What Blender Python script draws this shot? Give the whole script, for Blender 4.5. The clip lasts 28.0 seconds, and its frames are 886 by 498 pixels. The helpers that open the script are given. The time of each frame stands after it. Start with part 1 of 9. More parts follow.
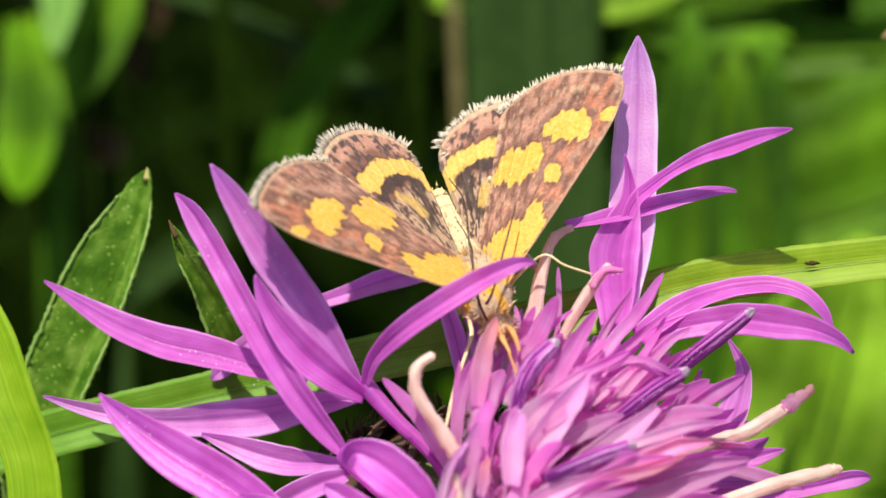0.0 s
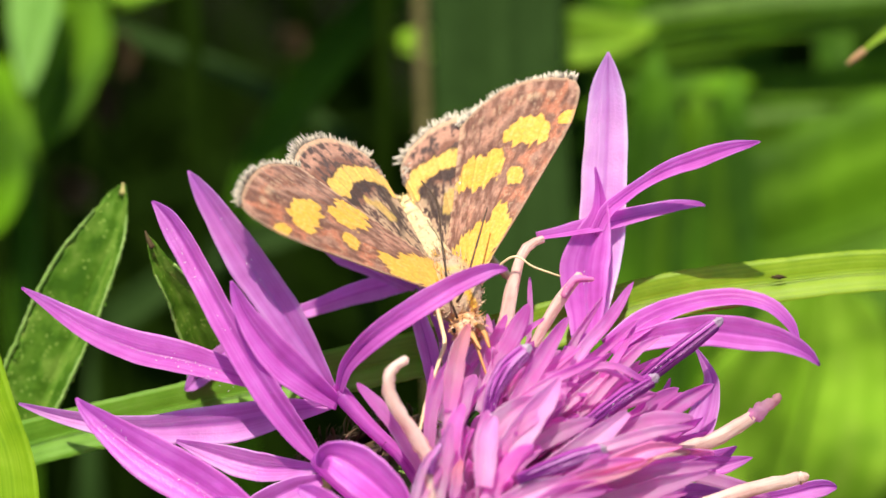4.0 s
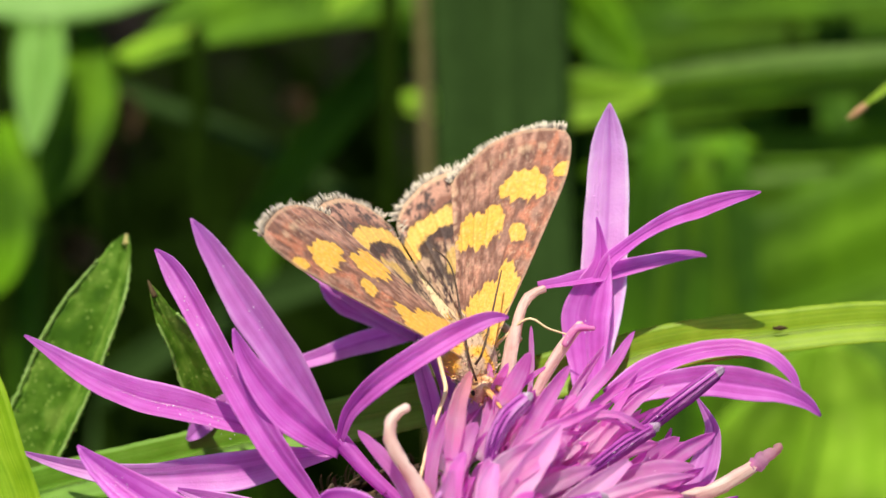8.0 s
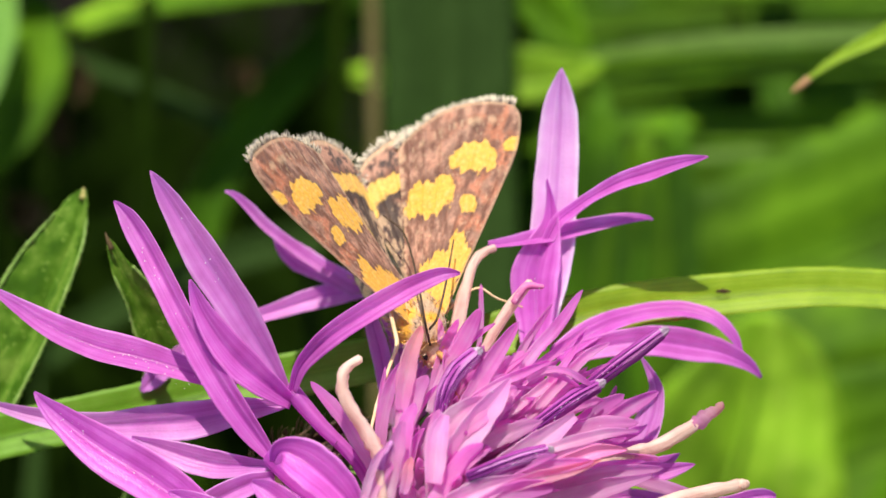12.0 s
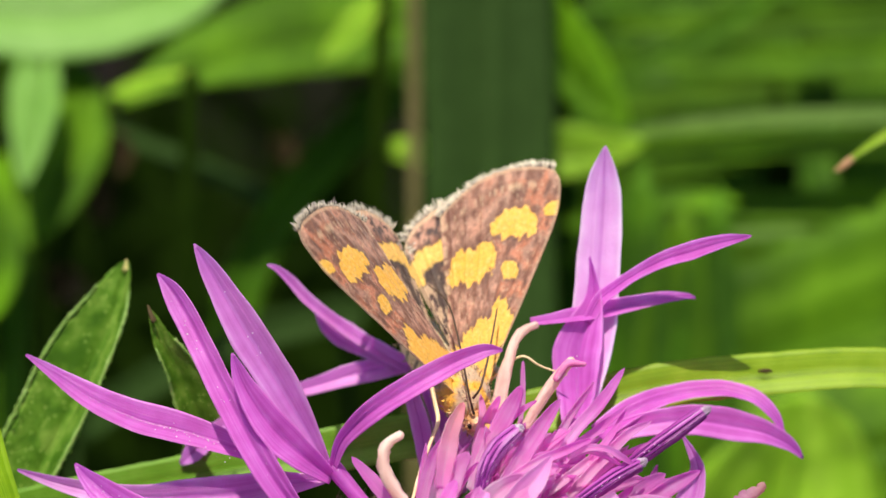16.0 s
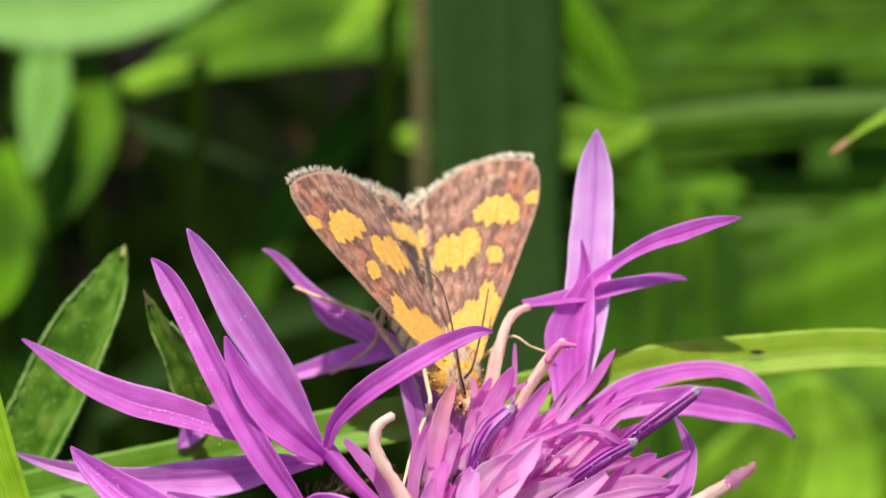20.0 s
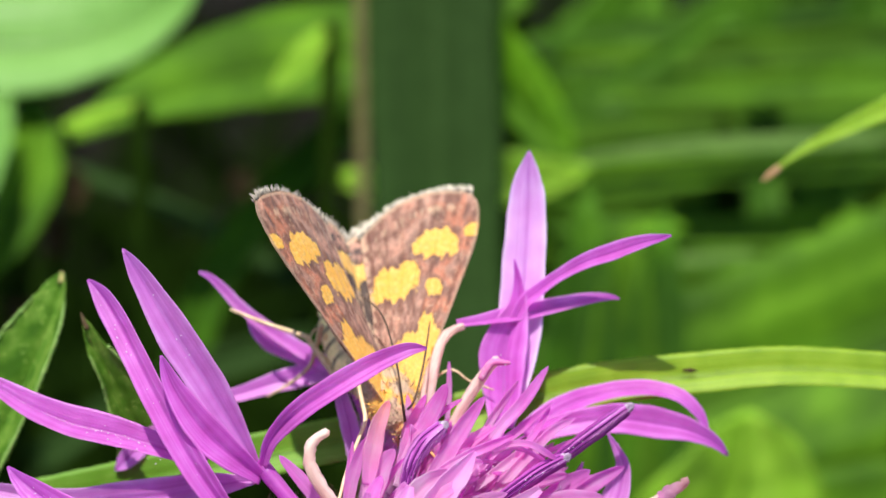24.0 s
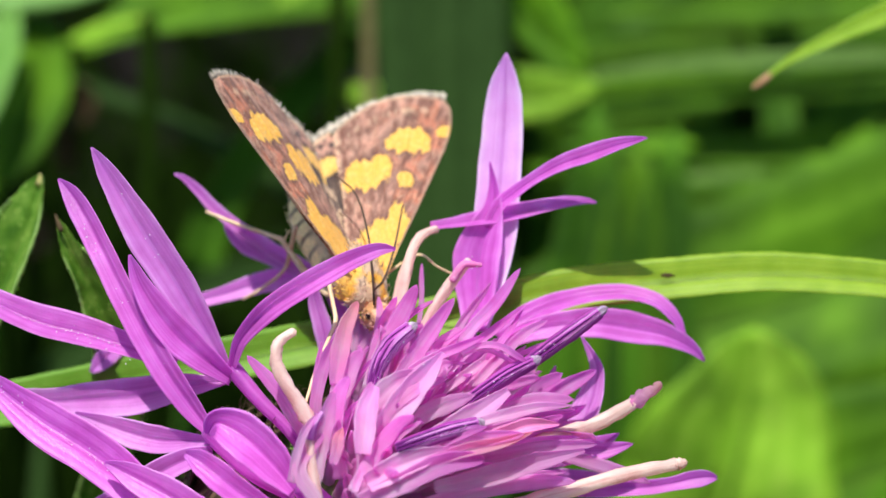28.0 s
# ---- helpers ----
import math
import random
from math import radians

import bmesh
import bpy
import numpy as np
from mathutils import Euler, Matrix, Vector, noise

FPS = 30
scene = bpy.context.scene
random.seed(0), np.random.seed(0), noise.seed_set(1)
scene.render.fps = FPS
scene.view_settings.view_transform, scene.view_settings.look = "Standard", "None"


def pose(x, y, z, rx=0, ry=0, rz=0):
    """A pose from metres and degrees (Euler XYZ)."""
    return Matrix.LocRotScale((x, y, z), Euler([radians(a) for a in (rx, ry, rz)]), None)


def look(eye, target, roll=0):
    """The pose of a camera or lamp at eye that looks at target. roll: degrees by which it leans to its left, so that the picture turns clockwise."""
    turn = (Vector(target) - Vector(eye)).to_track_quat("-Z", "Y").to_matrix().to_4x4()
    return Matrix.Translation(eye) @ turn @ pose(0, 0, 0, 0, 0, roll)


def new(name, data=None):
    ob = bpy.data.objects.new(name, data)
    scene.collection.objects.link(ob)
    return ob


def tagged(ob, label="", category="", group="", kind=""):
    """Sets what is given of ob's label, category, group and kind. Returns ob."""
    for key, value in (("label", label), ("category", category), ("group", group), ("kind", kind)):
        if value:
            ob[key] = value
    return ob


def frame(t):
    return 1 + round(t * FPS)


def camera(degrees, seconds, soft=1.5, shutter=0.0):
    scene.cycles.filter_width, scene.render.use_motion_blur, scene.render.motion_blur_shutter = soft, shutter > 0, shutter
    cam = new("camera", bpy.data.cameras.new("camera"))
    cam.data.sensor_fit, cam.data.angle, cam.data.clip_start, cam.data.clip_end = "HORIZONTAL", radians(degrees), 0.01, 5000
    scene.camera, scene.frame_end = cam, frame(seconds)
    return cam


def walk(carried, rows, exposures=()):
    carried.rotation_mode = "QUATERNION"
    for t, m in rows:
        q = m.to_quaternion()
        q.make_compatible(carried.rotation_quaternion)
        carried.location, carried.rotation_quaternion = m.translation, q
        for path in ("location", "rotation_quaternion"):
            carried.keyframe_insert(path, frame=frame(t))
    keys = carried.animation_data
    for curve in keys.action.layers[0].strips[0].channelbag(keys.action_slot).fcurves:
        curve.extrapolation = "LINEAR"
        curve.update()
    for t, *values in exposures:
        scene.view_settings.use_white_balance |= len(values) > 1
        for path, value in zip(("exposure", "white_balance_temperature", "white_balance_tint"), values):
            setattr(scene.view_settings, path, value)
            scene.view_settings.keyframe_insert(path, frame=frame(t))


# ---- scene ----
cam = camera(20.0, 28.0)
cam.data.dof.use_dof = True
cam.data.dof.focus_distance = 0.109
cam.data.dof.aperture_fstop = 42.0

# seconds, eye, target, roll
PATH = [
    (0, (-0.0021, -0.098801, 0.447241), (-0.0021, 0.004565, 0.409619), -0),
    (0.5, (-0.001906, -0.098969, 0.447733), (-0.001126, 0.004728, 0.411041), 0.08),
    (1, (0.000303, -0.099375, 0.448257), (0.003437, 0.004664, 0.412673), 0.48),
    (1.5, (-0.000211, -0.100174, 0.446449), (0.00301, 0.003939, 0.411091), 0.65),
    (2, (-0.002126, -0.100287, 0.446354), (-0.000641, 0.003989, 0.411365), 0.42),
    (2.5, (-0.001751, -0.100171, 0.447396), (0.000633, 0.004609, 0.413996), 0.58),
    (3, (-0.002297, -0.100059, 0.44712), (-0.00058, 0.004633, 0.413408), 0.52),
    (3.5, (-0.002893, -0.100585, 0.445032), (-0.000982, 0.003939, 0.410812), 0.63),
    (5.5, (-0.002573, -0.102865, 0.44416), (-0.000756, 0.002346, 0.412108), 0.48),
    (6, (-0.003386, -0.10257, 0.444211), (-0.002334, 0.002853, 0.412831), 0.45),
    (6.5, (-0.003198, -0.102572, 0.44503), (-0.001814, 0.003352, 0.415397), 0.54),
    (7, (-0.002696, -0.102677, 0.44416), (-0.001318, 0.003093, 0.413982), 0.62),
    (7.5, (-0.002423, -0.10255, 0.442974), (-0.000584, 0.002918, 0.411778), 0.69),
    (8, (-0.002687, -0.102057, 0.443486), (-0.001023, 0.00355, 0.412754), 0.73),
    (8.5, (-0.002283, -0.102359, 0.444226), (0.000734, 0.003174, 0.413347), 1.08),
    (9, (-0.002491, -0.102486, 0.443212), (0.001098, 0.002391, 0.410228), 1.38),
    (9.5, (-0.002422, -0.102924, 0.443544), (0.001541, 0.002215, 0.411449), 1.58),
    (10, (-0.002812, -0.103193, 0.44431), (0.001265, 0.002302, 0.41342), 1.71),
    (10.5, (-0.002907, -0.103393, 0.444295), (0.001596, 0.002231, 0.413908), 1.92),
    (11, (-0.003525, -0.103362, 0.443726), (0.000515, 0.002106, 0.412736), 1.99),
    (11.5, (-0.00305, -0.104007, 0.443258), (0.002147, 0.001463, 0.412452), 2.23),
    (12, (-0.003656, -0.104692, 0.442678), (0.001017, 0.000746, 0.411677), 2.25),
    (12.5, (-0.003715, -0.105049, 0.442427), (0.00106, 0.000632, 0.412282), 2.45),
    (13, (-0.003291, -0.105001, 0.441965), (0.002123, 0.000582, 0.411586), 2.73),
    (13.5, (-0.003646, -0.104518, 0.443087), (0.000627, 0.001688, 0.414768), 2.56),
    (15.5, (-0.003503, -0.10495, 0.442864), (0.000249, 0.001344, 0.414802), 2.77),
    (16, (-0.004062, -0.104651, 0.442739), (-0.000961, 0.001698, 0.414807), 2.67),
    (16.5, (-0.003108, -0.104851, 0.442557), (0.000596, 0.001411, 0.41437), 2.81),
    (17, (-0.002762, -0.105583, 0.442744), (0.000906, 0.000704, 0.414643), 2.81),
    (17.5, (-0.003555, -0.105947, 0.442269), (-0.001004, 0.000344, 0.414059), 2.58),
    (18, (-0.003437, -0.105885, 0.441956), (-0.00114, 0.000298, 0.413323), 2.54),
    (18.5, (-0.002504, -0.106182, 0.441225), (7e-06, 0.000345, 0.413916), 2.5),
    (19, (-0.002793, -0.106618, 0.441589), (0.000284, 0.000171, 0.415385), 2.46),
    (19.5, (-0.002135, -0.105957, 0.442301), (0.000606, 0.000554, 0.414951), 2.33),
    (20, (-0.002219, -0.105633, 0.442579), (-0.000563, 0.000662, 0.41432), 2.14),
    (20.5, (-0.00213, -0.10567, 0.443103), (-0.000322, 0.000957, 0.416134), 2.19),
    (22.5, (-0.001604, -0.106476, 0.442573), (0.000612, 0.000348, 0.416428), 2.1),
    (23, (-0.004519, -0.108031, 0.43579), (-0.000486, -0.000913, 0.411103), 2.34),
    (23.5, (-0.002808, -0.10797, 0.436553), (0.001404, -0.001149, 0.410638), 2.22),
    (24, (-0.001185, -0.107355, 0.440571), (0.002301, -0.00031, 0.415486), 1.97),
    (24.5, (-0.002995, -0.106582, 0.440963), (-0.002498, 0.000431, 0.415509), 1.69),
    (25, (-0.002268, -0.105844, 0.440341), (-0.000192, 0.000862, 0.413702), 2.06),
    (25.5, (0.000965, -0.105511, 0.439853), (0.003752, 0.000671, 0.411259), 2.3),
    (26, (0.00228, -0.10534, 0.441447), (0.008134, 0.000943, 0.413703), 2.86),
    (26.5, (0.003594, -0.105494, 0.440674), (0.009008, 0.000727, 0.412605), 2.68),
    (27, (0.003876, -0.105241, 0.441753), (0.007602, 0.000467, 0.411557), 2.39),
    (27.5, (0.003395, -0.106211, 0.441399), (0.005442, 0.00022, 0.41368), 2.12),
    (28, (0.00296, -0.107014, 0.43887), (0.003738, -0.000576, 0.411117), 1.92),
]
walk(cam, [(t, look(eye, target, roll)) for t, eye, target, roll in PATH],
     exposures=[(0.0, 0.38, 6950, 10), (3.0, 0.46, 7050, 10), (7.0, 0.42, 7050, 10), (8.0, 0.31, 7050, 10), (9.5, 0.36, 7050, 10), (13.0, 0.38, 7050, 10), (20.0, 0.27, 6700, 10), (23.0, 0.44, 6350, 10), (26.0, 0.46, 6350, 10), (28.0, 0.38, 6250, 10)])

# ---- light ----
SUN_TO = Vector((-0.12, -0.40, 0.91)).normalized()
world = bpy.data.worlds.new("sky")
scene.world = world
world.use_nodes = True
wn = world.node_tree
sky = wn.nodes.new("ShaderNodeTexSky")
sky.sky_type = "NISHITA"
sky.sun_disc = False
sky.sun_elevation = math.asin(SUN_TO.z)
sky.sun_rotation = math.atan2(SUN_TO.x, SUN_TO.y)
wn.links.new(sky.outputs[0], wn.nodes["Background"].inputs[0])
wn.nodes["Background"].inputs[1].default_value = 0.145
sun_data = bpy.data.lights.new("sun", "SUN")
sun_data.energy, sun_data.angle, sun_data.color = 5.0, radians(0.53), (1.0, 0.95, 0.88)
sun = new("sun", sun_data)
sun.matrix_world = look(SUN_TO * 3, (0, 0, 0))


# ---- materials ----
def nodes_of(name):
    m = bpy.data.materials.new(name)
    m.use_nodes = True
    nt = m.node_tree
    return m, nt, nt.nodes["Principled BSDF"], nt.nodes["Material Output"]


def add(nt, kind, **values):
    n = nt.nodes.new(kind)
    for k, v in values.items():
        n.inputs[k].default_value = v
    return n


def ramp(nt, fac, stops):
    r = nt.nodes.new("ShaderNodeValToRGB")
    e = r.color_ramp.elements
    while len(e) < len(stops):
        e.new(0.5)
    for el, (p, c) in zip(e, stops):
        el.position, el.color = p, (*c, 1)
    nt.links.new(fac, r.inputs[0])
    return r


def mixed(nt, kind, fac, a, b):
    m = nt.nodes.new("ShaderNodeMix")
    m.data_type, m.blend_type = "RGBA", kind
    if isinstance(fac, float):
        m.inputs[0].default_value = fac
    else:
        nt.links.new(fac, m.inputs[0])
    nt.links.new(a, m.inputs[6])
    nt.links.new(b, m.inputs[7])
    return m.outputs[2]


def scaled(nt, source, v):
    m = add(nt, "ShaderNodeVectorMath")
    m.operation = "MULTIPLY"
    m.inputs[1].default_value = v
    nt.links.new(source, m.inputs[0])
    return m.outputs[0]


def tissue(name, low, mid, high, through_light, veins=(26.0, 1.6), rough=0.5, tip=None, bump=0.25, spots=0.0, gloss=0.3, share=0.62, hard=1.0, clear=0.0, mottle=0.0, satin=0.0, vary=0.07, rim=None):
    """Living plant tissue: veins along the strip, blotches, fine cell relief, and light passing through."""
    m, nt, bsdf, out = nodes_of(name)
    at = nt.nodes.new("ShaderNodeAttribute")
    at.attribute_name = "st"
    obj = nt.nodes.new("ShaderNodeTexCoord")
    rnd = nt.nodes.new("ShaderNodeObjectInfo")
    vein = add(nt, "ShaderNodeTexNoise", Scale=1.0, Detail=3.0)
    nt.links.new(scaled(nt, at.outputs["Vector"], (veins[0] * 0.5, veins[1], 40.0)), vein.inputs["Vector"])
    blot = add(nt, "ShaderNodeTexNoise", Scale=900.0, Detail=4.0)
    nt.links.new(obj.outputs["Object"], blot.inputs["Vector"])
    mixf = add(nt, "ShaderNodeMath")
    mixf.operation = "MULTIPLY_ADD"
    mixf.inputs[1].default_value = share
    nt.links.new(vein.outputs[0], mixf.inputs[0])
    blot2 = add(nt, "ShaderNodeMath")
    blot2.operation = "MULTIPLY"
    blot2.inputs[1].default_value = 1 - share
    nt.links.new(blot.outputs[0], blot2.inputs[0])
    nt.links.new(blot2.outputs[0], mixf.inputs[2])
    col = ramp(nt, mixf.outputs[0], [(0.5 - 0.18 / hard, low), (0.5, mid), (0.5 + 0.18 / hard, high)]).outputs[0]
    sep = nt.nodes.new("ShaderNodeSeparateXYZ")
    nt.links.new(at.outputs["Vector"], sep.inputs[0])
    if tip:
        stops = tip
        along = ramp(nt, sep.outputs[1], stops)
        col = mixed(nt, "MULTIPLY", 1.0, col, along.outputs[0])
    if rim:
        across = add(nt, "ShaderNodeMath")
        across.operation = "ABSOLUTE"
        nt.links.new(sep.outputs[0], across.inputs[0])
        col = mixed(nt, "MULTIPLY", 1.0, col, ramp(nt, across.outputs[0], rim).outputs[0])
    hsv = nt.nodes.new("ShaderNodeHueSaturation")
    val = add(nt, "ShaderNodeMapRange")
    val.inputs[3].default_value, val.inputs[4].default_value = 1 - vary, 1 + vary
    nt.links.new(rnd.outputs["Random"], val.inputs[0])
    nt.links.new(val.outputs[0], hsv.inputs["Value"])
    nt.links.new(col, hsv.inputs["Color"])
    col = hsv.outputs[0]
    if mottle:
        patchy = add(nt, "ShaderNodeTexNoise", Scale=mottle, Detail=3.0)
        nt.links.new(obj.outputs["Object"], patchy.inputs["Vector"])
        shade = ramp(nt, patchy.outputs[0], [(0.35, (0.5, 0.55, 0.5)), (0.65, (1.35, 1.3, 1.2))])
        col = mixed(nt, "MULTIPLY", 1.0, col, shade.outputs[0])
    if spots:
        sp = add(nt, "ShaderNodeTexVoronoi", Scale=spots)
        nt.links.new(obj.outputs["Object"], sp.inputs["Vector"])
        dots = ramp(nt, sp.outputs["Distance"], [(0.0, (1, 1, 1)), (0.16, (1, 1, 1)), (0.24, (0, 0, 0))])
        pale = nt.nodes.new("ShaderNodeRGB")
        pale.outputs[0].default_value = (min(1, high[0] * 1.5), min(1, high[1] * 1.35), min(1, high[2] * 1.7), 1)
        col = mixed(nt, "MIX", dots.outputs[0], col, pale.outputs[0])
    nt.links.new(col, bsdf.inputs["Base Color"])
    bsdf.inputs["Roughness"].default_value = rough
    bsdf.inputs["Specular IOR Level"].default_value = gloss
    bsdf.inputs["Sheen Weight"].default_value = satin
    bsdf.inputs["Sheen Roughness"].default_value = 0.4
    bsdf.inputs["Sheen Tint"].default_value = (0.85, 0.8, 1.0, 1)
    cell = add(nt, "ShaderNodeTexNoise", Scale=9000.0, Detail=2.0)
    nt.links.new(obj.outputs["Object"], cell.inputs["Vector"])
    both = add(nt, "ShaderNodeMath")
    both.operation = "MULTIPLY_ADD"
    both.inputs[1].default_value = 0.6
    nt.links.new(cell.outputs[0], both.inputs[0])
    nt.links.new(vein.outputs[0], both.inputs[2])
    bp = add(nt, "ShaderNodeBump", Strength=bump, Distance=0.00012)
    nt.links.new(both.outputs[0], bp.inputs["Height"])
    nt.links.new(bp.outputs[0], bsdf.inputs["Normal"])
    tr = nt.nodes.new("ShaderNodeBsdfTranslucent")
    nt.links.new(col, tr.inputs[0])
    mx = nt.nodes.new("ShaderNodeMixShader")
    mx.inputs[0].default_value = through_light
    nt.links.new(bsdf.outputs[0], mx.inputs[1])
    nt.links.new(tr.outputs[0], mx.inputs[2])
    last = mx.outputs[0]
    if clear:
        see = nt.nodes.new("ShaderNodeBsdfTransparent")
        nt.links.new(col, see.inputs[0])
        mc = nt.nodes.new("ShaderNodeMixShader")
        mc.inputs[0].default_value = clear
        nt.links.new(last, mc.inputs[1])
        nt.links.new(see.outputs[0], mc.inputs[2])
        last = mc.outputs[0]
    nt.links.new(last, out.inputs[0])
    return m


def painted(name, rough=0.6, bump=0.5, grain=6000.0, through_light=0.0):
    """A surface whose colour is kept point by point in the mesh, with a fine scaly grain."""
    m, nt, bsdf, out = nodes_of(name)
    at = nt.nodes.new("ShaderNodeAttribute")
    at.attribute_name = "tint"
    obj = nt.nodes.new("ShaderNodeTexCoord")
    g = add(nt, "ShaderNodeTexNoise", Scale=grain, Detail=3.0)
    nt.links.new(obj.outputs["Object"], g.inputs["Vector"])
    r = ramp(nt, g.outputs[0], [(0.3, (0.84, 0.84, 0.84)), (0.7, (1.13, 1.12, 1.1))])
    col = mixed(nt, "MULTIPLY", 1.0, at.outputs["Color"], r.outputs[0])
    nt.links.new(col, bsdf.inputs["Base Color"])
    bsdf.inputs["Roughness"].default_value = rough
    bsdf.inputs["Specular IOR Level"].default_value = 0.3
    bsdf.inputs["Sheen Weight"].default_value = 0.15
    bp = add(nt, "ShaderNodeBump", Strength=bump, Distance=0.00008)
    nt.links.new(g.outputs[0], bp.inputs["Height"])
    nt.links.new(bp.outputs[0], bsdf.inputs["Normal"])
    if through_light:
        tr = nt.nodes.new("ShaderNodeBsdfTranslucent")
        nt.links.new(col, tr.inputs[0])
        mx = nt.nodes.new("ShaderNodeMixShader")
        mx.inputs[0].default_value = through_light
        nt.links.new(bsdf.outputs[0], mx.inputs[1])
        nt.links.new(tr.outputs[0], mx.inputs[2])
        nt.links.new(mx.outputs[0], out.inputs[0])
    return m


PETAL_TIP = [(0.0, (1.0, 0.95, 1.0)), (0.75, (1, 1, 1)), (0.97, (0.8, 0.66, 0.86))]
PETAL_RIM = [(0.0, (0.84, 0.62, 0.86)), (0.14, (0.98, 0.93, 0.98)), (0.7, (1, 1, 1)), (0.97, (1.08, 1.45, 1.1))]
MAT_PETAL = tissue("magenta_petal", (0.74, 0.155, 0.66), (0.84, 0.225, 0.78), (0.92, 0.34, 0.88), 0.6, veins=(11, 0.8), tip=PETAL_TIP, rough=0.33, gloss=0.7, bump=0.4, share=0.6, hard=1.35, clear=0.1, satin=0.4, rim=PETAL_RIM)
MAT_LILAC = tissue("lilac_petal", (0.73, 0.24, 0.68), (0.83, 0.33, 0.80), (0.90, 0.46, 0.89), 0.58, veins=(11, 0.8), tip=PETAL_TIP, rough=0.33, gloss=0.7, bump=0.4, share=0.6, hard=1.35, clear=0.1, satin=0.4, rim=PETAL_RIM)
MAT_PALELILAC = tissue("pale_lilac_petal", (0.74, 0.36, 0.72), (0.84, 0.48, 0.83), (0.92, 0.64, 0.91), 0.5, veins=(11, 0.8), tip=PETAL_TIP, rough=0.4, gloss=0.55, bump=0.7, share=0.55, clear=0.1, satin=0.4, rim=PETAL_RIM)
MAT_PINK = tissue("pale_pink_corolla", (0.89, 0.46, 0.77), (0.94, 0.62, 0.85), (0.97, 0.82, 0.92), 0.7, veins=(5, 1.2), tip=[(0.0, (1.0, 1.2, 1.04)), (0.5, (1, 1, 1)), (1.0, (0.95, 0.66, 0.95))], share=0.45, clear=0.32, vary=0.08, gloss=0.4, bump=0.5)
MAT_INNER = tissue("bright_pink_corolla", (0.87, 0.33, 0.75), (0.92, 0.48, 0.83), (0.96, 0.71, 0.91), 0.7, veins=(5, 1.1), tip=[(0.0, (1.02, 1.4, 1.06)), (0.45, (1, 1, 1)), (1.0, (0.92, 0.6, 0.93))], gloss=0.4, bump=0.5, share=0.45, clear=0.28, vary=0.08)
MAT_STAMEN = tissue("dark_violet_anther", (0.44, 0.07, 0.40), (0.60, 0.14, 0.56), (0.80, 0.40, 0.77), 0.4, veins=(7.5, 0.2), rough=0.5, share=0.9, hard=2.0, bump=0.8, gloss=0.15)
MAT_SEAM = tissue("dark_violet_seam", (0.08, 0.006, 0.09), (0.13, 0.012, 0.14), (0.2, 0.03, 0.2), 0.1, rough=0.5, gloss=0.1)
MAT_TIPWHITE = tissue("pale_anther_tip", (0.55, 0.36, 0.56), (0.76, 0.62, 0.76), (0.92, 0.84, 0.90), 0.4, bump=1.0, hard=1.5, gloss=0.2)
MAT_CREAM = tissue("withered_cream_style", (0.76, 0.46, 0.41), (0.90, 0.67, 0.58), (0.96, 0.85, 0.73), 0.45, veins=(5, 2.5), bump=0.9, hard=1.2, clear=0.1)
MAT_POLLEN_GLINT = tissue("pollen", (0.8, 0.72, 0.8), (0.88, 0.82, 0.88), (0.95, 0.92, 0.95), 0.2, rough=0.3)
MAT_THROAT = tissue("pale_pink_throat", (0.92, 0.56, 0.82), (0.95, 0.70, 0.89), (0.98, 0.86, 0.94), 0.6, veins=(4, 1.0), tip=[(0.0, (1, 0.8, 0.95)), (0.4, (1, 1, 1)), (1.0, (0.95, 0.7, 0.93))], share=0.5, clear=0.3, gloss=0.5, bump=0.3)
MAT_SALMON = tissue("withered_salmon_corolla", (0.88, 0.40, 0.58), (0.92, 0.52, 0.64), (0.95, 0.66, 0.72), 0.6, veins=(4, 1.2), tip=[(0.0, (1.0, 0.95, 1.3)), (0.7, (1, 1, 1)), (1.0, (1, 0.95, 0.85))], clear=0.45, bump=0.5, share=0.4)
MAT_ROSE = tissue("rose_style_end", (0.70, 0.12, 0.42), (0.80, 0.24, 0.5), (0.88, 0.45, 0.64), 0.3)
MAT_BRACT = tissue("brown_bract", (0.03, 0.02, 0.012), (0.09, 0.055, 0.03), (0.20, 0.13, 0.07), 0.1, bump=0.6)
MAT_BRACT_GREEN = tissue("green_bract", (0.05, 0.10, 0.02), (0.10, 0.18, 0.04), (0.2, 0.28, 0.07), 0.1, bump=0.4)
MAT_STEM = tissue("green_stem", (0.05, 0.11, 0.015), (0.10, 0.19, 0.03), (0.18, 0.28, 0.06), 0.05, veins=(20, 0.6))
MAT_LEAF = tissue("knapweed_leaf", (0.05, 0.14, 0.008), (0.105, 0.235, 0.02), (0.20, 0.34, 0.05), 0.3, veins=(4, 7), spots=3000.0, bump=1.0, hard=1.6, share=0.35, rough=0.55, gloss=0.15)
# Paler than the rim's own green: the light on leaf edges is coloured in.
MAT_MARGIN = tissue("pale_margin_with_highlight", (0.16, 0.30, 0.05), (0.25, 0.42, 0.09), (0.36, 0.53, 0.16), 0.3, veins=(3, 30), rough=0.5)
# Darker, greener base: the flower's shade on the blade is put into the colour.
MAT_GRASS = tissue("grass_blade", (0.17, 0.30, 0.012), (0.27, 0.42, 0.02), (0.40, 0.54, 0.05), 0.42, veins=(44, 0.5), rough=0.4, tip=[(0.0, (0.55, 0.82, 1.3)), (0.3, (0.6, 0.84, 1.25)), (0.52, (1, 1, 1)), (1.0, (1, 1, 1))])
MAT_GRASS_BRIGHT = tissue("young_grass", (0.18, 0.36, 0.006), (0.28, 0.48, 0.012), (0.42, 0.60, 0.04), 0.5, veins=(40, 0.4), rough=0.4)
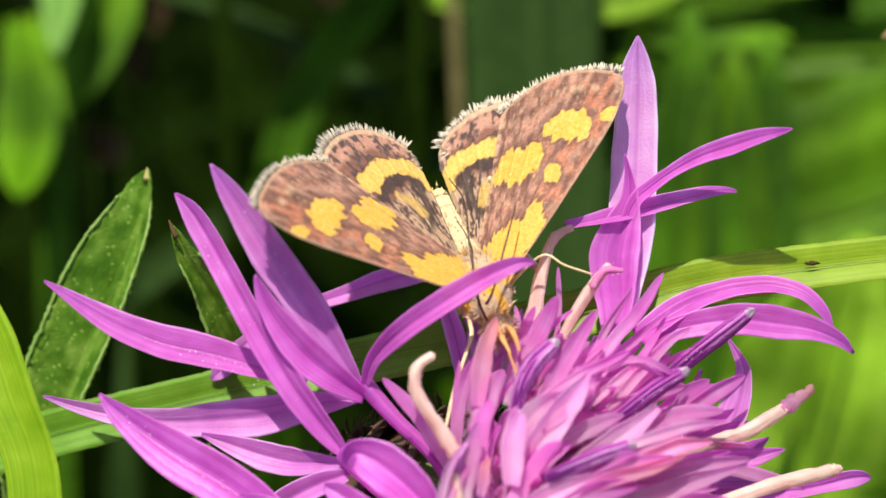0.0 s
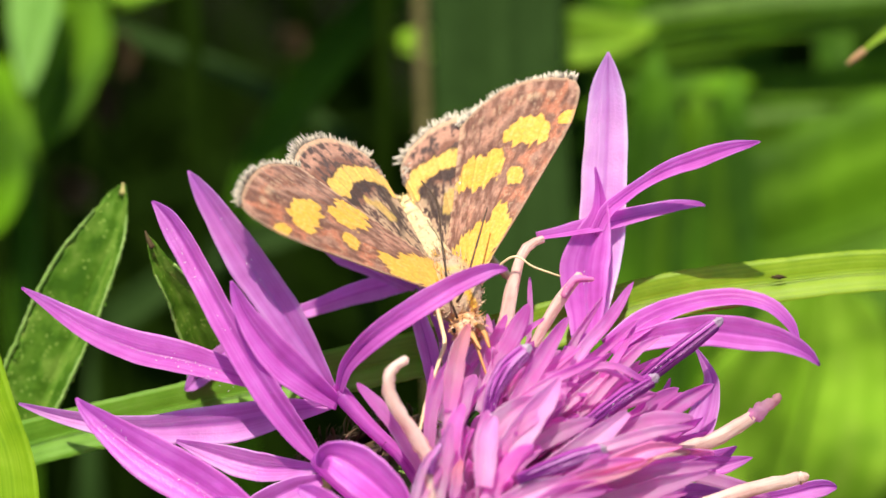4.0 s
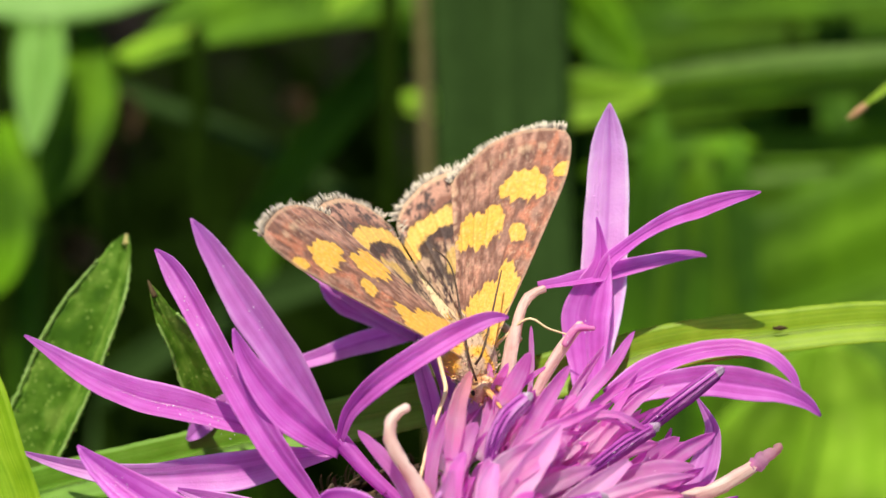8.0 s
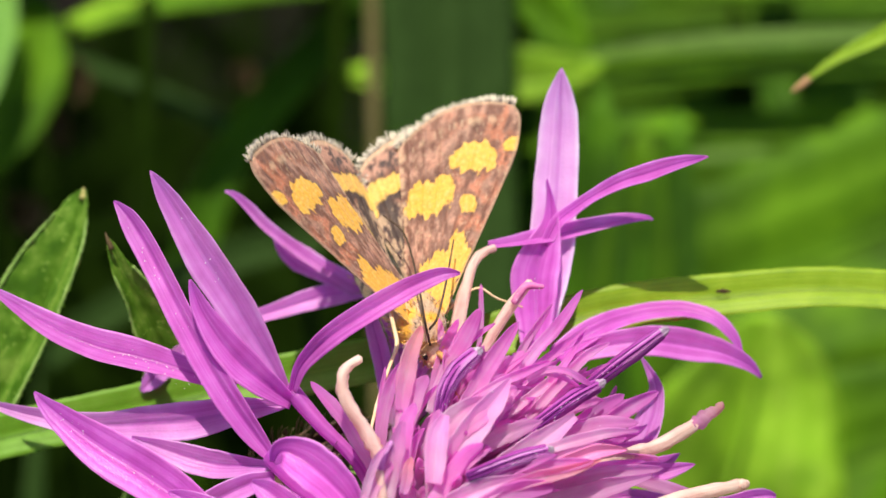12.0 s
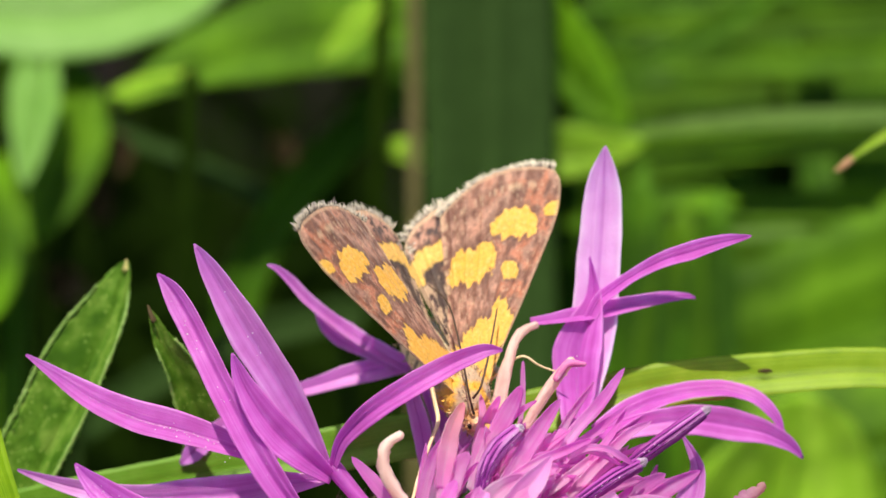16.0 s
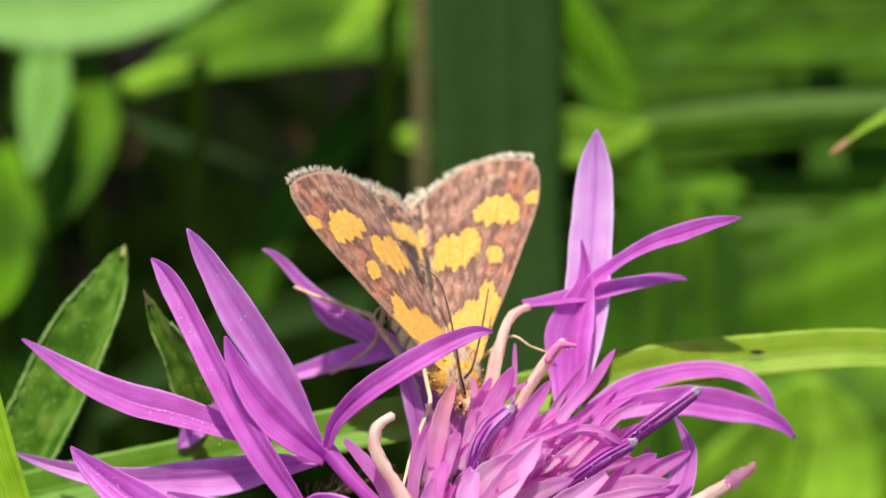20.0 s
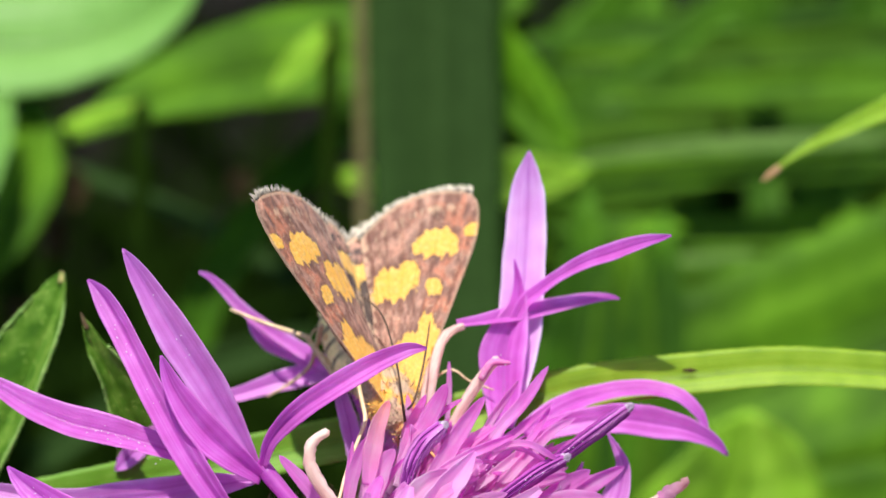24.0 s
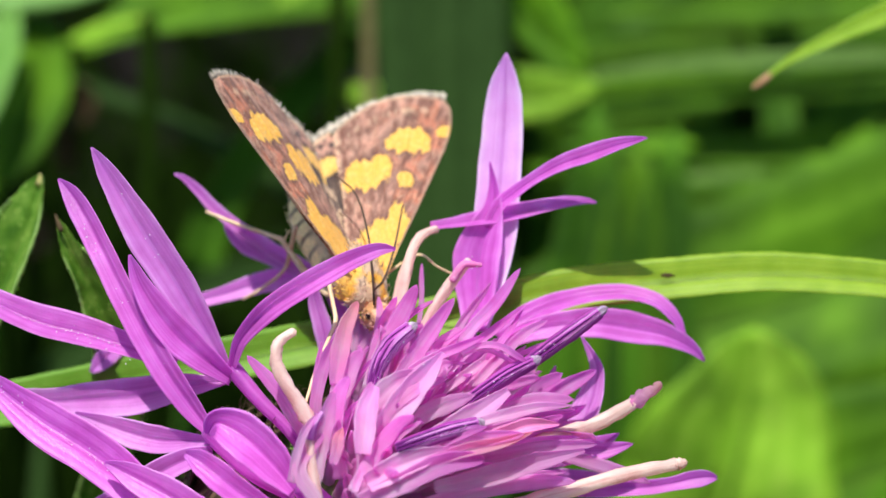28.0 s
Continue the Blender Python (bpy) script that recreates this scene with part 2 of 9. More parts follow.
# Blade green darkened to carry the shadow it stands in.
MAT_REED = tissue("broad_blade_shade_tint", (0.014, 0.033, 0.006), (0.021, 0.047, 0.009), (0.030, 0.065, 0.014), 0.12, veins=(18, 0.12), rough=0.7, gloss=0.05)
MAT_DRY = tissue("dry_stalk", (0.07, 0.062, 0.022), (0.11, 0.098, 0.038), (0.17, 0.15, 0.065), 0.1, veins=(16, 0.4), gloss=0.05)
MAT_DEAD = tissue("dead_brown_leaf", (0.045, 0.03, 0.014), (0.085, 0.058, 0.028), (0.15, 0.105, 0.055), 0.2, gloss=0.05)
MAT_STRAW = tissue("faded_olive_stalk", (0.06, 0.12, 0.02), (0.09, 0.17, 0.03), (0.14, 0.24, 0.05), 0.3, veins=(10, 1), rough=0.6, gloss=0.1)
# Meadow greens stepped from dim to bright; sun and shade are part of them.
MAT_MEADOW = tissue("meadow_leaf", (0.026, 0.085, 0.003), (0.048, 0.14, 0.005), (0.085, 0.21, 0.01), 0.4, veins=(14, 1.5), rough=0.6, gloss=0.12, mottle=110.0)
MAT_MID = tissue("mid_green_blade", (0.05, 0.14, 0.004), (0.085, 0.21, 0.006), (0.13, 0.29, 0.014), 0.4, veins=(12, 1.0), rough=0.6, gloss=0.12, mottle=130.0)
MAT_PALELEAF = tissue("pale_meadow_leaf", (0.12, 0.29, 0.04), (0.165, 0.35, 0.06), (0.22, 0.42, 0.095), 0.3, veins=(10, 2), rough=0.45, gloss=0.25)
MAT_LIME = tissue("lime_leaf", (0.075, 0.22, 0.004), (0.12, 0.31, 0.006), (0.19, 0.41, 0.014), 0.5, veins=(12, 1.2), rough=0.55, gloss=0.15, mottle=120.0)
# Plant green taken almost to black, so the colour itself holds the shade.
MAT_UNDER_SHADE = tissue("undergrowth_shade_tint", (0.005, 0.013, 0.001), (0.009, 0.022, 0.0015), (0.015, 0.034, 0.002), 0.25, veins=(14, 1.5), rough=0.8, gloss=0.02)
MAT_DRYTIP = tissue("withered_tip", (0.42, 0.2, 0.09), (0.52, 0.29, 0.14), (0.60, 0.40, 0.2), 0.3)
# Brightest copy of the leaf green, direct sun mixed into the colour.
MAT_LEAF_SUN_TINT = tissue("leaf_sun_tint", (0.16, 0.35, 0.018), (0.24, 0.46, 0.03), (0.34, 0.56, 0.06), 0.35, veins=(12, 1.2), rough=0.55, gloss=0.15, mottle=170.0)
MAT_WING = painted("wing_scales", 0.55, 0.6, 7000.0, 0.42)
MAT_HAIR = painted("scale_fringe", 0.6, 0.2, 5000.0, 0.25)
MAT_BODY = painted("furry_body", 0.7, 1.0, 5000.0)
MAT_EYE = tissue("dark_eye", (0.008, 0.006, 0.005), (0.016, 0.012, 0.01), (0.04, 0.03, 0.025), 0.0, rough=0.15)
MAT_LEG = tissue("straw_leg", (0.5, 0.34, 0.17), (0.7, 0.52, 0.29), (0.84, 0.68, 0.44), 0.1, veins=(6, 9), rough=0.45)
MAT_FEELER = tissue("dark_feeler", (0.03, 0.018, 0.01), (0.06, 0.035, 0.02), (0.14, 0.08, 0.04), 0.0, veins=(4, 60))
MAT_PALP = tissue("orange_palp", (0.45, 0.21, 0.06), (0.60, 0.31, 0.11), (0.74, 0.45, 0.21), 0.1)
MAT_POINT = tissue("dry_leaf_point", (0.3, 0.26, 0.08), (0.45, 0.40, 0.14), (0.6, 0.54, 0.25), 0.2)
MAT_BACK = tissue("broad_green_leaf", (0.05, 0.128, 0.004), (0.068, 0.165, 0.006), (0.095, 0.21, 0.01), 0.45, veins=(8, 1.5), rough=0.6, gloss=0.1, mottle=90.0)
MAT_RUSTED = tissue("olive_blade_with_rust", (0.17, 0.28, 0.004), (0.26, 0.39, 0.006), (0.36, 0.47, 0.015), 0.4, veins=(30, 0.4), rough=0.5, mottle=260.0)


def earth():
    m, nt, bsdf, out = nodes_of("soil_shade_tint")
    obj = nt.nodes.new("ShaderNodeTexCoord")
    a = add(nt, "ShaderNodeTexNoise", Scale=60.0, Detail=8.0)
    b = add(nt, "ShaderNodeTexVoronoi", Scale=140.0)
    nt.links.new(obj.outputs["Object"], a.inputs["Vector"])
    nt.links.new(obj.outputs["Object"], b.inputs["Vector"])
    # Soil browns lowered to near black; the shade of the plants is included.
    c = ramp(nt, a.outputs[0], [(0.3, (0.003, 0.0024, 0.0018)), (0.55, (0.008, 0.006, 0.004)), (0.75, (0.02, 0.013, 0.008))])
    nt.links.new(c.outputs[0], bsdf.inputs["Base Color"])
    bsdf.inputs["Roughness"].default_value = 0.95
    bsdf.inputs["Specular IOR Level"].default_value = 0.03
    bp = add(nt, "ShaderNodeBump", Strength=0.8, Distance=0.004)
    nt.links.new(b.outputs["Distance"], bp.inputs["Height"])
    nt.links.new(bp.outputs[0], bsdf.inputs["Normal"])
    return m


MAT_SOIL = earth()

# ---- building tools: lengths in millimetres from the flower's centre F ----
F = Vector((0.0, 0.0, 0.4))
EYEWARD = np.array((0.0, -0.94, 0.34))
rng = np.random.default_rng(7)


def origin_of(ob):
    o = Vector((0, 0, 0))
    while ob:
        o += ob.location
        ob = ob.parent
    return o


def mesh_of(name, v, faces, mats, st=None, tint=None, slots=None, smooth=True):
    me = bpy.data.meshes.new(name)
    me.from_pydata(np.asarray(v).tolist(), [], faces)
    for m in mats:
        me.materials.append(m)
    if slots is not None:
        me.polygons.foreach_set("material_index", slots)
    if st is not None:
        me.attributes.new("st", "FLOAT_VECTOR", "POINT").data.foreach_set("vector", np.asarray(st, dtype=np.float32).ravel())
    if tint is not None:
        c = np.ones((len(v), 4), dtype=np.float32)
        c[:, :3] = tint
        me.attributes.new("tint", "FLOAT_COLOR", "POINT").data.foreach_set("color", c.ravel())
    me.polygons.foreach_set("use_smooth", [smooth] * len(me.polygons))
    me.update()
    return me


def part(name, shape, material, parent, label="", about=None):
    """One mesh under a thing or a part. shape: points in mm from F (or from the parent, about='own'), faces, st, and maybe tints."""
    v, faces, st, *tint = shape
    v = np.asarray(v, dtype=float) * 0.001
    if about != "own":
        v = v + np.array(F - origin_of(parent))
    ob = new(name, mesh_of(name, v, faces, [material], st, tint[0] if tint else None))
    ob.parent = parent
    if label:
        tagged(ob, label)
    return ob


def thing(name, base, label, category, group="", kind=""):
    e = new(name)
    e.empty_display_size = 0.01
    e.location = Vector(base) * 0.001 + F
    return tagged(e, label, category, group, kind)


def curve(ctrl, n):
    """n + 1 places and directions along a smooth line through the control points."""
    c = np.asarray(ctrl, dtype=float)
    if len(c) == 2:
        c = np.array([c[0], c.mean(0), c[1]])
    ext = np.vstack([2 * c[0] - c[1], c, 2 * c[-1] - c[-2]])
    seg = np.linalg.norm(np.diff(c, axis=0), axis=1)
    cum = np.r_[0, np.cumsum(seg)] / seg.sum()
    t = np.linspace(0, 1, n + 1)
    k = np.clip(np.searchsorted(cum, t, side="right") - 1, 0, len(seg) - 1)
    u = ((t - cum[k]) / (cum[k + 1] - cum[k]))[:, None]
    p0, p1, p2, p3 = ext[k], ext[k + 1], ext[k + 2], ext[k + 3]
    p = 0.5 * (2 * p1 + (p2 - p0) * u + (2 * p0 - 5 * p1 + 4 * p2 - p3) * u**2 + (3 * p1 - p0 - 3 * p2 + p3) * u**3)
    d = np.gradient(p, axis=0)
    return p, d / (np.linalg.norm(d, axis=1)[:, None] + 1e-9), t


def petal_width(t, base=0.35, wide=0.55, sharp=0.75):
    up = base + (1 - base) * np.sin(np.clip(t / wide, 0, 1) * np.pi / 2)
    down = np.clip((1 - t) / (1 - wide), 0, 1)
    return np.where(t < wide, up, np.maximum(np.sin(down * np.pi / 2) ** sharp, 0.03))


def blade_width(t, base=0.9, wide=0.3, sharp=0.8):
    return petal_width(t, base, wide, sharp)


def strip(ctrl, width, face=None, shape=petal_width, cup=0.12, groove=0.085, thick=0.09, n=30, cross=8, twist=0.0, wave=0.0, saw=0.0, ragged=0.06, fold=0.0, **how):
    """A leaf-like solid strip: points, faces and st (across, along, chance). fold: how far it is creased along its middle."""
    p, d, t = curve(ctrl, n)
    face = EYEWARD if face is None else np.asarray(face, dtype=float)
    nrm = face - (d @ face)[:, None] * d
    nrm /= np.linalg.norm(nrm, axis=1)[:, None] + 1e-9
    side = np.cross(d, nrm)
    if twist:
        a = np.radians(twist) * t[:, None]
        nrm, side = nrm * np.cos(a) - side * np.sin(a), side * np.cos(a) + nrm * np.sin(a)
    w = shape(t, **how) * width
    s = np.linspace(-1, 1, cross + 1)
    chance = rng.random() * 10
    jag = 1 + saw * (np.sin(np.arange(n + 1) * 2.6 + chance) + np.sin(np.arange(n + 1) * 1.13))[:, None] * (np.abs(s)[None, :] > 0.99)
    lift = cup * s**2 + fold * (np.sqrt(s**2 + 0.006) - 0.08) - groove * 1.3 * np.exp(-((s / 0.16) ** 2)) - groove * 0.15 * np.exp(-(((np.abs(s) - 0.55) / 0.15) ** 2))
    for hand, ph in ((-1, 0.0), (1, 2.3)):
        uneven = ragged * (0.55 * np.sin(t * 8.3 + chance * 3 + ph) + 0.4 * np.sin(t * 19.7 + chance * 5 + 2 * ph) + 0.25 * np.sin(t * 41 + chance * 7 + ph))
        jag = jag + uneven[:, None] * (s * hand > 0)[None, :] * np.abs(s)[None, :]
    rip = wave * np.sin(t[:, None] * 17 + chance + 2 * s[None, :]) * np.abs(s)[None, :]
    top = p[:, None] + side[:, None] * (s[None, :] * w[:, None] / 2 * jag)[..., None] + nrm[:, None] * (lift[None, :] * w[:, None] + rip * w[:, None])[..., None]
    edge = 1 - 0.75 * np.abs(s) ** 3
    low = top - nrm[:, None] * (thick * edge)[None, :, None]
    m = cross + 1
    v = np.concatenate([top.reshape(-1, 3), low.reshape(-1, 3)])
    off = (n + 1) * m
    f = []
    for i in range(n):
        for j in range(cross):
            a, b, c, e = i * m + j, i * m + j + 1, (i + 1) * m + j + 1, (i + 1) * m + j
            f.append((a, b, c, e))
            f.append((off + e, off + c, off + b, off + a))
        a, b = i * m, (i + 1) * m
        f.append((a, b, off + b, off + a))
        a, b = i * m + cross, (i + 1) * m + cross
        f.append((b, a, off + a, off + b))
    for j in range(cross):
        f.append((j + 1, j, off + j, off + j + 1))
        q = n * m + j
        f.append((q, q + 1, off + q + 1, off + q))
    st = np.stack([np.tile(s, n + 1), np.repeat(t, m), np.full((n + 1) * m, chance)], 1)
    return v, f, np.vstack([st, st])


def ray_petal(ctrl, widths, fold=0.15, **how):
    """An outer petal: creased down its middle, with its own width at each control point."""
    seg = np.r_[0, np.cumsum(np.linalg.norm(np.diff(np.asarray(ctrl), axis=0), axis=1))]
    at = seg / seg[-1]

    def own(t):
        w = np.interp(t, at, widths)
        for _ in range(3):
            w[1:-1] = 0.25 * w[:-2] + 0.5 * w[1:-1] + 0.25 * w[2:]
        return w

    how = {"cup": 0.06, "groove": 0.05, "n": 44, "cross": 14, "ragged": 0.045, "thick": 0.08, **how}
    return strip(ctrl, 1.0, shape=own, fold=fold, **how)


def lobe(ctrl, width, **how):
    """A lobe of an inner floret: uneven in width, with a wavy edge and a tip that bends its own way."""
    c = np.array(ctrl, dtype=float)
    c[-1] += rng.normal(0, 0.16, 3)
    how.update(cup=rng.uniform(-0.08, 0.38), ragged=0.1, fold=rng.uniform(0, 0.1), wave=0.03)
    return strip(c, width * rng.uniform(0.72, 1.2), **how)


def tube(ctrl, radii, n=14, sides=10, ribs=0.0, rough=0.0):
    """A round, maybe ribbed and uneven tube with closed ends. radii: spread evenly along it."""
    p, d, t = curve(ctrl, n)
    r = np.interp(t, np.linspace(0, 1, len(radii)), radii)
    ref = np.array((0.3, 0.2, 1.0)) if abs(d[:, 2]).mean() < 0.8 else np.array((1.0, 0.2, 0.1))
    x = np.cross(d, ref)
    x /= np.linalg.norm(x, axis=1)[:, None]
    y = np.cross(d, x)
    a = np.linspace(0, 2 * np.pi, sides, endpoint=False)
    chance = rng.random() * 10
    bumpy = 1 + ribs * np.cos(a * sides / 2)[None, :] + rough * rng.standard_normal((n + 1, sides))
    rr = r[:, None] * bumpy
    v = p[:, None] + x[:, None] * (np.cos(a)[None, :] * rr)[..., None] + y[:, None] * (np.sin(a)[None, :] * rr)[..., None]
    v = np.vstack([v.reshape(-1, 3), p[:1] - d[:1] * r[0] * 0.4, p[-1:] + d[-1:] * r[-1] * 0.6])
    f = []
    for i in range(n):
        for j in range(sides):
            k = (j + 1) % sides
            f.append((i * sides + j, i * sides + k, (i + 1) * sides + k, (i + 1) * sides + j))
    e = (n + 1) * sides
    for j in range(sides):
        k = (j + 1) % sides
        f.append((k, j, e))
        f.append((n * sides + j, n * sides + k, e + 1))
    st = np.vstack([np.stack([np.tile(a / np.pi - 1, n + 1), np.repeat(t, sides), np.full((n + 1) * sides, chance)], 1), [[0, 0, chance], [0, 1, chance]]])
    return v, f, st


def joined(shapes):
    v, f, st, tint, k = [], [], [], [], 0
    for s in shapes:
        v.append(np.asarray(s[0]))
        f += [tuple(i + k for i in q) for q in s[1]]
        st.append(np.asarray(s[2]))
        if len(s) > 3:
            tint.append(np.asarray(s[3]))
        k += len(s[0])
    out = [np.vstack(v), f, np.vstack(st)]
    return (*out, np.vstack(tint)) if tint else tuple(out)


def ball(centre, radii, axes=None, rings=12, sides=16, bumps=0.0):
    """A rounded lump; axes: three rows, its own right, away and up."""
    th, ph = np.linspace(0, np.pi, rings + 1), np.linspace(0, 2 * np.pi, sides, endpoint=False)
    g = np.stack([np.outer(np.sin(th), np.cos(ph)), np.outer(np.sin(th), np.sin(ph)), np.outer(np.cos(th), np.ones(sides))], -1).reshape(-1, 3)
    g = g * (1 + bumps * rng.standard_normal((len(g), 1))) * np.asarray(radii)
    v = (g @ np.asarray(axes) if axes is not None else g) + np.asarray(centre)
    f = [(i * sides + j, (i + 1) * sides + j, (i + 1) * sides + (j + 1) % sides, i * sides + (j + 1) % sides) for i in range(rings) for j in range(sides)]
    st = np.stack([np.tile(np.cos(ph), rings + 1), np.repeat(th / np.pi, sides), np.zeros(len(v))], 1)
    return v, f, st

# ---- ground and meadow ----
def sheet():
    q = np.concatenate([-np.geomspace(400, 3, 16), np.linspace(-2.2, 2.2, 61), np.geomspace(3, 400, 16)])
    n = len(q)
    x, y = np.meshgrid(q, q, indexing="ij")
    h = np.array([noise.noise(Vector((a * 2.2, b * 2.2, 0.3))) for a, b in zip(x.ravel(), y.ravel())]) * 0.03 - 0.02
    v = np.stack([x.ravel(), y.ravel(), h], 1)
    f = [(i * n + j, (i + 1) * n + j, (i + 1) * n + j + 1, i * n + j + 1) for i in range(n - 1) for j in range(n - 1)]
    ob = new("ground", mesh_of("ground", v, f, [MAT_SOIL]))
    return tagged(ob, "bare soil, the meadow plants' shade in its dark colour", "ground", kind="structure")


sheet()


def many(name, count, seed, near, far, spread, tall, width, material, label, side=1.0):
    """Countless meadow blades behind the flower, one object."""
    r = np.random.default_rng(seed)
    shapes = []
    for _ in range(count):
        y = near + (far - near) * r.random() ** 1.5
        x = (r.random() - 0.5) * (spread + y * 1.5)
        h = tall * (0.55 + 0.6 * r.random())
        lean = r.normal(0, 0.28, 2) * h
        shapes.append(strip([(x, y, -405), (x + lean[0] * 0.15, y + lean[1] * 0.1, -405 + h * 0.5), (x + lean[0] * 0.5, y + lean[1] * 0.4, -405 + h * 0.85), (x + lean[0] * 1.1, y + lean[1] * 0.6, -405 + h)],
                            width * (0.6 + 0.8 * r.random()), face=(r.normal(0, 0.5), -1, 0.4), shape=blade_width, n=9, cross=2, thick=0.15, twist=r.normal(0, 50)))
    v, f, st = joined(shapes)
    ob = new(name, mesh_of(name, v * 0.001 + np.array(F), f, [material], st))
    return tagged(ob, label, "grass", kind="stuff")


# The dimness between these plants comes from their colour.
many("meadow_grass", 520, 11, 240, 1500, 260, 380, 7.0, MAT_UNDER_SHADE, "dense green meadow grass in soft distance")
many("meadow_undergrowth", 620, 12, 200, 900, 260, 330, 14.0, MAT_UNDER_SHADE, "leafy undergrowth near the soil, shade in its green")


def around(count):
    """The rest of the meadow, on every side of the plants."""
    r = np.random.default_rng(13)
    shapes = []
    while len(shapes) < count:
        far, turn = 300 + 2600 * r.random() ** 1.3, r.uniform(0, 2 * np.pi)
        x, y = far * np.cos(turn), far * np.sin(turn)
        if y > 150 and abs(x) < 200 + 0.8 * y:
            continue
        h = 300 * (0.4 + 0.6 * r.random())
        lean = r.normal(0, 0.3, 2) * h
        shapes.append(strip([(x, y, -405), (x + lean[0] * 0.3, y + lean[1] * 0.3, -405 + h * 0.6), (x + lean[0], y + lean[1], -405 + h)], r.uniform(5, 16), face=(r.normal(0, 1), r.normal(0, 1), 0.4), shape=blade_width, n=5, cross=2, thick=0.2, twist=r.normal(0, 50)))
    v, f, st = joined(shapes)
    ob = new("meadow_grass", mesh_of("meadow_grass", v * 0.001 + np.array(F), f, [MAT_BACK], st))
    return tagged(ob, "open meadow grass round the flowering plants", "grass", kind="stuff")


around(2600)


def blade(root, ctrl, width, material, label, name="grass_blade", rib=0.0, foot=1.0, **how):
    """One grass blade that grows out of the soil: a sheath, the blade itself and maybe a raised rib."""
    e = thing(name, root[0], label, "grass", "grass blades round the flower")
    how.setdefault("base", 1.0)
    how.setdefault("wide", 0.75)
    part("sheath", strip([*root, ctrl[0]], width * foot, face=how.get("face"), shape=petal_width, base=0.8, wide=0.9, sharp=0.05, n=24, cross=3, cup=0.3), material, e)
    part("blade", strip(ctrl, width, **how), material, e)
    if rib:
        up = np.asarray(how.get("face", EYEWARD), dtype=float)
        part("midrib", tube([np.asarray(c) + up * (0.02 * width) for c in ctrl[:-1]], (rib, rib, rib * 0.7), n=40, sides=6), material, e)
    return e


def leaf_margin(ctrl, width, face, parent, cup, **how):
    """The pale, finely toothed rim down both sides of a leaf; its colour includes an edge highlight."""
    p, d, t = curve(ctrl, 120)
    nrm = np.asarray(face) - (d @ np.asarray(face))[:, None] * d
    nrm /= np.linalg.norm(nrm, axis=1)[:, None]
    side = np.cross(d, nrm)
    w = petal_width(t, **how) * width / 2
    for hand in (-1, 1):
        line = p + side * (hand * w)[:, None] + nrm * (2 * cup * w + 0.03)[:, None]
        part("margin", tube(line[8:114:3], (0.09, 0.11, 0.06), n=160, sides=6, rough=0.45), MAT_MARGIN, parent, "pale finely toothed rim with a painted highlight")


def stalked_leaf(stalk, leaf, width, material, label, name="meadow_leaf", stalk_width=0.9, **how):
    """A broad leaf on a stalk out of the soil."""
    e = thing(name, stalk[0], label, "plant", "broad meadow leaves")
    part("stalk", tube([*stalk, leaf[0]], (stalk_width, stalk_width * 0.7)), MAT_UNDER_SHADE, e)
    part("leaf", strip(leaf, width, thick=0.3, **how), material, e)
    up = np.asarray(how.get("face", EYEWARD), dtype=float)
    part("midrib", tube([np.asarray(c) + up * 0.05 for c in leaf], (0.35, 0.25, 0.1), n=16, sides=6), material, e)
    return e


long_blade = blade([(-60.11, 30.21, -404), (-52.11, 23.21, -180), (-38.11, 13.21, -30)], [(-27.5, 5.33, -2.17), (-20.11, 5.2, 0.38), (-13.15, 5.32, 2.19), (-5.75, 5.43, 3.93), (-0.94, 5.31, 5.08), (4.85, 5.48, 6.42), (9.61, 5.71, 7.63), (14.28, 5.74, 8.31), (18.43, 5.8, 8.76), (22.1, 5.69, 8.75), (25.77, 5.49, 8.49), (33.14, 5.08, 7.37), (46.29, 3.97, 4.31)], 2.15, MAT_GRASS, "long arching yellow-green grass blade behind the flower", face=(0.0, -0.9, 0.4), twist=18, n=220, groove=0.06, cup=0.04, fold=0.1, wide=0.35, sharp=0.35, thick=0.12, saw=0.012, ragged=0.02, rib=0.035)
side_blade = blade([(-18.19, 22.02, -404)], [(-19.46, -8.16, -7.08), (-18.92, -3.92, 1.65), (-20.17, -2.08, 5.52), (-21.12, -0.92, 7.85), (-21.92, 0, 9.79), (-22.46, 0.66, 11.32)], 2.27, MAT_GRASS_BRIGHT, "bright green ribbed grass blade at the side of the flower", n=40, thick=0.12, groove=0.04)
swaying_blade = blade([(-22, -25.02, -404)], [(-16.18, -31.97, -2.33), (-16.83, -27.56, 9.79), (-16.45, -26.26, 13.35), (-15.6, -24.95, 16.97), (-15.17, -23.95, 19.71), (-15.11, -22.28, 24.3), (-15.08, -21.6, 26.2), (-15.05, -21.2, 27.3)], 2.30, MAT_RUSTED, "swaying olive-green grass blade with rust spots", n=40, thick=0.12, wide=0.95, sharp=0.35)
part("rust_spot", ball((-15.59, -23.95, 20.45), (0.2, 0.04, 0.14), bumps=0.2), MAT_PALP, swaying_blade, "orange-brown rust spot")
part("rust_spot", ball((-16.02, -24.35, 19.33), (0.14, 0.04, 0.098), bumps=0.2), MAT_PALP, swaying_blade, "orange-brown rust spot")
part("rust_spot", ball((-14.59, -25.12, 17.22), (0.16, 0.04, 0.112), bumps=0.2), MAT_PALP, swaying_blade, "orange-brown rust spot")
part("rust_spot", ball((-15.44, -23.34, 22.12), (0.1, 0.04, 0.07), bumps=0.2), MAT_PALP, swaying_blade, "orange-brown rust spot")
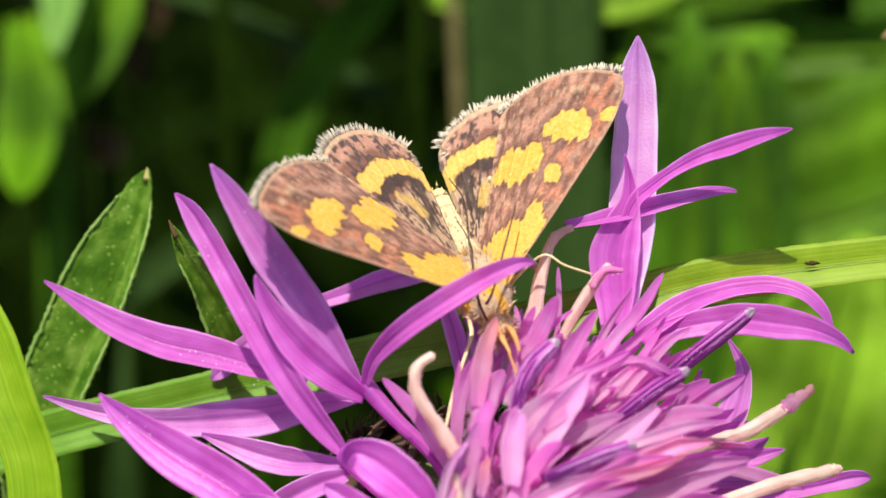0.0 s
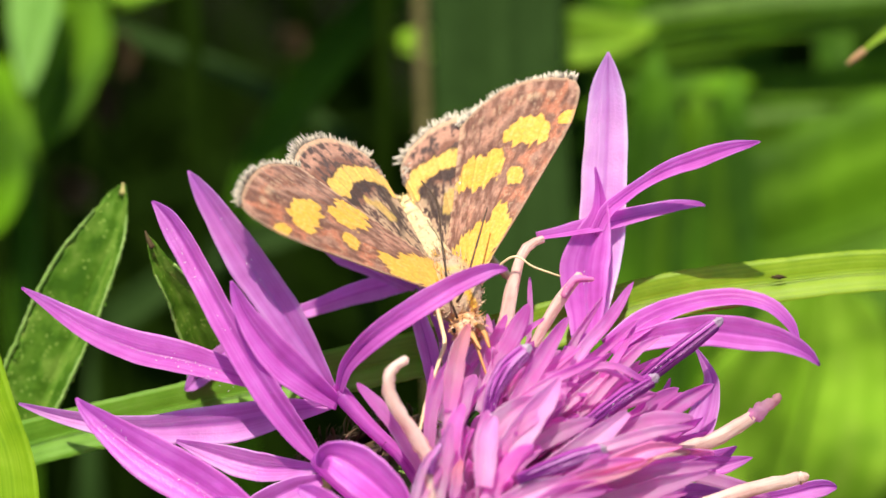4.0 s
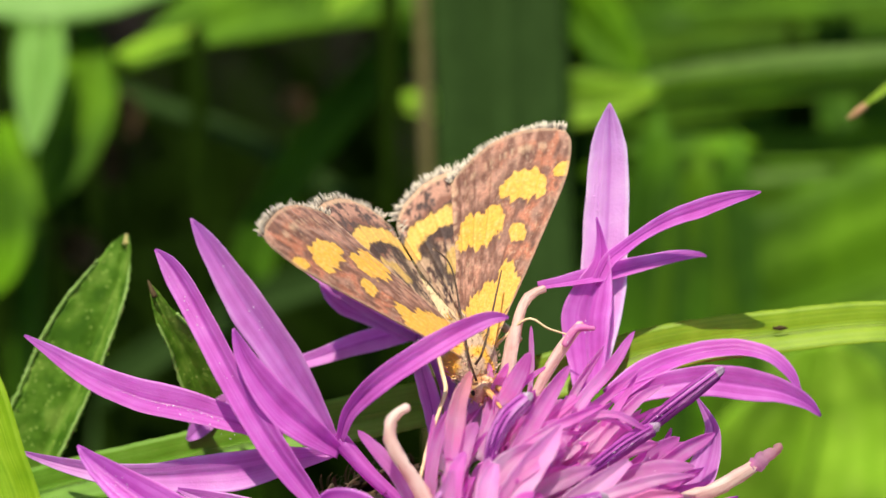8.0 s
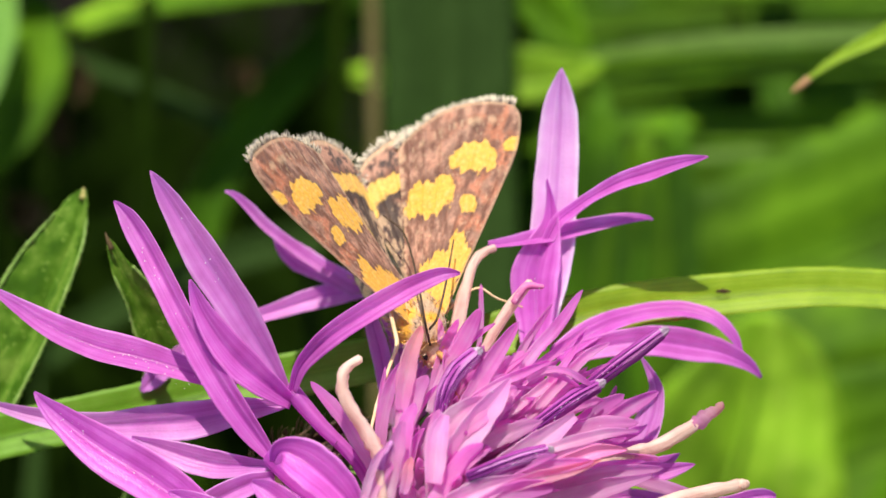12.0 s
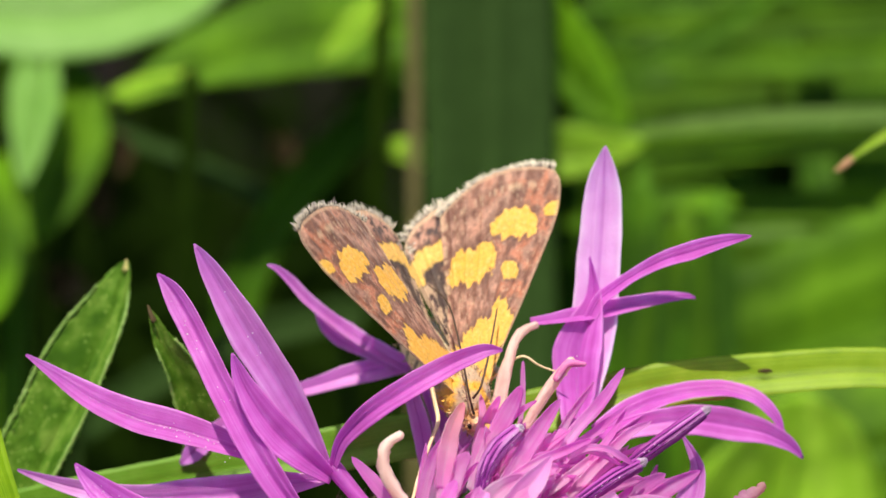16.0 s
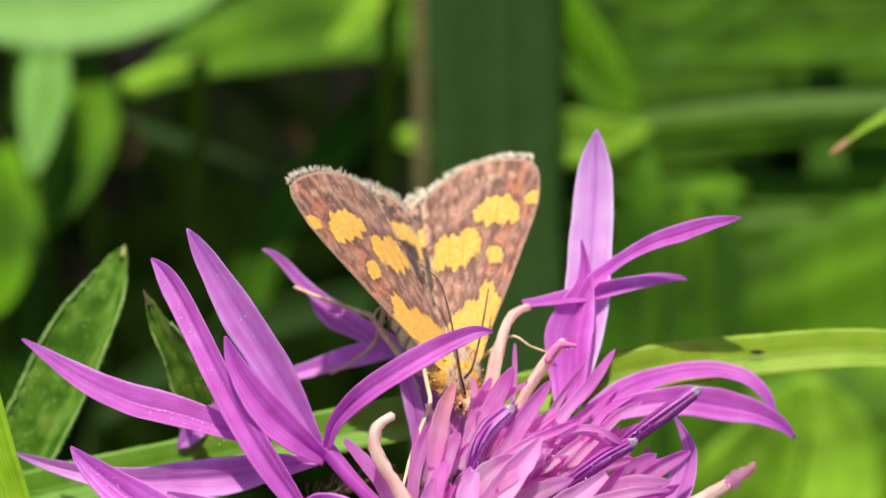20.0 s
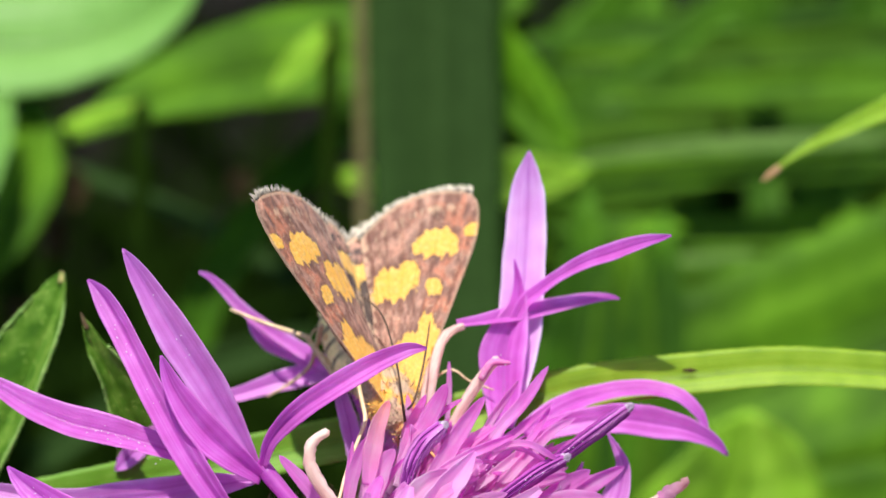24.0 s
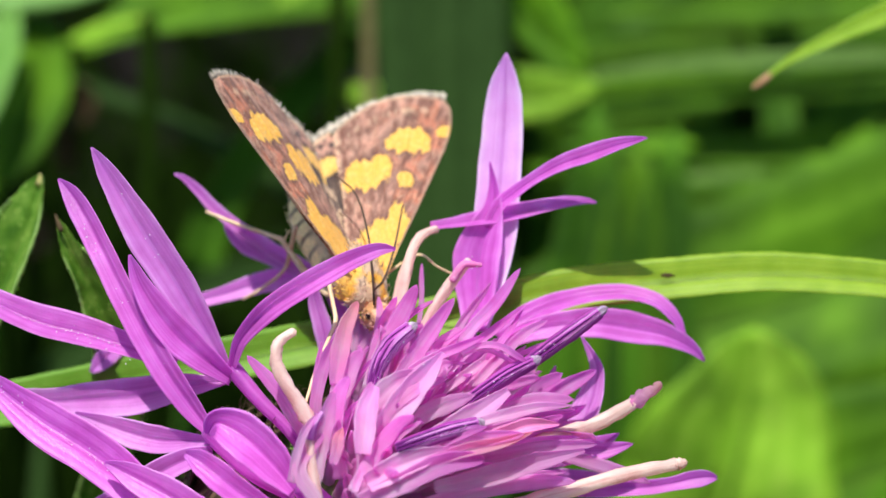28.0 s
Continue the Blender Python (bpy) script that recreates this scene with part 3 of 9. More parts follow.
part("rust_spot", ball((-15.72, -26.76, 12.73), (0.14, 0.04, 0.098), bumps=0.2), MAT_PALP, swaying_blade, "orange-brown rust spot")
tipped = blade([(62, 60, -404), (62, 50, -100)], [(49.48, 30.47, 28.88), (37.01, 27.39, 23.35), (29.31, 24.89, 19.38), (24.77, 23.61, 17.34), (21.78, 22.76, 15.89), (19.89, 22.25, 14.49)], 2.25, MAT_GRASS_BRIGHT, "slender lime green leaf with a pink tip", n=30, face=(0.2, -0.7, 0.7), wide=0.3, sharp=0.85)
part("tip", tube([(20.68, 22.46, 15.07), (20.18, 22.32, 14.66), (19.8, 22.22, 14.4)], (0.17, 0.19, 0.08), n=6), MAT_DRYTIP, tipped, "pink withered tip")
shoot = thing("knapweed_shoot", (-26, 34, -404), "young knapweed shoot with toothed hairy green leaves", "plant")
part("stem", tube([(-26, 34, -404), (-22, 26, -200), (-18.91, 8.97, -12.65)], (1.2, 1.0, 0.7)), MAT_STEM, shoot)
part("leaf", strip([(-18.91, 8.97, -12.65), (-20.74, 8.06, -3.46), (-19.8, 8.41, 0.42), (-18.28, 9.11, 3.82), (-17.07, 9.81, 6.63), (-16.13, 10.43, 8.9), (-15.69, 11.23, 11.1)], 3.6, face=(-0.4, -0.8, 0.45), n=150, cross=14, saw=0.05, groove=0.1, cup=0.12, fold=0.3, base=0.35, wide=0.72, sharp=0.6, thick=0.2, ragged=0.05), MAT_LEAF, shoot)
part("leaf", strip([(-17.00, 13.00, -16.00), (-11.69, 9.50, -1.75), (-11.52, 6.90, 3.65), (-12.54, 6.20, 6.83), (-13.46, 5.80, 8.76), (-14.09, 5.75, 10.36)], 2.25, face=(0, -0.72, 0.7), n=120, cross=12, saw=0.05, groove=0.1, cup=0.12, fold=0.25, base=0.12, wide=0.7, sharp=0.7, thick=0.2), MAT_LEAF, shoot)
blade([(8, 70, -404)], [(5.51, 48.17, -39.44), (4.67, 57.8, -18.83), (4.07, 64.8, -2.53), (3.61, 69.6, 10.66), (3.06, 74.48, 24.07), (1.79, 88.14, 61.62)], 9.18, MAT_REED, "upright sword-like blade with shade put into its green", n=30, wide=0.9, cup=0.04, thick=0.3, face=(0, -1, 0.1))
blade([(-3, 75, -404)], [(0.36, 50.81, -40.96), (-0.45, 59.63, -19.65), (-1.33, 67.77, 2.73), (-2.25, 75.44, 23.8), (-3.73, 89.18, 61.53)], 0.85, MAT_DRY, "pale olive dry grass stalk beside the dark blade", n=20, wide=0.9, thick=1.0)
blade([(-45, 90, -404)], [(-25.89, 76.46, -20.18), (-17.95, 78.31, -15.1), (-8.16, 79.6, -11.57), (0.46, 79.99, -10.5)], 2.53, MAT_REED, "dim fallen blade with shade put into its colour", n=16)
stalked_leaf([(24.00, 70, -404), (23.00, 64, -230)], [(22.0, 58.0, -40.67), (23.16, 58.5, -27.69), (24.81, 59.0, -19.32), (25.86, 59.5, -14.02), (25.99, 60.0, -9.64)], 16.05, MAT_LEAF_SUN_TINT, "broad leaf with sun put into its bright green", wide=0.58, sharp=0.55, cup=0.04, face=(0.2, -0.8, 0.5), wave=0.05)
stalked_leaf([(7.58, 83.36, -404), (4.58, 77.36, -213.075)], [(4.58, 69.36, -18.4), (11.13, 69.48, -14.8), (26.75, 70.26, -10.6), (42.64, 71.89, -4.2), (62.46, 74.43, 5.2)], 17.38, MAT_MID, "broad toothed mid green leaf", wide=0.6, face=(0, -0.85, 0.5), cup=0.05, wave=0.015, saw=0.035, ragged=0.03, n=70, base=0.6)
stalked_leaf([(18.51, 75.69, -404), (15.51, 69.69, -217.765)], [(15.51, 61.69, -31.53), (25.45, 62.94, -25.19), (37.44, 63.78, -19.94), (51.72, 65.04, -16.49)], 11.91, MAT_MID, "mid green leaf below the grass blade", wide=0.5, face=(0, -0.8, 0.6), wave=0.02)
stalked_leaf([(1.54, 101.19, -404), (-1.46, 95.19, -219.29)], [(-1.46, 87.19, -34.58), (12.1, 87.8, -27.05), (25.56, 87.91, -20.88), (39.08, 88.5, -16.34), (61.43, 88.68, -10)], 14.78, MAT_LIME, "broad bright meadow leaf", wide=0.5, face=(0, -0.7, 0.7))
stalked_leaf([(32.85, 141.72, -404), (29.85, 135.72, -207.455)], [(29.85, 127.72, -10.91), (31.5, 131.16, -4.39), (34.26, 134.84, 2.78), (36.49, 138.93, 11.1)], 17.39, MAT_MEADOW, "broad leaf with shade put into its green", wide=0.5, wave=0.03)
stalked_leaf([(19.6, 144.53, -404), (16.6, 138.53, -207.985)], [(16.6, 130.53, -11.97), (19.21, 134.96, -2.74), (23.55, 138.88, 5.13), (26.17, 141.82, 13.18)], 12.26, MAT_MEADOW, "green leaf with half shade put into its colour", wide=0.5)
stalked_leaf([(42.75, 137.1, -404), (39.75, 131.1, -206.505)], [(39.75, 123.1, -9.01), (41.78, 126.04, -0.91), (44.91, 128.29, 5.26), (46.97, 130.91, 12.46)], 13.32, MAT_MEADOW, "green leaf with half shade put into its colour", wide=0.5)
stalked_leaf([(33.28, 82.85, -404), (30.28, 76.85, -215.24)], [(30.28, 68.85, -26.48), (31.67, 70.77, -18.27), (34.12, 73.09, -11.9), (37.44, 75.44, -5.45)], 12.28, MAT_LIME, "yellow-green meadow leaf with sun in its colour", wide=0.5)
stalked_leaf([(28.87, 129.59, -404), (25.87, 123.59, -216.825)], [(25.87, 115.59, -29.65), (27.15, 116.66, -20.86), (29.91, 117.33, -13.16), (33.77, 118.76, -6.3)], 12.15, MAT_LIME, "green leaf behind pale stalks, half-lit by its colour", wide=0.5)
stalked_leaf([(-43.14, 96, -404), (-44.14, 90, -200)], [(-45.14, 82, 13.21), (-36.28, 82, 11.68), (-27.79, 82, 11.37), (-21.4, 82, 12.55), (-16.94, 82, 14.92), (-14.43, 82, 17.98)], 9.59, MAT_PALELEAF, "large pale green glossy leaf", wide=0.5, base=0.5, sharp=0.5, face=(0, -0.75, 0.65), cup=0.04)
stalked_leaf([(-26.9, 91, -404), (-27.9, 85, -200)], [(-28.9, 77, 7.91), (-28.74, 73.67, 5.87), (-28.58, 70.33, 3.74), (-28.52, 67, 0.89)], 3.53, MAT_PALELEAF, "pale green leaf hanging down in soft light", wide=0.3, base=0.8, sharp=0.7, face=(0, -0.7, 0.7))
stalked_leaf([(-25.62, 96, -404), (-26.62, 90, -200)], [(-27.62, 82, 6.57), (-26.55, 79, 4.31), (-26.58, 76, 1.59), (-27.6, 73, -1.89), (-28.81, 70, -4.44)], 5.36, MAT_MID, "mid green leaf hanging down in soft light", wide=0.5, base=0.6, sharp=0.8, cup=0.08, face=(0, -0.7, 0.7))
stalked_leaf([(-31.35, 96, -404), (-32.35, 90, -200)], [(-33.35, 82, -0.32), (-32.64, 79, -3.06), (-32.12, 76, -6.15), (-32.17, 73, -8.73), (-32.16, 70, -10.37)], 4.58, MAT_LIME, "broad lime green leaf hanging down", wide=0.6, base=0.5, sharp=0.55, face=(0, -0.7, 0.7))
blade([(-34, 80, -404)], [(-31.92, 76, -46.5), (-31.75, 81.5, -20.41), (-31.99, 87, -9.23), (-32.46, 92.5, 3.14), (-32.83, 98, 21.13)], 2.48, MAT_MEADOW, "soft green upright blade", n=20)
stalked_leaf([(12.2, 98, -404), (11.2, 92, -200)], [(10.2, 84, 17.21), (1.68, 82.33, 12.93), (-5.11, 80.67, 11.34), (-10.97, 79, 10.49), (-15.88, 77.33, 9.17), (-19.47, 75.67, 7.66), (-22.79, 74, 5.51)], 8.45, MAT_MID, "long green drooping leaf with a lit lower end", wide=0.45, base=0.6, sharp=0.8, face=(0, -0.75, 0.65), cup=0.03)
# Two added bright leaves imitate the drooping leaf's sunlit edge and patch.
stalked_leaf([(-15.5, 86, -404), (-16.5, 80, -200)], [(-17.5, 72, 8.68), (-19.1, 72, 8.1), (-21.11, 72, 7.43), (-23.33, 72, 6.68)], 1.36, MAT_LEAF_SUN_TINT, "narrow bright leaf standing for a sunlit leaf edge", wide=0.6, base=0.2, sharp=0.6)
stalked_leaf([(-1.97, 88, -404), (-2.97, 82, -200)], [(-3.97, 74, 14.58), (-5.56, 73.33, 12.66), (-7.14, 72.67, 10.75), (-8.32, 72, 9.65)], 2.00, MAT_LEAF_SUN_TINT, "small lime leaf standing for a sunlit patch", wide=0.5)
blade([(20, 110, -404)], [(-6.68, 90, -8.95), (-12.09, 91, -5.77), (-17.52, 92, -3.28), (-22.53, 93, -1.71), (-27.55, 94, 0.1)], 2.61, MAT_REED, "dim slanting grass blade, shade in its colour", face=(0.3, -0.3, 0.9), n=20)
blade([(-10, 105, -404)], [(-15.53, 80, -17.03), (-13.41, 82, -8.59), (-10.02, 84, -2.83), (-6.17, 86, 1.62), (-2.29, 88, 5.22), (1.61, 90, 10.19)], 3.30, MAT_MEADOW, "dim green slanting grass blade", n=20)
# One folded leaf built as two; the brighter colour stands for its sunlit half.
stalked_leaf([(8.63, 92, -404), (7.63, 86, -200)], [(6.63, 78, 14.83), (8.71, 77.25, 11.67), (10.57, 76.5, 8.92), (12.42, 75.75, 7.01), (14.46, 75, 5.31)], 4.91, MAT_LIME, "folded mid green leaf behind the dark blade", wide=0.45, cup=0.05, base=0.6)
stalked_leaf([(-1.93, 90, -404), (-2.93, 84, -200)], [(-3.93, 76, 2.79), (0.18, 75.2, 2.84), (5.07, 74.4, 3.23), (9.91, 73.6, 3.54), (12.68, 72.8, 4.08), (15.21, 72, 4.94)], 4.24, MAT_LEAF_SUN_TINT, "lime leaf passing behind the dark blade, sun in its colour", wide=0.6, cup=0.05, sharp=0.7, base=0.2)
blade([(30, 125, -404), (30, 122, -60)], [(11.79, 77, 3.45), (16.72, 77, 4.76), (22.89, 77, 5.66), (29.08, 77, 6.13), (39.78, 77, 6.97)], 1.65, MAT_STRAW, "fallen faded green grass blade", n=24, face=(0, -0.6, 0.8), foot=0.2, base=0.25)
blade([(30, 118, -404), (30, 116, -60)], [(12.33, 78, 1.78), (18.15, 78, 2.68), (24.38, 78, 3.33), (31.87, 78, 3.94), (40.17, 78, 4.65)], 2.38, MAT_MID, "fallen mid green grass blade", n=24, sharp=0.3, face=(0, -0.6, 0.8), foot=0.2, base=0.25)
blade([(26, 128, -404), (24, 120, -60)], [(11.84, 76, -0.82), (15.57, 76, -0.58), (19.3, 76, -0.38), (23.02, 76, -0.13)], 1.82, MAT_LIME, "fallen bright green blade", n=16, face=(0, -0.6, 0.8), foot=0.2, base=0.25)
blade([(28, 132, -404), (28, 122, -60)], [(18.17, 76, -3.39), (21.9, 76, -2.93), (25.63, 76, -2.47), (29.37, 76, -2.23)], 1.00, MAT_STRAW, "thin fallen pale stalk", n=16, face=(0, -0.6, 0.8), foot=0.2, base=0.25)
blade([(22, 118, -404), (20, 116, -40)], [(10.93, 78, 7.37), (13.78, 78, 8.74), (17.44, 78, 10.53), (21.87, 78, 13.06), (25.44, 78, 15.57)], 1.65, MAT_MEADOW, "dim green blade lying across the leaves", n=16, foot=0.2, base=0.25)
blade([(40, 90, -404)], [(30.18, 82, -2.01), (30.13, 84, 0.15), (30, 86, 3.69), (29.73, 88, 9.91), (29.25, 90, 18.31)], 3.03, MAT_MEADOW, "dim upright grass blade with shade in its colour", n=20)
dry = thing("dry_leaf", (-23.54, 84, -404), "small withered brown leaf in the shade", "leaf")
part("stalk", tube([(-23.54, 84, -404), (-23.54, 80, -1.06)], (0.3, 0.2)), MAT_UNDER_SHADE, dry)
part("leaf", strip([(-23.54, 80, -1.06), (-23.1, 79.5, 0.79), (-23.51, 79, 2.62)], 1.94, wave=0.08, thick=0.3), MAT_DEAD, dry)
dry = thing("dry_leaf", (-25.14, 86, -404), "pale brown curled leaf among the stems", "leaf")
part("stalk", tube([(-25.14, 86, -404), (-25.14, 82, -5.41)], (0.3, 0.2)), MAT_UNDER_SHADE, dry)
part("leaf", strip([(-25.14, 82, -5.41), (-24.69, 81.5, -3.29), (-25.09, 81, -1.19)], 2.40, wave=0.08, thick=0.3), MAT_DEAD, dry)
dry = thing("dry_leaf", (-28.37, 86, -404), "curled brown leaf among the stems", "leaf")
part("stalk", tube([(-28.37, 86, -404), (-28.37, 82, -11.63)], (0.3, 0.2)), MAT_UNDER_SHADE, dry)
part("leaf", strip([(-28.37, 82, -11.63), (-27.91, 81.5, -10.12), (-28.32, 81, -8.64)], 4.33, wave=0.08, thick=0.3), MAT_DEAD, dry)
dry = thing("dry_leaf", (-10.14, 107.66, -404), "dull brown withered leaf scrap", "leaf")
part("stalk", tube([(-10.14, 107.66, -404), (-11.14, 106.66, -150), (-12.14, 104.26, -5.09813)], (0.3, 0.2)), MAT_UNDER_SHADE, dry)
part("leaf", strip([(-12.14, 104.16, -5.09813), (-11.84, 103.66, -3.93), (-12.44, 103.26, -2.64505)], 2.34, wave=0.08, thick=0.3), MAT_DEAD, dry)
part("leaf_tip", tube([(-15.73, 10.97, 10.69), (-15.72, 11.16, 10.9), (-15.74, 11.25, 11.15)], (0.2, 0.13, 0.04), n=6, sides=8), MAT_POINT, shoot, "yellowish hard leaf point")
part("leaf_tip", tube([(-13.85, 5.36, 9.89), (-14.05, 5.51, 10.31), (-14.17, 5.61, 10.59)], (0.14, 0.1, 0.03), n=6, sides=8), MAT_DEAD, shoot, "brown dried leaf point")
part("blemish", ball((14.24, 5.53, 8.6), (0.3, 0.04, 0.09), bumps=0.25), MAT_DEAD, long_blade, "small brown blemish")
blade([(40.29, 99.82, -404)], [(40.29, 93.82, -41), (42.57, 98.77, -27.39), (46.08, 104.57, -11.47), (52.13, 110.49, 4.8), (58.3, 115.04, 17.3)], 3.92, MAT_MEADOW, "soft green grass blade in the distance", n=14)
blade([(24.08, 109.88, -404)], [(24.08, 103.88, -45.66), (24.01, 109.05, -31.44), (24.16, 112.5, -21.95), (24.54, 115.99, -12.37), (25.05, 117.13, -9.24)], 3.90, MAT_UNDER_SHADE, "soft green grass blade in the distance", n=14)
blade([(38.78, 98.6, -404)], [(38.78, 92.6, -40.54), (39.08, 97.51, -27.07), (39.65, 101.04, -17.37), (40.7, 104.61, -7.56), (41.82, 106.04, -3.62)], 5.14, MAT_MEADOW, "soft green grass blade in the distance", n=14)
blade([(24.59, 115.75, -404)], [(24.59, 109.75, -48.07), (26.02, 115.08, -33.42), (28.32, 120.99, -17.19), (32.42, 127.01, -0.65), (36.65, 131.43, 11.5)], 4.25, MAT_MEADOW, "soft green grass blade in the distance", n=14)
blade([(35.61, 114.94, -404)], [(35.61, 108.94, -47.4), (35.98, 114.24, -32.82), (36.63, 120.26, -16.29), (37.9, 126.39, 0.53), (39.25, 130.96, 13.11)], 3.83, MAT_UNDER_SHADE, "soft green grass blade in the distance", n=14)
blade([(26.35, 99.3, -404)], [(26.35, 93.3, -41.21), (24.8, 98.19, -27.75), (22.58, 103.07, -14.36), (19.02, 107.99, -0.83), (15.52, 111.24, 8.1)], 2.64, MAT_MEADOW, "soft green grass blade in the distance", n=14)
blade([(27.96, 104.26, -404)], [(27.96, 98.26, -43.21), (25.5, 103.28, -29.45), (21.93, 107.52, -17.79), (16.1, 111.78, -6.07), (10.35, 114.07, 0.22)], 2.86, MAT_MEADOW, "soft green grass blade in the distance", n=14)
blade([(39.74, 99.13, -404)], [(39.74, 93.13, -40.73), (38.15, 98.02, -27.28), (35.85, 102.5, -14.97), (32.07, 107.02, -2.55), (28.33, 109.73, 4.89)], 2.61, MAT_UNDER_SHADE, "soft green grass blade in the distance", n=14)
blade([(34.14, 108.87, -404)], [(34.14, 102.87, -44.93), (35.06, 108.03, -30.75), (36.59, 112.83, -17.59), (39.29, 117.7, -4.21), (42.09, 120.69, 4.01)], 3.25, MAT_MEADOW, "soft green grass blade in the distance", n=14)
blade([(15.49, 89.39, -404)], [(15.49, 83.39, -37.44), (14.38, 88.05, -24.65), (12.96, 91.11, -16.23), (10.72, 94.19, -7.77), (8.62, 95.13, -5.17)], 3.01, MAT_MEADOW, "soft green grass blade in the distance", n=14)
blade([(30.99, 83.24, -404)], [(30.99, 77.24, -34.42), (30.42, 81.75, -22.02), (29.68, 85.71, -11.13), (28.53, 89.71, -0.13), (27.45, 91.99, 6.13)], 4.24, MAT_UNDER_SHADE, "soft green grass blade in the distance", n=14)
blade([(19.17, 94.87, -404)], [(19.17, 88.87, -39.59), (19.98, 93.68, -26.37), (21.46, 96.59, -18.36), (24.07, 99.54, -10.25), (26.81, 100.21, -8.42)], 3.25, MAT_MEADOW, "soft green grass blade in the distance", n=14)
blade([(28.86, 115.34, -404)], [(28.86, 109.34, -47.77), (28.03, 114.64, -33.21), (26.93, 119.77, -19.11), (25.25, 124.96, -4.85), (23.66, 128.29, 4.29)], 3.16, MAT_MEADOW, "soft green grass blade in the distance", n=14)
blade([(33.35, 85.56, -404)], [(33.35, 79.56, -35.31), (33.42, 84.14, -22.73), (33.66, 87.18, -14.37), (34.14, 90.25, -5.93), (34.69, 91.24, -3.21)], 4.59, MAT_UNDER_SHADE, "soft green grass blade in the distance", n=14)
blade([(16.81, 84.39, -404)], [(16.81, 78.39, -35.33), (15.48, 82.92, -22.88), (13.67, 86.65, -12.64), (10.79, 90.41, -2.31), (8.01, 92.34, 3.01)], 2.48, MAT_MEADOW, "soft green grass blade in the distance", n=14)
blade([(24.53, 84.21, -404)], [(24.53, 78.21, -35.02), (26.79, 82.77, -22.48), (30.36, 86.83, -11.33), (36.5, 90.97, 0.04), (42.77, 93.39, 6.68)], 3.91, MAT_MEADOW, "soft green grass blade in the distance", n=14)
blade([(11.52, 129.99, -404), (13.52, 120.89, 0.22)], [(15.52, 121.99, 3.24), (21.21, 122.48, 4.59), (28.82, 123.13, 6.4), (34.55, 123.63, 7.76)], 1.99, MAT_MID, "fallen grass stalk lying across the meadow", n=12, foot=0.2, base=0.25)
blade([(9.03, 125.47, -404), (11.05, 116.39, -10.04)], [(13.03, 117.47, -7.06), (17.26, 117.75, -6.28), (22.91, 118.13, -5.23), (27.16, 118.42, -4.45)], 1.63, MAT_BACK, "fallen grass stalk lying across the meadow", n=12, foot=0.2, base=0.25)
blade([(10.51, 113.17, -404), (12.64, 104.15, -5.28)], [(14.51, 105.17, -2.47), (20.68, 105.55, -1.45), (28.93, 106.04, -0.08), (35.13, 106.42, 0.95)], 1.82, MAT_MEADOW, "fallen grass stalk lying across the meadow", n=12, foot=0.2, base=0.25)
blade([(8.42, 121.9, -404), (10.45, 112.83, -17.67)], [(12.42, 113.9, -14.73), (19.94, 114.4, -13.35), (30.01, 115.07, -11.5), (37.58, 115.58, -10.11)], 1.54, MAT_MID, "fallen grass stalk lying across the meadow", n=12, foot=0.2, base=0.25)
blade([(13.9, 121.35, -404), (15.94, 112.28, -13.21)], [(17.9, 113.35, -10.28), (22.67, 113.55, -9.73), (29.05, 113.82, -9), (33.84, 114.02, -8.45)], 1.48, MAT_BACK, "fallen grass stalk lying across the meadow", n=12, foot=0.2, base=0.25)
blade([(14.15, 122.46, -404), (16.2, 113.39, -2.92)], [(18.15, 114.46, 0.01), (26.28, 114.66, 0.57), (37.15, 114.93, 1.31), (45.32, 115.13, 1.86)], 1.93, MAT_MEADOW, "fallen grass stalk lying across the meadow", n=12, foot=0.2, base=0.25)
blade([(14.52, 121.27, -404), (16.59, 112.21, 3.65)], [(18.52, 113.27, 6.55), (24.15, 113.49, 7.17), (31.68, 113.79, 7.98), (37.33, 114.01, 8.6)], 1.79, MAT_MID, "fallen grass stalk lying across the meadow", n=12, foot=0.2, base=0.25)
blade([(12.18, 116.32, -404), (14.27, 107.27, -14.12)], [(16.18, 108.32, -11.25), (22.63, 108.87, -9.73), (31.24, 109.6, -7.71), (37.72, 110.16, -6.19)], 1.91, MAT_BACK, "fallen grass stalk lying across the meadow", n=12, foot=0.2, base=0.25)
blade([(14.96, 113.21, -404), (17.09, 104.19, -5.23)], [(18.96, 105.21, -2.42), (26.85, 105.49, -1.65), (37.38, 105.86, -0.62), (45.31, 106.15, 0.15)], 1.50, MAT_MEADOW, "fallen grass stalk lying across the meadow", n=12, foot=0.2, base=0.25)
blade([(14.1, 62.34, -404)], [(14.1, 56.34, -31.61), (14.22, 61.72, -16.83), (14.47, 65.82, -5.57), (14.75, 67.2, -1.78), (14.96, 69.42, 4.31)], 5.83, MAT_MEADOW, "broad soft green blade in half shade", n=14, wide=0.6)
blade([(17.07, 62.37, -404)], [(17.07, 56.37, -31.53), (17.21, 61.75, -16.74), (17.47, 65.85, -5.47), (17.76, 67.24, -1.68), (18.07, 68.42, 1.56)], 5.83, MAT_BACK, "broad soft green blade in half shade", n=14, wide=0.6)
blade([(19.44, 62.39, -404)], [(19.44, 56.39, -31.47), (19.61, 61.78, -16.67), (19.89, 65.88, -5.39), (20.18, 67.27, -1.59), (20.46, 68.86, 2.79)], 5.05, MAT_MEADOW, "broad soft green blade in half shade", n=14, wide=0.6)
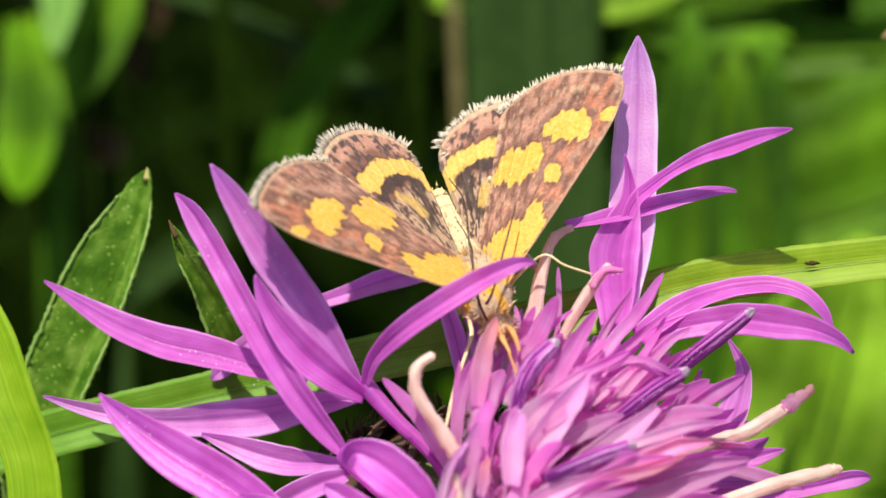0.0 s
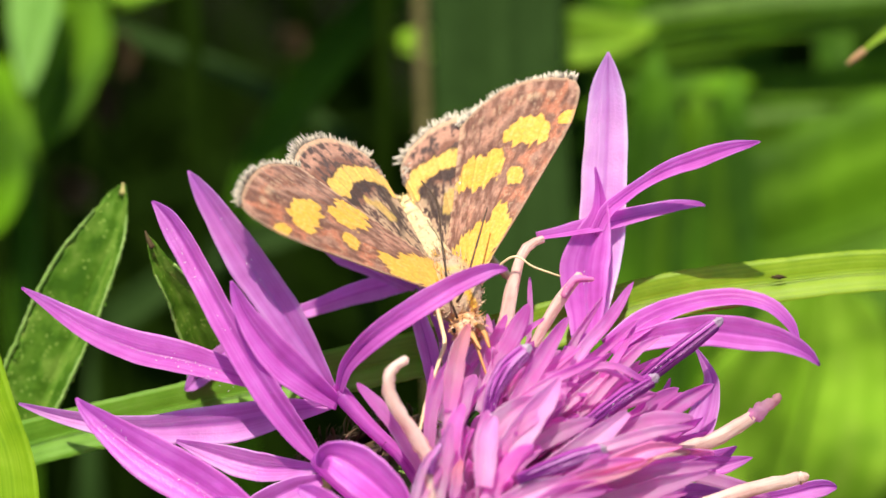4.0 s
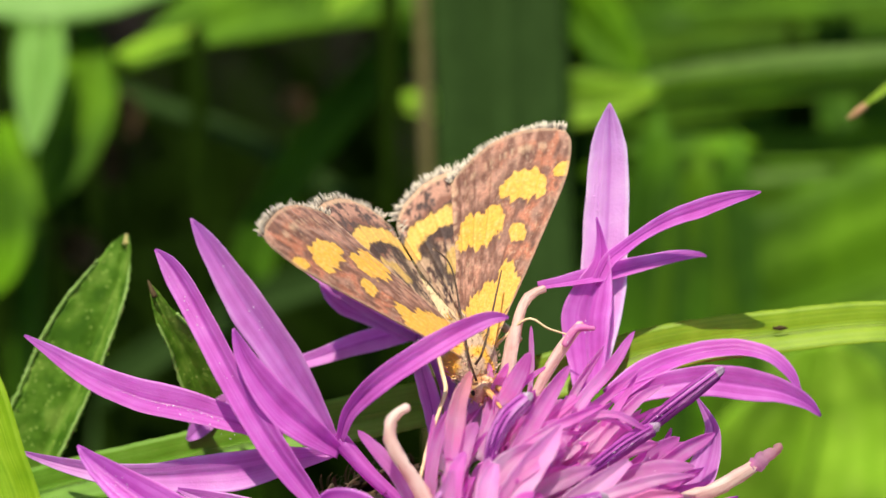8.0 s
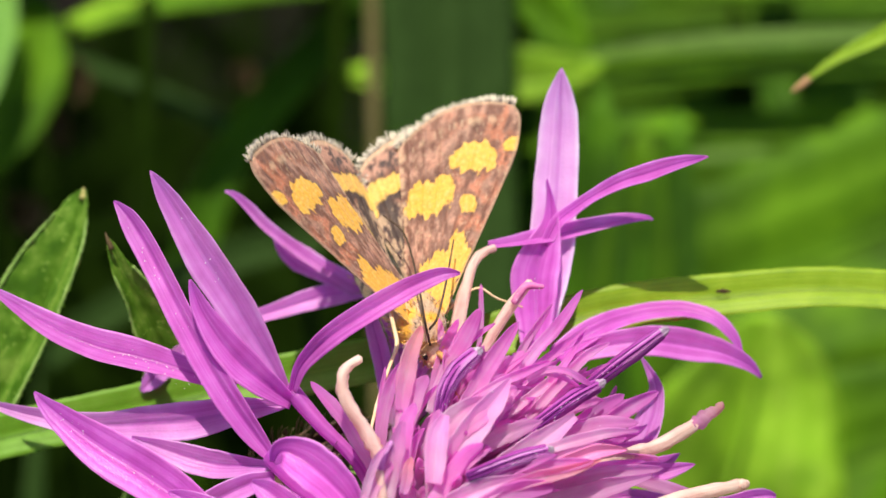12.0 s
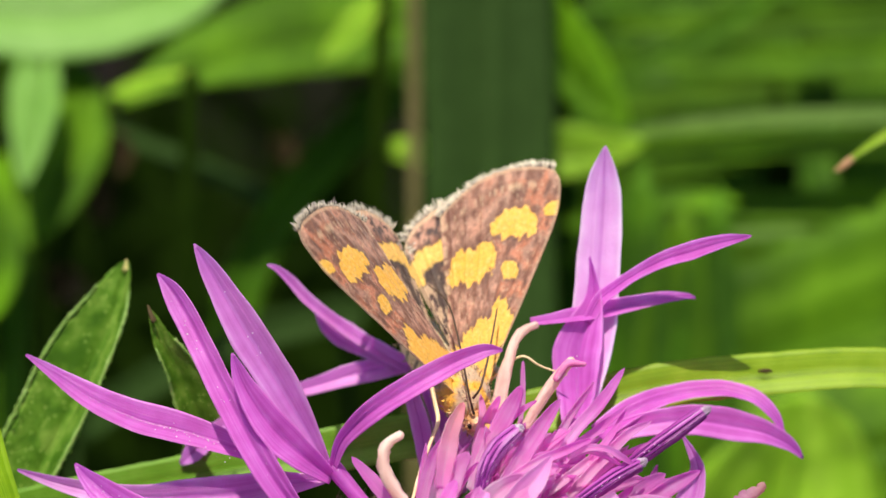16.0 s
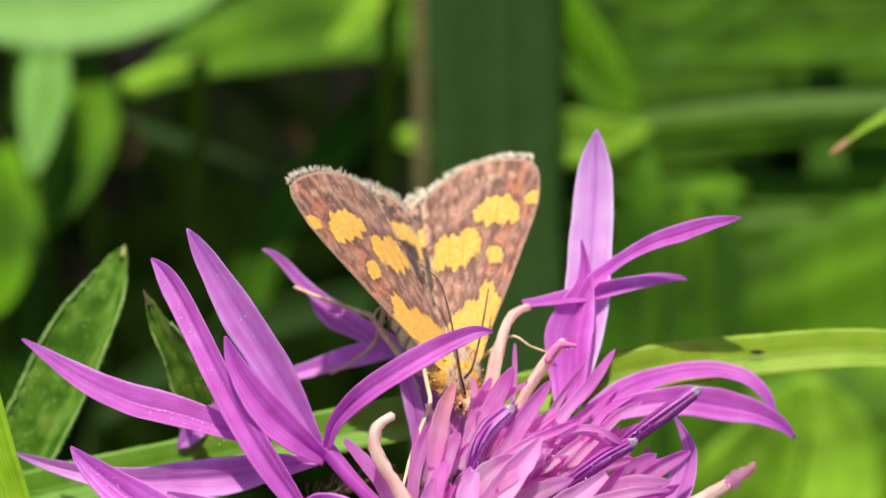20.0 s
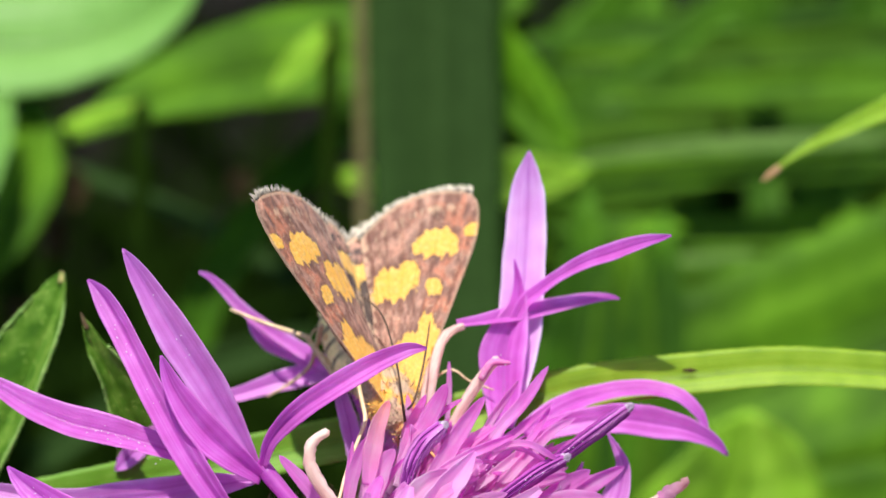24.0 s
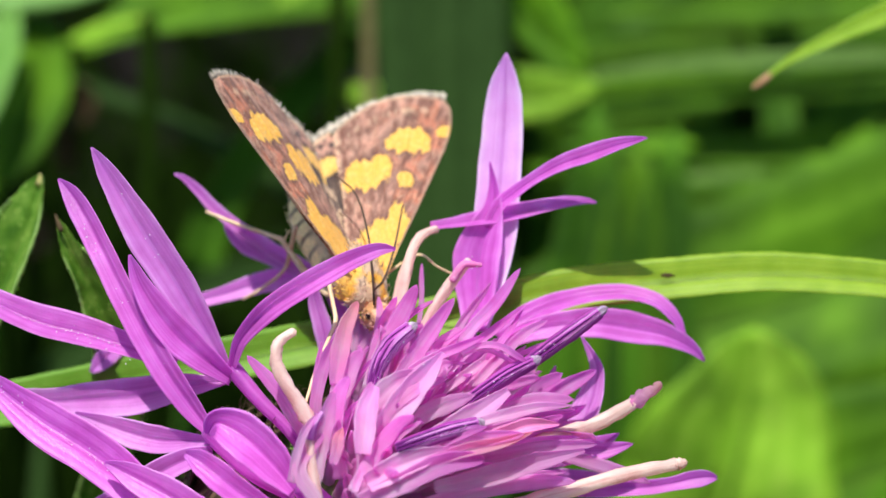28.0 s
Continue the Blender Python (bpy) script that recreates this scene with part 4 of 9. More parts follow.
stalked_leaf([(30.9, 128.91, -404), (27.9, 122.91, -229.445)], [(27.9, 114.91, -54.89), (28.63, 119.48, -42.33), (29.39, 123.73, -30.65), (30.73, 127.85, -19.35), (32.1, 131.62, -8.97)], 22.80, MAT_BACK, "broad mid green leaf in soft distance", wide=0.5, cup=0.04, face=(0, -0.8, 0.6), wave=0.02)
stalked_leaf([(52.04, 131.86, -404), (49.04, 125.86, -229.78)], [(49.04, 117.86, -55.56), (49.89, 122.51, -42.78), (50.78, 126.84, -30.89), (52.24, 131.02, -19.39), (53.73, 134.87, -8.83)], 25.24, MAT_BACK, "broad mid green leaf in soft distance", wide=0.5, cup=0.04, face=(0, -0.8, 0.6), wave=0.02)
stalked_leaf([(72.5, 130.22, -404), (69.5, 124.22, -229.115)], [(69.5, 116.22, -54.23), (70.46, 120.85, -41.49), (71.45, 125.17, -29.64), (73.01, 129.34, -18.17), (74.6, 133.17, -7.64)], 25.03, MAT_BACK, "broad mid green leaf in soft distance", wide=0.5, cup=0.04, face=(0, -0.8, 0.6), wave=0.02)
stalked_leaf([(38.97, 144.86, -404), (35.97, 138.86, -219.23)], [(35.97, 130.86, -34.46), (36.77, 135.69, -21.2), (37.61, 140.17, -8.88), (39.04, 144.51, 3.05), (40.51, 148.5, 14.01)], 23.03, MAT_BACK, "broad mid green leaf in soft distance", wide=0.5, cup=0.04, face=(0, -0.8, 0.6), wave=0.02)
stalked_leaf([(63.21, 147.43, -404), (60.21, 141.43, -218.63)], [(60.21, 133.43, -33.26), (61.16, 138.32, -19.81), (62.13, 142.87, -7.31), (63.7, 147.28, 4.8), (65.3, 151.33, 15.92)], 25.43, MAT_BACK, "broad mid green leaf in soft distance", wide=0.5, cup=0.04, face=(0, -0.8, 0.6), wave=0.02)
stalked_leaf([(40.06, 84.16, -404), (37.06, 78.16, -217.83)], [(37.06, 70.16, -31.66), (39.13, 71.77, -27.22), (41.65, 73.26, -23.14), (44.19, 74.61, -19.44)], 12.53, MAT_MID, "mid green leaf in soft light", wide=0.5, face=(0, -0.7, 0.7))
stalked_leaf([(28.52, 83.47, -404), (25.52, 77.47, -218.775)], [(25.52, 69.47, -33.55), (27.54, 71.08, -29.13), (30.02, 72.55, -25.07), (32.52, 73.89, -21.39)], 10.86, MAT_MID, "mid green leaf in soft light", wide=0.5, face=(0, -0.7, 0.7))
stalked_leaf([(49.51, 85.41, -404), (46.51, 79.41, -216.105)], [(46.51, 71.41, -28.21), (48.61, 73.04, -23.74), (51.17, 74.54, -19.63), (53.75, 75.89, -15.91)], 12.53, MAT_MID, "mid green leaf in soft light", wide=0.5, face=(0, -0.7, 0.7))
stalked_leaf([(41.58, 66.99, -404), (32.58, 60.99, -223.87)], [(38.58, 52.99, -47.74), (39.04, 54.56, -37.59), (39.48, 56.05, -27.63), (40.49, 57.76, -20.02), (42.06, 59.59, -14.98)], 16.49, MAT_LIME, "wide green leaf with sun in its colour", wide=0.5, cup=0.04, face=(0.1, -0.75, 0.65), wave=0.02)
blade([(3.71, 104.97, -404), (6.98, 95.87, 7.28)], [(7.72, 94.85, 10.32), (18.22, 95.31, 11.58), (28.75, 95.77, 12.86), (39.65, 96.24, 14.14)], 2.00, MAT_MEADOW, "soft green blade lying across the meadow", n=14, face=(0, -0.85, 0.5), foot=0.2, base=0.25)
blade([(9.94, 96.26, -404), (13.3, 87.19, 7.27)], [(13.94, 86.37, 10.85), (24.03, 86.51, 11.24), (34.15, 86.89, 12.29), (44.6, 87.25, 13.28)], 2.87, MAT_BACK, "soft green blade lying across the meadow", n=14, face=(0, -0.85, 0.5), foot=0.2, base=0.25)
blade([(3.97, 105.23, -404), (7.24, 96.11, 4.45)], [(7.95, 95.51, 8.64), (18.52, 95.65, 9.05), (29.1, 96.28, 10.78), (40.04, 96.99, 12.73)], 2.20, MAT_MEADOW, "soft green blade lying across the meadow", n=14, face=(0, -0.85, 0.5), foot=0.2, base=0.25)
blade([(9.48, 94.74, -404), (12.84, 85.67, 4.69)], [(13.48, 84.85, 8.29), (23.53, 84.95, 8.56), (33.6, 85.24, 9.35), (44.01, 85.5, 10.07)], 2.91, MAT_MID, "soft green blade lying across the meadow", n=14, face=(0, -0.85, 0.5), foot=0.2, base=0.25)
blade([(9.66, 103.19, -404), (12.98, 94.07, 0.97)], [(13.67, 93.09, 4.12), (24.18, 93.37, 4.88), (34.72, 93.75, 5.93), (45.61, 94.11, 6.92)], 2.38, MAT_MEADOW, "soft green blade lying across the meadow", n=14, face=(0, -0.85, 0.5), foot=0.2, base=0.25)
blade([(10.44, 102.69, -404), (13.76, 93.57, -0.03)], [(14.45, 92.54, 3), (24.93, 93.28, 5.02), (35.47, 93.45, 5.49), (46.35, 94.21, 7.59)], 2.99, MAT_BACK, "soft green blade lying across the meadow", n=14, face=(0, -0.85, 0.5), foot=0.2, base=0.25)
blade([(6.07, 104.09, -404), (9.35, 94.95, -1.96)], [(10.06, 94.22, 1.88), (20.64, 94.69, 3.17), (31.26, 94.98, 3.98), (42.23, 95.39, 5.09)], 2.85, MAT_MEADOW, "soft green blade lying across the meadow", n=14, face=(0, -0.85, 0.5), foot=0.2, base=0.25)
blade([(5.77, 97.9, -404), (9.08, 88.79, -2.61)], [(9.77, 87.97, 1), (20.05, 88.28, 1.84), (30.35, 88.97, 3.74), (41.01, 89.52, 5.25)], 2.67, MAT_MID, "soft green blade lying across the meadow", n=14, face=(0, -0.85, 0.5), foot=0.2, base=0.25)
blade([(10.84, 102.34, -404), (14.16, 93.2, -4.43)], [(14.85, 92.17, -1.42), (25.38, 92.6, -0.23), (35.94, 93.23, 1.49), (46.86, 93.78, 3.01)], 2.84, MAT_MEADOW, "soft green blade lying across the meadow", n=14, face=(0, -0.85, 0.5), foot=0.2, base=0.25)
blade([(11.07, 104.13, -404), (14.38, 94.97, -6.74)], [(15.07, 94.13, -3.2), (25.72, 94.61, -1.89), (36.41, 95.07, -0.62), (47.45, 95.55, 0.69)], 2.45, MAT_BACK, "soft green blade lying across the meadow", n=14, face=(0, -0.85, 0.5), foot=0.2, base=0.25)
blade([(5.4, 100.15, -404), (8.68, 91, -7.38)], [(9.39, 90.24, -3.62), (19.84, 90.57, -2.71), (30.32, 91.14, -1.17), (41.15, 91.82, 0.71)], 2.25, MAT_MEADOW, "soft green blade lying across the meadow", n=14, face=(0, -0.85, 0.5), foot=0.2, base=0.25)
blade([(5.75, 88.93, -404), (9.09, 79.84, -6.69)], [(9.75, 78.95, -3.28), (19.62, 79.52, -1.72), (29.54, 79.71, -1.2), (39.78, 80.23, 0.23)], 2.77, MAT_MID, "soft green blade lying across the meadow", n=14, face=(0, -0.85, 0.5), foot=0.2, base=0.25)
blade([(10.86, 94.58, -404), (14.22, 85.45, -9.14)], [(14.86, 84.57, -5.72), (25.07, 84.96, -4.65), (35.31, 85.26, -3.82), (45.88, 85.8, -2.35)], 2.96, MAT_MEADOW, "soft green blade lying across the meadow", n=14, face=(0, -0.85, 0.5), foot=0.2, base=0.25)
blade([(4.09, 93.47, -404), (7.39, 84.35, -10.49)], [(8.1, 83.4, -7.25), (18.26, 83.58, -6.76), (28.45, 83.68, -6.48), (38.96, 84.06, -5.44)], 2.57, MAT_BACK, "soft green blade lying across the meadow", n=14, face=(0, -0.85, 0.5), foot=0.2, base=0.25)
leaf_margin([(-18.91, 8.97, -12.65), (-20.74, 8.06, -3.46), (-19.8, 8.41, 0.42), (-18.28, 9.11, 3.82), (-17.07, 9.81, 6.63), (-16.13, 10.43, 8.9), (-15.69, 11.23, 11.1)], 3.6, (-0.4, -0.8, 0.45), shoot, 0.4, base=0.35, wide=0.72, sharp=0.6)
leaf_margin([(-17.00, 13.00, -16.00), (-11.69, 9.50, -1.75), (-11.52, 6.90, 3.65), (-12.54, 6.20, 6.83), (-13.46, 5.80, 8.76), (-14.09, 5.75, 10.36)], 2.25, (0, -0.72, 0.7), shoot, 0.35, base=0.12, wide=0.7, sharp=0.7)

# ---- the knapweed ----
knapweed = thing("knapweed", (-14, 26, -404), "brown knapweed with a wide magenta flower head on a green stem", "flower")
CUP = np.array((-2.33, 1.32, -4.42))
AXIS = np.array((0.30, -0.42, 0.86))
part("stem", tube([(-14, 26, -404), (-12, 22, -250), (-8, 12, -90), tuple(CUP - AXIS * 6.4)], (1.5, 1.4, 1.2, 1.5), n=24), MAT_STEM, knapweed)
SIDE_A = np.cross(AXIS, (0, 0, 1.0))
SIDE_A /= np.linalg.norm(SIDE_A)
SIDE_B = np.cross(AXIS, SIDE_A)
involucre = part("involucre", ball(CUP, (6.2, 6.2, 6.6), (SIDE_A, SIDE_B, AXIS), 18, 28), MAT_BRACT_GREEN, knapweed, "green cup of overlapping brown bracts")


def on_cup(polar, turn, out=1.0):
    a, b = np.radians(polar), np.radians(turn)
    return CUP + out * (6.3 * np.sin(a) * (np.cos(b) * SIDE_A + np.sin(b) * SIDE_B) + 6.7 * np.cos(a) * AXIS)


bristles = []


def bract(polar, turn):
    """A scale of the cup with a torn, bristly brown end."""
    c = [on_cup(polar + 22, turn, 1.01), on_cup(polar + 10, turn, 1.05), on_cup(polar, turn, 1.1), on_cup(polar - 7, turn, 1.17)]
    out = c[2] - CUP
    part("bract", strip(c, 2.9, face=out, n=6, cross=4, base=0.7, wide=0.5, sharp=0.6, thick=0.16, cup=-0.12), MAT_BRACT, involucre)
    across = np.cross(c[3] - c[2], out)
    across /= np.linalg.norm(across)
    for k in np.linspace(-1, 1, 9):
        a = c[2] * (0.5 + 0.3 * abs(k)) + c[3] * (0.5 - 0.3 * abs(k)) + across * 0.9 * k
        tip_at = a + across * 0.75 * k + (c[3] - c[2]) * (1.0 - 0.5 * abs(k)) + out * 0.05 * rng.normal()
        bristles.append(strip([a, (a + tip_at) / 2 + out * 0.02, tip_at], 0.16, face=out, n=3, cross=1, thick=0.05))


for ring, polar in enumerate((34, 52, 70, 88, 106)):
    count = (15, 18, 19, 18, 15)[ring]
    for k in range(count):
        bract(polar + rng.normal(0, 2), 360 * (k + 0.5 * (ring % 2)) / count + rng.normal(0, 3))
tagged(part("bristles", joined(bristles), MAT_BRACT, involucre), "fine brown bristles of the bracts", kind="stuff")
# outer florets on the side away from the sun-bleached styles
floret_a = part("ray_floret", tube([(-1.72, -1.93, 1.28), (-2.67, -1.89, 2.84), (-4.11, -1.41, 4.14), (-5.55, -0.59, 5.53)], (0.28, 0.3, 0.4)), MAT_PETAL, knapweed)
part("petal", ray_petal([(-5.61, -0.70, 5.30), (-6.40, -0.82, 6.76), (-7.13, -0.92, 7.98), (-8.03, -0.92, 9.48), (-9.37, -0.79, 11.51), (-10.48, -0.53, 13.26), (-11.25, -0.26, 14.41), (-11.71, -0.11, 15.07)], (0.39, 0.93, 1.37, 1.63, 1.66, 1.19, 0.70, 0.08)), MAT_LILAC, floret_a)
part("petal", ray_petal([(-5.42, -0.99, 4.95), (-6.48, -1.57, 5.99), (-7.62, -1.75, 7.03), (-8.51, -1.71, 8.06), (-9.28, -1.60, 9.23), (-9.67, -1.43, 10.06), (-9.89, -1.32, 10.61)], (0.55, 1.20, 1.58, 1.36, 0.92, 0.54, 0.11), fold=0.16), MAT_PETAL, floret_a)
part("petal", ray_petal([(-5.41, -0.99, 5.47), (-5.00, -1.49, 6.91), (-3.84, -2.21, 8.47), (-2.52, -2.28, 9.49), (-1.20, -2.12, 10.33), (-0.12, -2.05, 10.93), (0.97, -2.01, 11.38), (1.68, -1.99, 11.42)], (0.36, 0.66, 0.98, 1.02, 1.02, 0.86, 0.62, 0.13), fold=0.12), MAT_PETAL, floret_a)
part("petal", ray_petal([(-5.72, -0.80, 4.81), (-6.85, -0.60, 4.58), (-8.10, -0.38, 4.25), (-9.86, -0.14, 3.73), (-11.63, 0.12, 3.46), (-13.43, 0.50, 3.19), (-15.23, 0.92, 3.11), (-16.80, 1.30, 3.22), (-18.23, 1.60, 3.46), (-19.54, 1.87, 3.79)], (0.33, 0.88, 1.38, 1.77, 1.56, 1.23, 1.01, 0.79, 0.51, 0.11)), MAT_LILAC, floret_a)
part("petal", ray_petal([(-7.87, -0.71, 5.57), (-9.26, -0.52, 5.94), (-10.65, -0.33, 6.29), (-12.17, -0.17, 6.66), (-13.68, -0.02, 6.93), (-14.95, 0.17, 7.31), (-16.22, 0.37, 7.86), (-17.26, 0.63, 8.41), (-18.19, 0.89, 8.94), (-19.07, 1.14, 9.42)], (0.72, 0.99, 1.27, 1.49, 1.54, 1.38, 1.16, 0.83, 0.50, 0.11), face=(0.1, -0.75, 0.66)), MAT_PETAL, floret_a)
floret_b = part("ray_floret", tube([(-1.96, -4.22, 0.81), (-4.08, -3.9, 1.69), (-5.51, -3.13, 2.63), (-6.18, -2.53, 3.13)], (0.5, 0.45, 0.5)), MAT_PETAL, knapweed)
part("petal", ray_petal([(-6.10, -2.57, 2.89), (-6.90, -2.44, 3.91), (-7.93, -2.27, 5.32), (-9.10, -1.74, 7.03), (-10.48, -0.77, 9.24), (-11.70, 0.30, 11.19), (-12.52, 0.98, 12.34), (-13.03, 1.34, 12.89), (-13.40, 1.57, 13.21)], (0.38, 1.03, 1.25, 1.28, 1.17, 1.18, 1.04, 0.61, 0.11), face=(-0.25, -0.9, 0.3)), MAT_PETAL, floret_b)
part("petal", ray_petal([(-6.25, -2.47, 2.59), (-7.25, -1.97, 2.38), (-8.51, -1.38, 2.16), (-9.78, -0.97, 2.28), (-11.07, -0.59, 2.56), (-12.46, -0.21, 2.90)], (0.38, 0.82, 1.27, 1.27, 0.89, 0.17)), MAT_LILAC, floret_b)
part("petal", ray_petal([(-6.10, -2.73, 2.21), (-7.21, -2.58, 1.74), (-8.32, -2.43, 1.09), (-9.66, -2.34, 0.10), (-11.26, -2.40, -0.66), (-12.37, -2.50, -1.05)], (0.54, 1.04, 1.15, 1.10, 0.66, 0.14)), MAT_LILAC, floret_b)
floret_c = part("ray_floret", tube([(0.12, -6.5, 0.39), (-0.81, -6.45, 1.13), (-1.96, -6.31, 2.09)], (0.5, 0.45, 0.5)), MAT_PETAL, knapweed)
part("petal", ray_petal([(-2.24, -6.47, 1.82), (-3.09, -6.33, 2.90), (-4.03, -6.09, 3.75), (-4.96, -5.74, 4.29), (-5.69, -5.47, 4.43), (-6.07, -5.23, 3.82)], (0.63, 1.63, 1.95, 1.74, 1.06, 0.27), cup=0.22, fold=0.1), MAT_PETAL, floret_c)
part("petal", ray_petal([(-2.74, -7.25, 0.89), (-4.32, -7.14, 1.81), (-5.42, -6.87, 2.53), (-6.28, -6.42, 3.03), (-6.94, -6.09, 3.26)], (0.79, 1.15, 1.26, 1.00, 0.26), cup=0.14), MAT_PETAL, floret_c)
floret_d = part("ray_floret", tube([(-0.81, -6.98, -0.91), (-3.11, -7.1, -0.07), (-5.42, -6.6, 0.7)], (0.5, 0.45, 0.5)), MAT_PETAL, knapweed)
part("petal", ray_petal([(-5.57, -6.64, -0.68), (-7.30, -5.84, 0.19), (-9.05, -5.08, 1.20), (-10.68, -4.43, 2.23), (-12.07, -3.92, 2.95), (-13.33, -3.47, 3.53), (-14.74, -2.89, 4.33), (-15.90, -2.36, 5.09), (-16.48, -2.07, 5.60)], (0.79, 1.65, 1.87, 2.06, 2.09, 1.94, 1.40, 0.76, 0.11), fold=0.2), MAT_PETAL, floret_d)
part("petal", ray_petal([(-4.61, -6.90, -0.43), (-6.33, -6.89, 0.83), (-7.80, -6.33, 1.50), (-9.03, -5.88, 1.97), (-9.89, -5.59, 2.30), (-10.46, -5.40, 2.48)], (0.90, 1.58, 1.58, 1.22, 0.69, 0.13)), MAT_PETAL, floret_d)
# outer florets behind the moth
floret_e = part("ray_floret", tube([(0.25, 3, 3.12), (-0.25, 4.3, 4.5), (-0.95, 5.9, 6.4), (-1.7, 6.85, 7.9)], (0.5, 0.42, 0.4, 0.42)), MAT_PETAL, knapweed)
part("petal", ray_petal([(-2.05, 6.93, 7.62), (-3.45, 7.17, 8.28), (-4.81, 7.18, 9.11), (-5.89, 7.09, 9.89), (-6.97, 6.97, 10.77), (-7.78, 6.90, 11.64), (-8.37, 6.86, 12.18), (-8.82, 6.84, 12.38)], (0.76, 0.84, 0.65, 0.60, 0.61, 0.53, 0.33, 0.11), face=(0.3, -0.8, 0.5)), MAT_LILAC, floret_e)
part("petal", ray_petal([(-2.63, 7.12, 7.77), (-3.99, 7.59, 8.33), (-5.20, 7.67, 8.93), (-6.02, 7.61, 9.57), (-6.55, 7.66, 10.26)], (0.82, 1.00, 1.35, 0.99, 0.17), cup=-0.15), MAT_LILAC, floret_e)
part("petal", ray_petal([(-1.96, 7.39, 7.78), (-3.68, 7.43, 7.38), (-5.01, 7.32, 7.02), (-6.60, 7.01, 6.54), (-8.16, 6.55, 6.17), (-9.59, 6.20, 5.51), (-10.95, 5.92, 4.58), (-11.76, 5.58, 3.80), (-12.27, 5.37, 3.31), (-12.52, 5.27, 3.12)], (0.77, 1.11, 1.00, 0.74, 0.58, 0.64, 0.82, 1.02, 0.76, 0.17), fold=0.1), MAT_LILAC, floret_e)
part("petal", ray_petal([(-1.19, 3.05, 4.19), (-1.51, 3.07, 5.92), (-1.87, 3.23, 7.15), (-2.10, 3.33, 7.97)], (0.69, 0.88, 0.77, 0.51)), MAT_LILAC, floret_e)
# outer florets on the far side
floret_f = part("ray_floret", tube([(2.17, -1.02, 0.84), (3.41, 0.53, 3.33), (5.15, 2.17, 6.08)], (0.5, 0.6, 0.8)), MAT_PETAL, knapweed)
part("petal", ray_petal([(5.38, 2.62, 6.48), (5.67, 3.55, 8.17), (6.00, 4.44, 9.84), (6.21, 5.29, 11.53), (6.34, 6.10, 13.50), (6.41, 6.95, 16.01), (6.40, 7.24, 17.03), (6.41, 7.46, 17.79), (6.42, 7.64, 18.43)], (1.08, 1.88, 2.06, 2.07, 1.99, 1.82, 1.42, 0.81, 0.09), groove=0.05, fold=0.08, face=(-0.15, -0.98, 0.15)), MAT_PALELILAC, floret_f)
part("petal", ray_petal([(5.32, 1.97, 6.65), (5.42, 2.63, 7.60), (5.39, 3.28, 8.76), (5.42, 3.74, 9.85), (5.73, 4.11, 10.92), (6.02, 4.42, 11.84), (5.99, 4.72, 12.84), (5.78, 5.02, 13.85)], (1.13, 1.53, 2.13, 2.22, 1.65, 0.88, 0.40, 0.09), face=(-0.2, -0.95, 0.2), fold=0.18), MAT_PETAL, floret_f)
part("petal", ray_petal([(5.78, 4.10, 10.97), (6.26, 4.29, 11.96), (6.77, 4.40, 12.43), (7.76, 4.32, 13.24), (8.98, 4.06, 14.05), (10.19, 3.70, 14.61), (11.39, 3.30, 15.17), (12.23, 2.97, 15.49), (12.68, 2.80, 15.67)], (0.57, 0.63, 0.63, 0.57, 0.74, 0.90, 0.67, 0.39, 0.08), face=(0.1, -0.8, 0.6)), MAT_PETAL, floret_f)
part("petal", ray_petal([(3.19, 3.42, 11.12), (4.19, 3.73, 11.21), (5.24, 4.08, 11.33), (6.58, 4.62, 11.47), (7.89, 4.87, 11.73), (9.20, 5.04, 12.00), (10.27, 5.22, 12.10), (10.76, 5.31, 12.02)], (0.40, 0.54, 0.74, 0.89, 0.74, 0.63, 0.34, 0.09), face=(0.1, -0.7, 0.7)), MAT_PETAL, floret_f)
floret_g = part("ray_floret", tube([(2.2, -0.03, 0.64), (3.73, 1.89, 3), (5.52, 3.79, 5.29)], (0.5, 0.45, 0.5)), MAT_PETAL, knapweed)
part("petal", ray_petal([(6.43, 2.68, 6.15), (7.61, 3.19, 6.93), (8.80, 3.70, 7.46), (9.88, 4.15, 7.70), (10.94, 4.34, 7.88), (12.27, 4.44, 7.95), (13.57, 4.21, 7.70), (14.48, 3.84, 7.04), (14.97, 3.50, 6.28)], (0.97, 1.14, 1.06, 0.95, 0.92, 0.86, 0.81, 0.63, 0.17), face=(0.1, -0.6, 0.8)), MAT_PETAL, floret_g)
part("petal", ray_petal([(6.71, 2.81, 5.99), (7.99, 2.86, 6.50), (9.28, 2.93, 6.79), (10.86, 3.12, 6.90), (12.45, 3.24, 6.68), (14.05, 3.32, 6.36), (15.29, 3.42, 5.77), (15.97, 3.49, 5.13)], (0.74, 1.02, 1.20, 1.43, 1.49, 1.09, 0.63, 0.12), cup=0.1, face=(0, -0.9, 0.45), fold=0.05), MAT_PETAL, floret_g)
floret_h = part("ray_floret", tube([(3.13, -1.6, -0.75), (6.04, -1.02, 0.84), (8.75, -0.24, 1.82)], (0.4, 0.4, 0.4)), MAT_PETAL, knapweed)
part("petal", ray_petal([(9.48, -0.20, 1.89), (9.95, 0.23, 2.62), (10.33, 0.59, 3.27), (10.72, 1.05, 4.21), (10.90, 1.37, 5.19), (10.60, 1.60, 5.91), (10.13, 1.86, 6.62)], (1.18, 1.40, 1.46, 1.24, 0.70, 0.42, 0.08), face=(-0.5, -0.8, 0.2), fold=0.08), MAT_LILAC, floret_h)
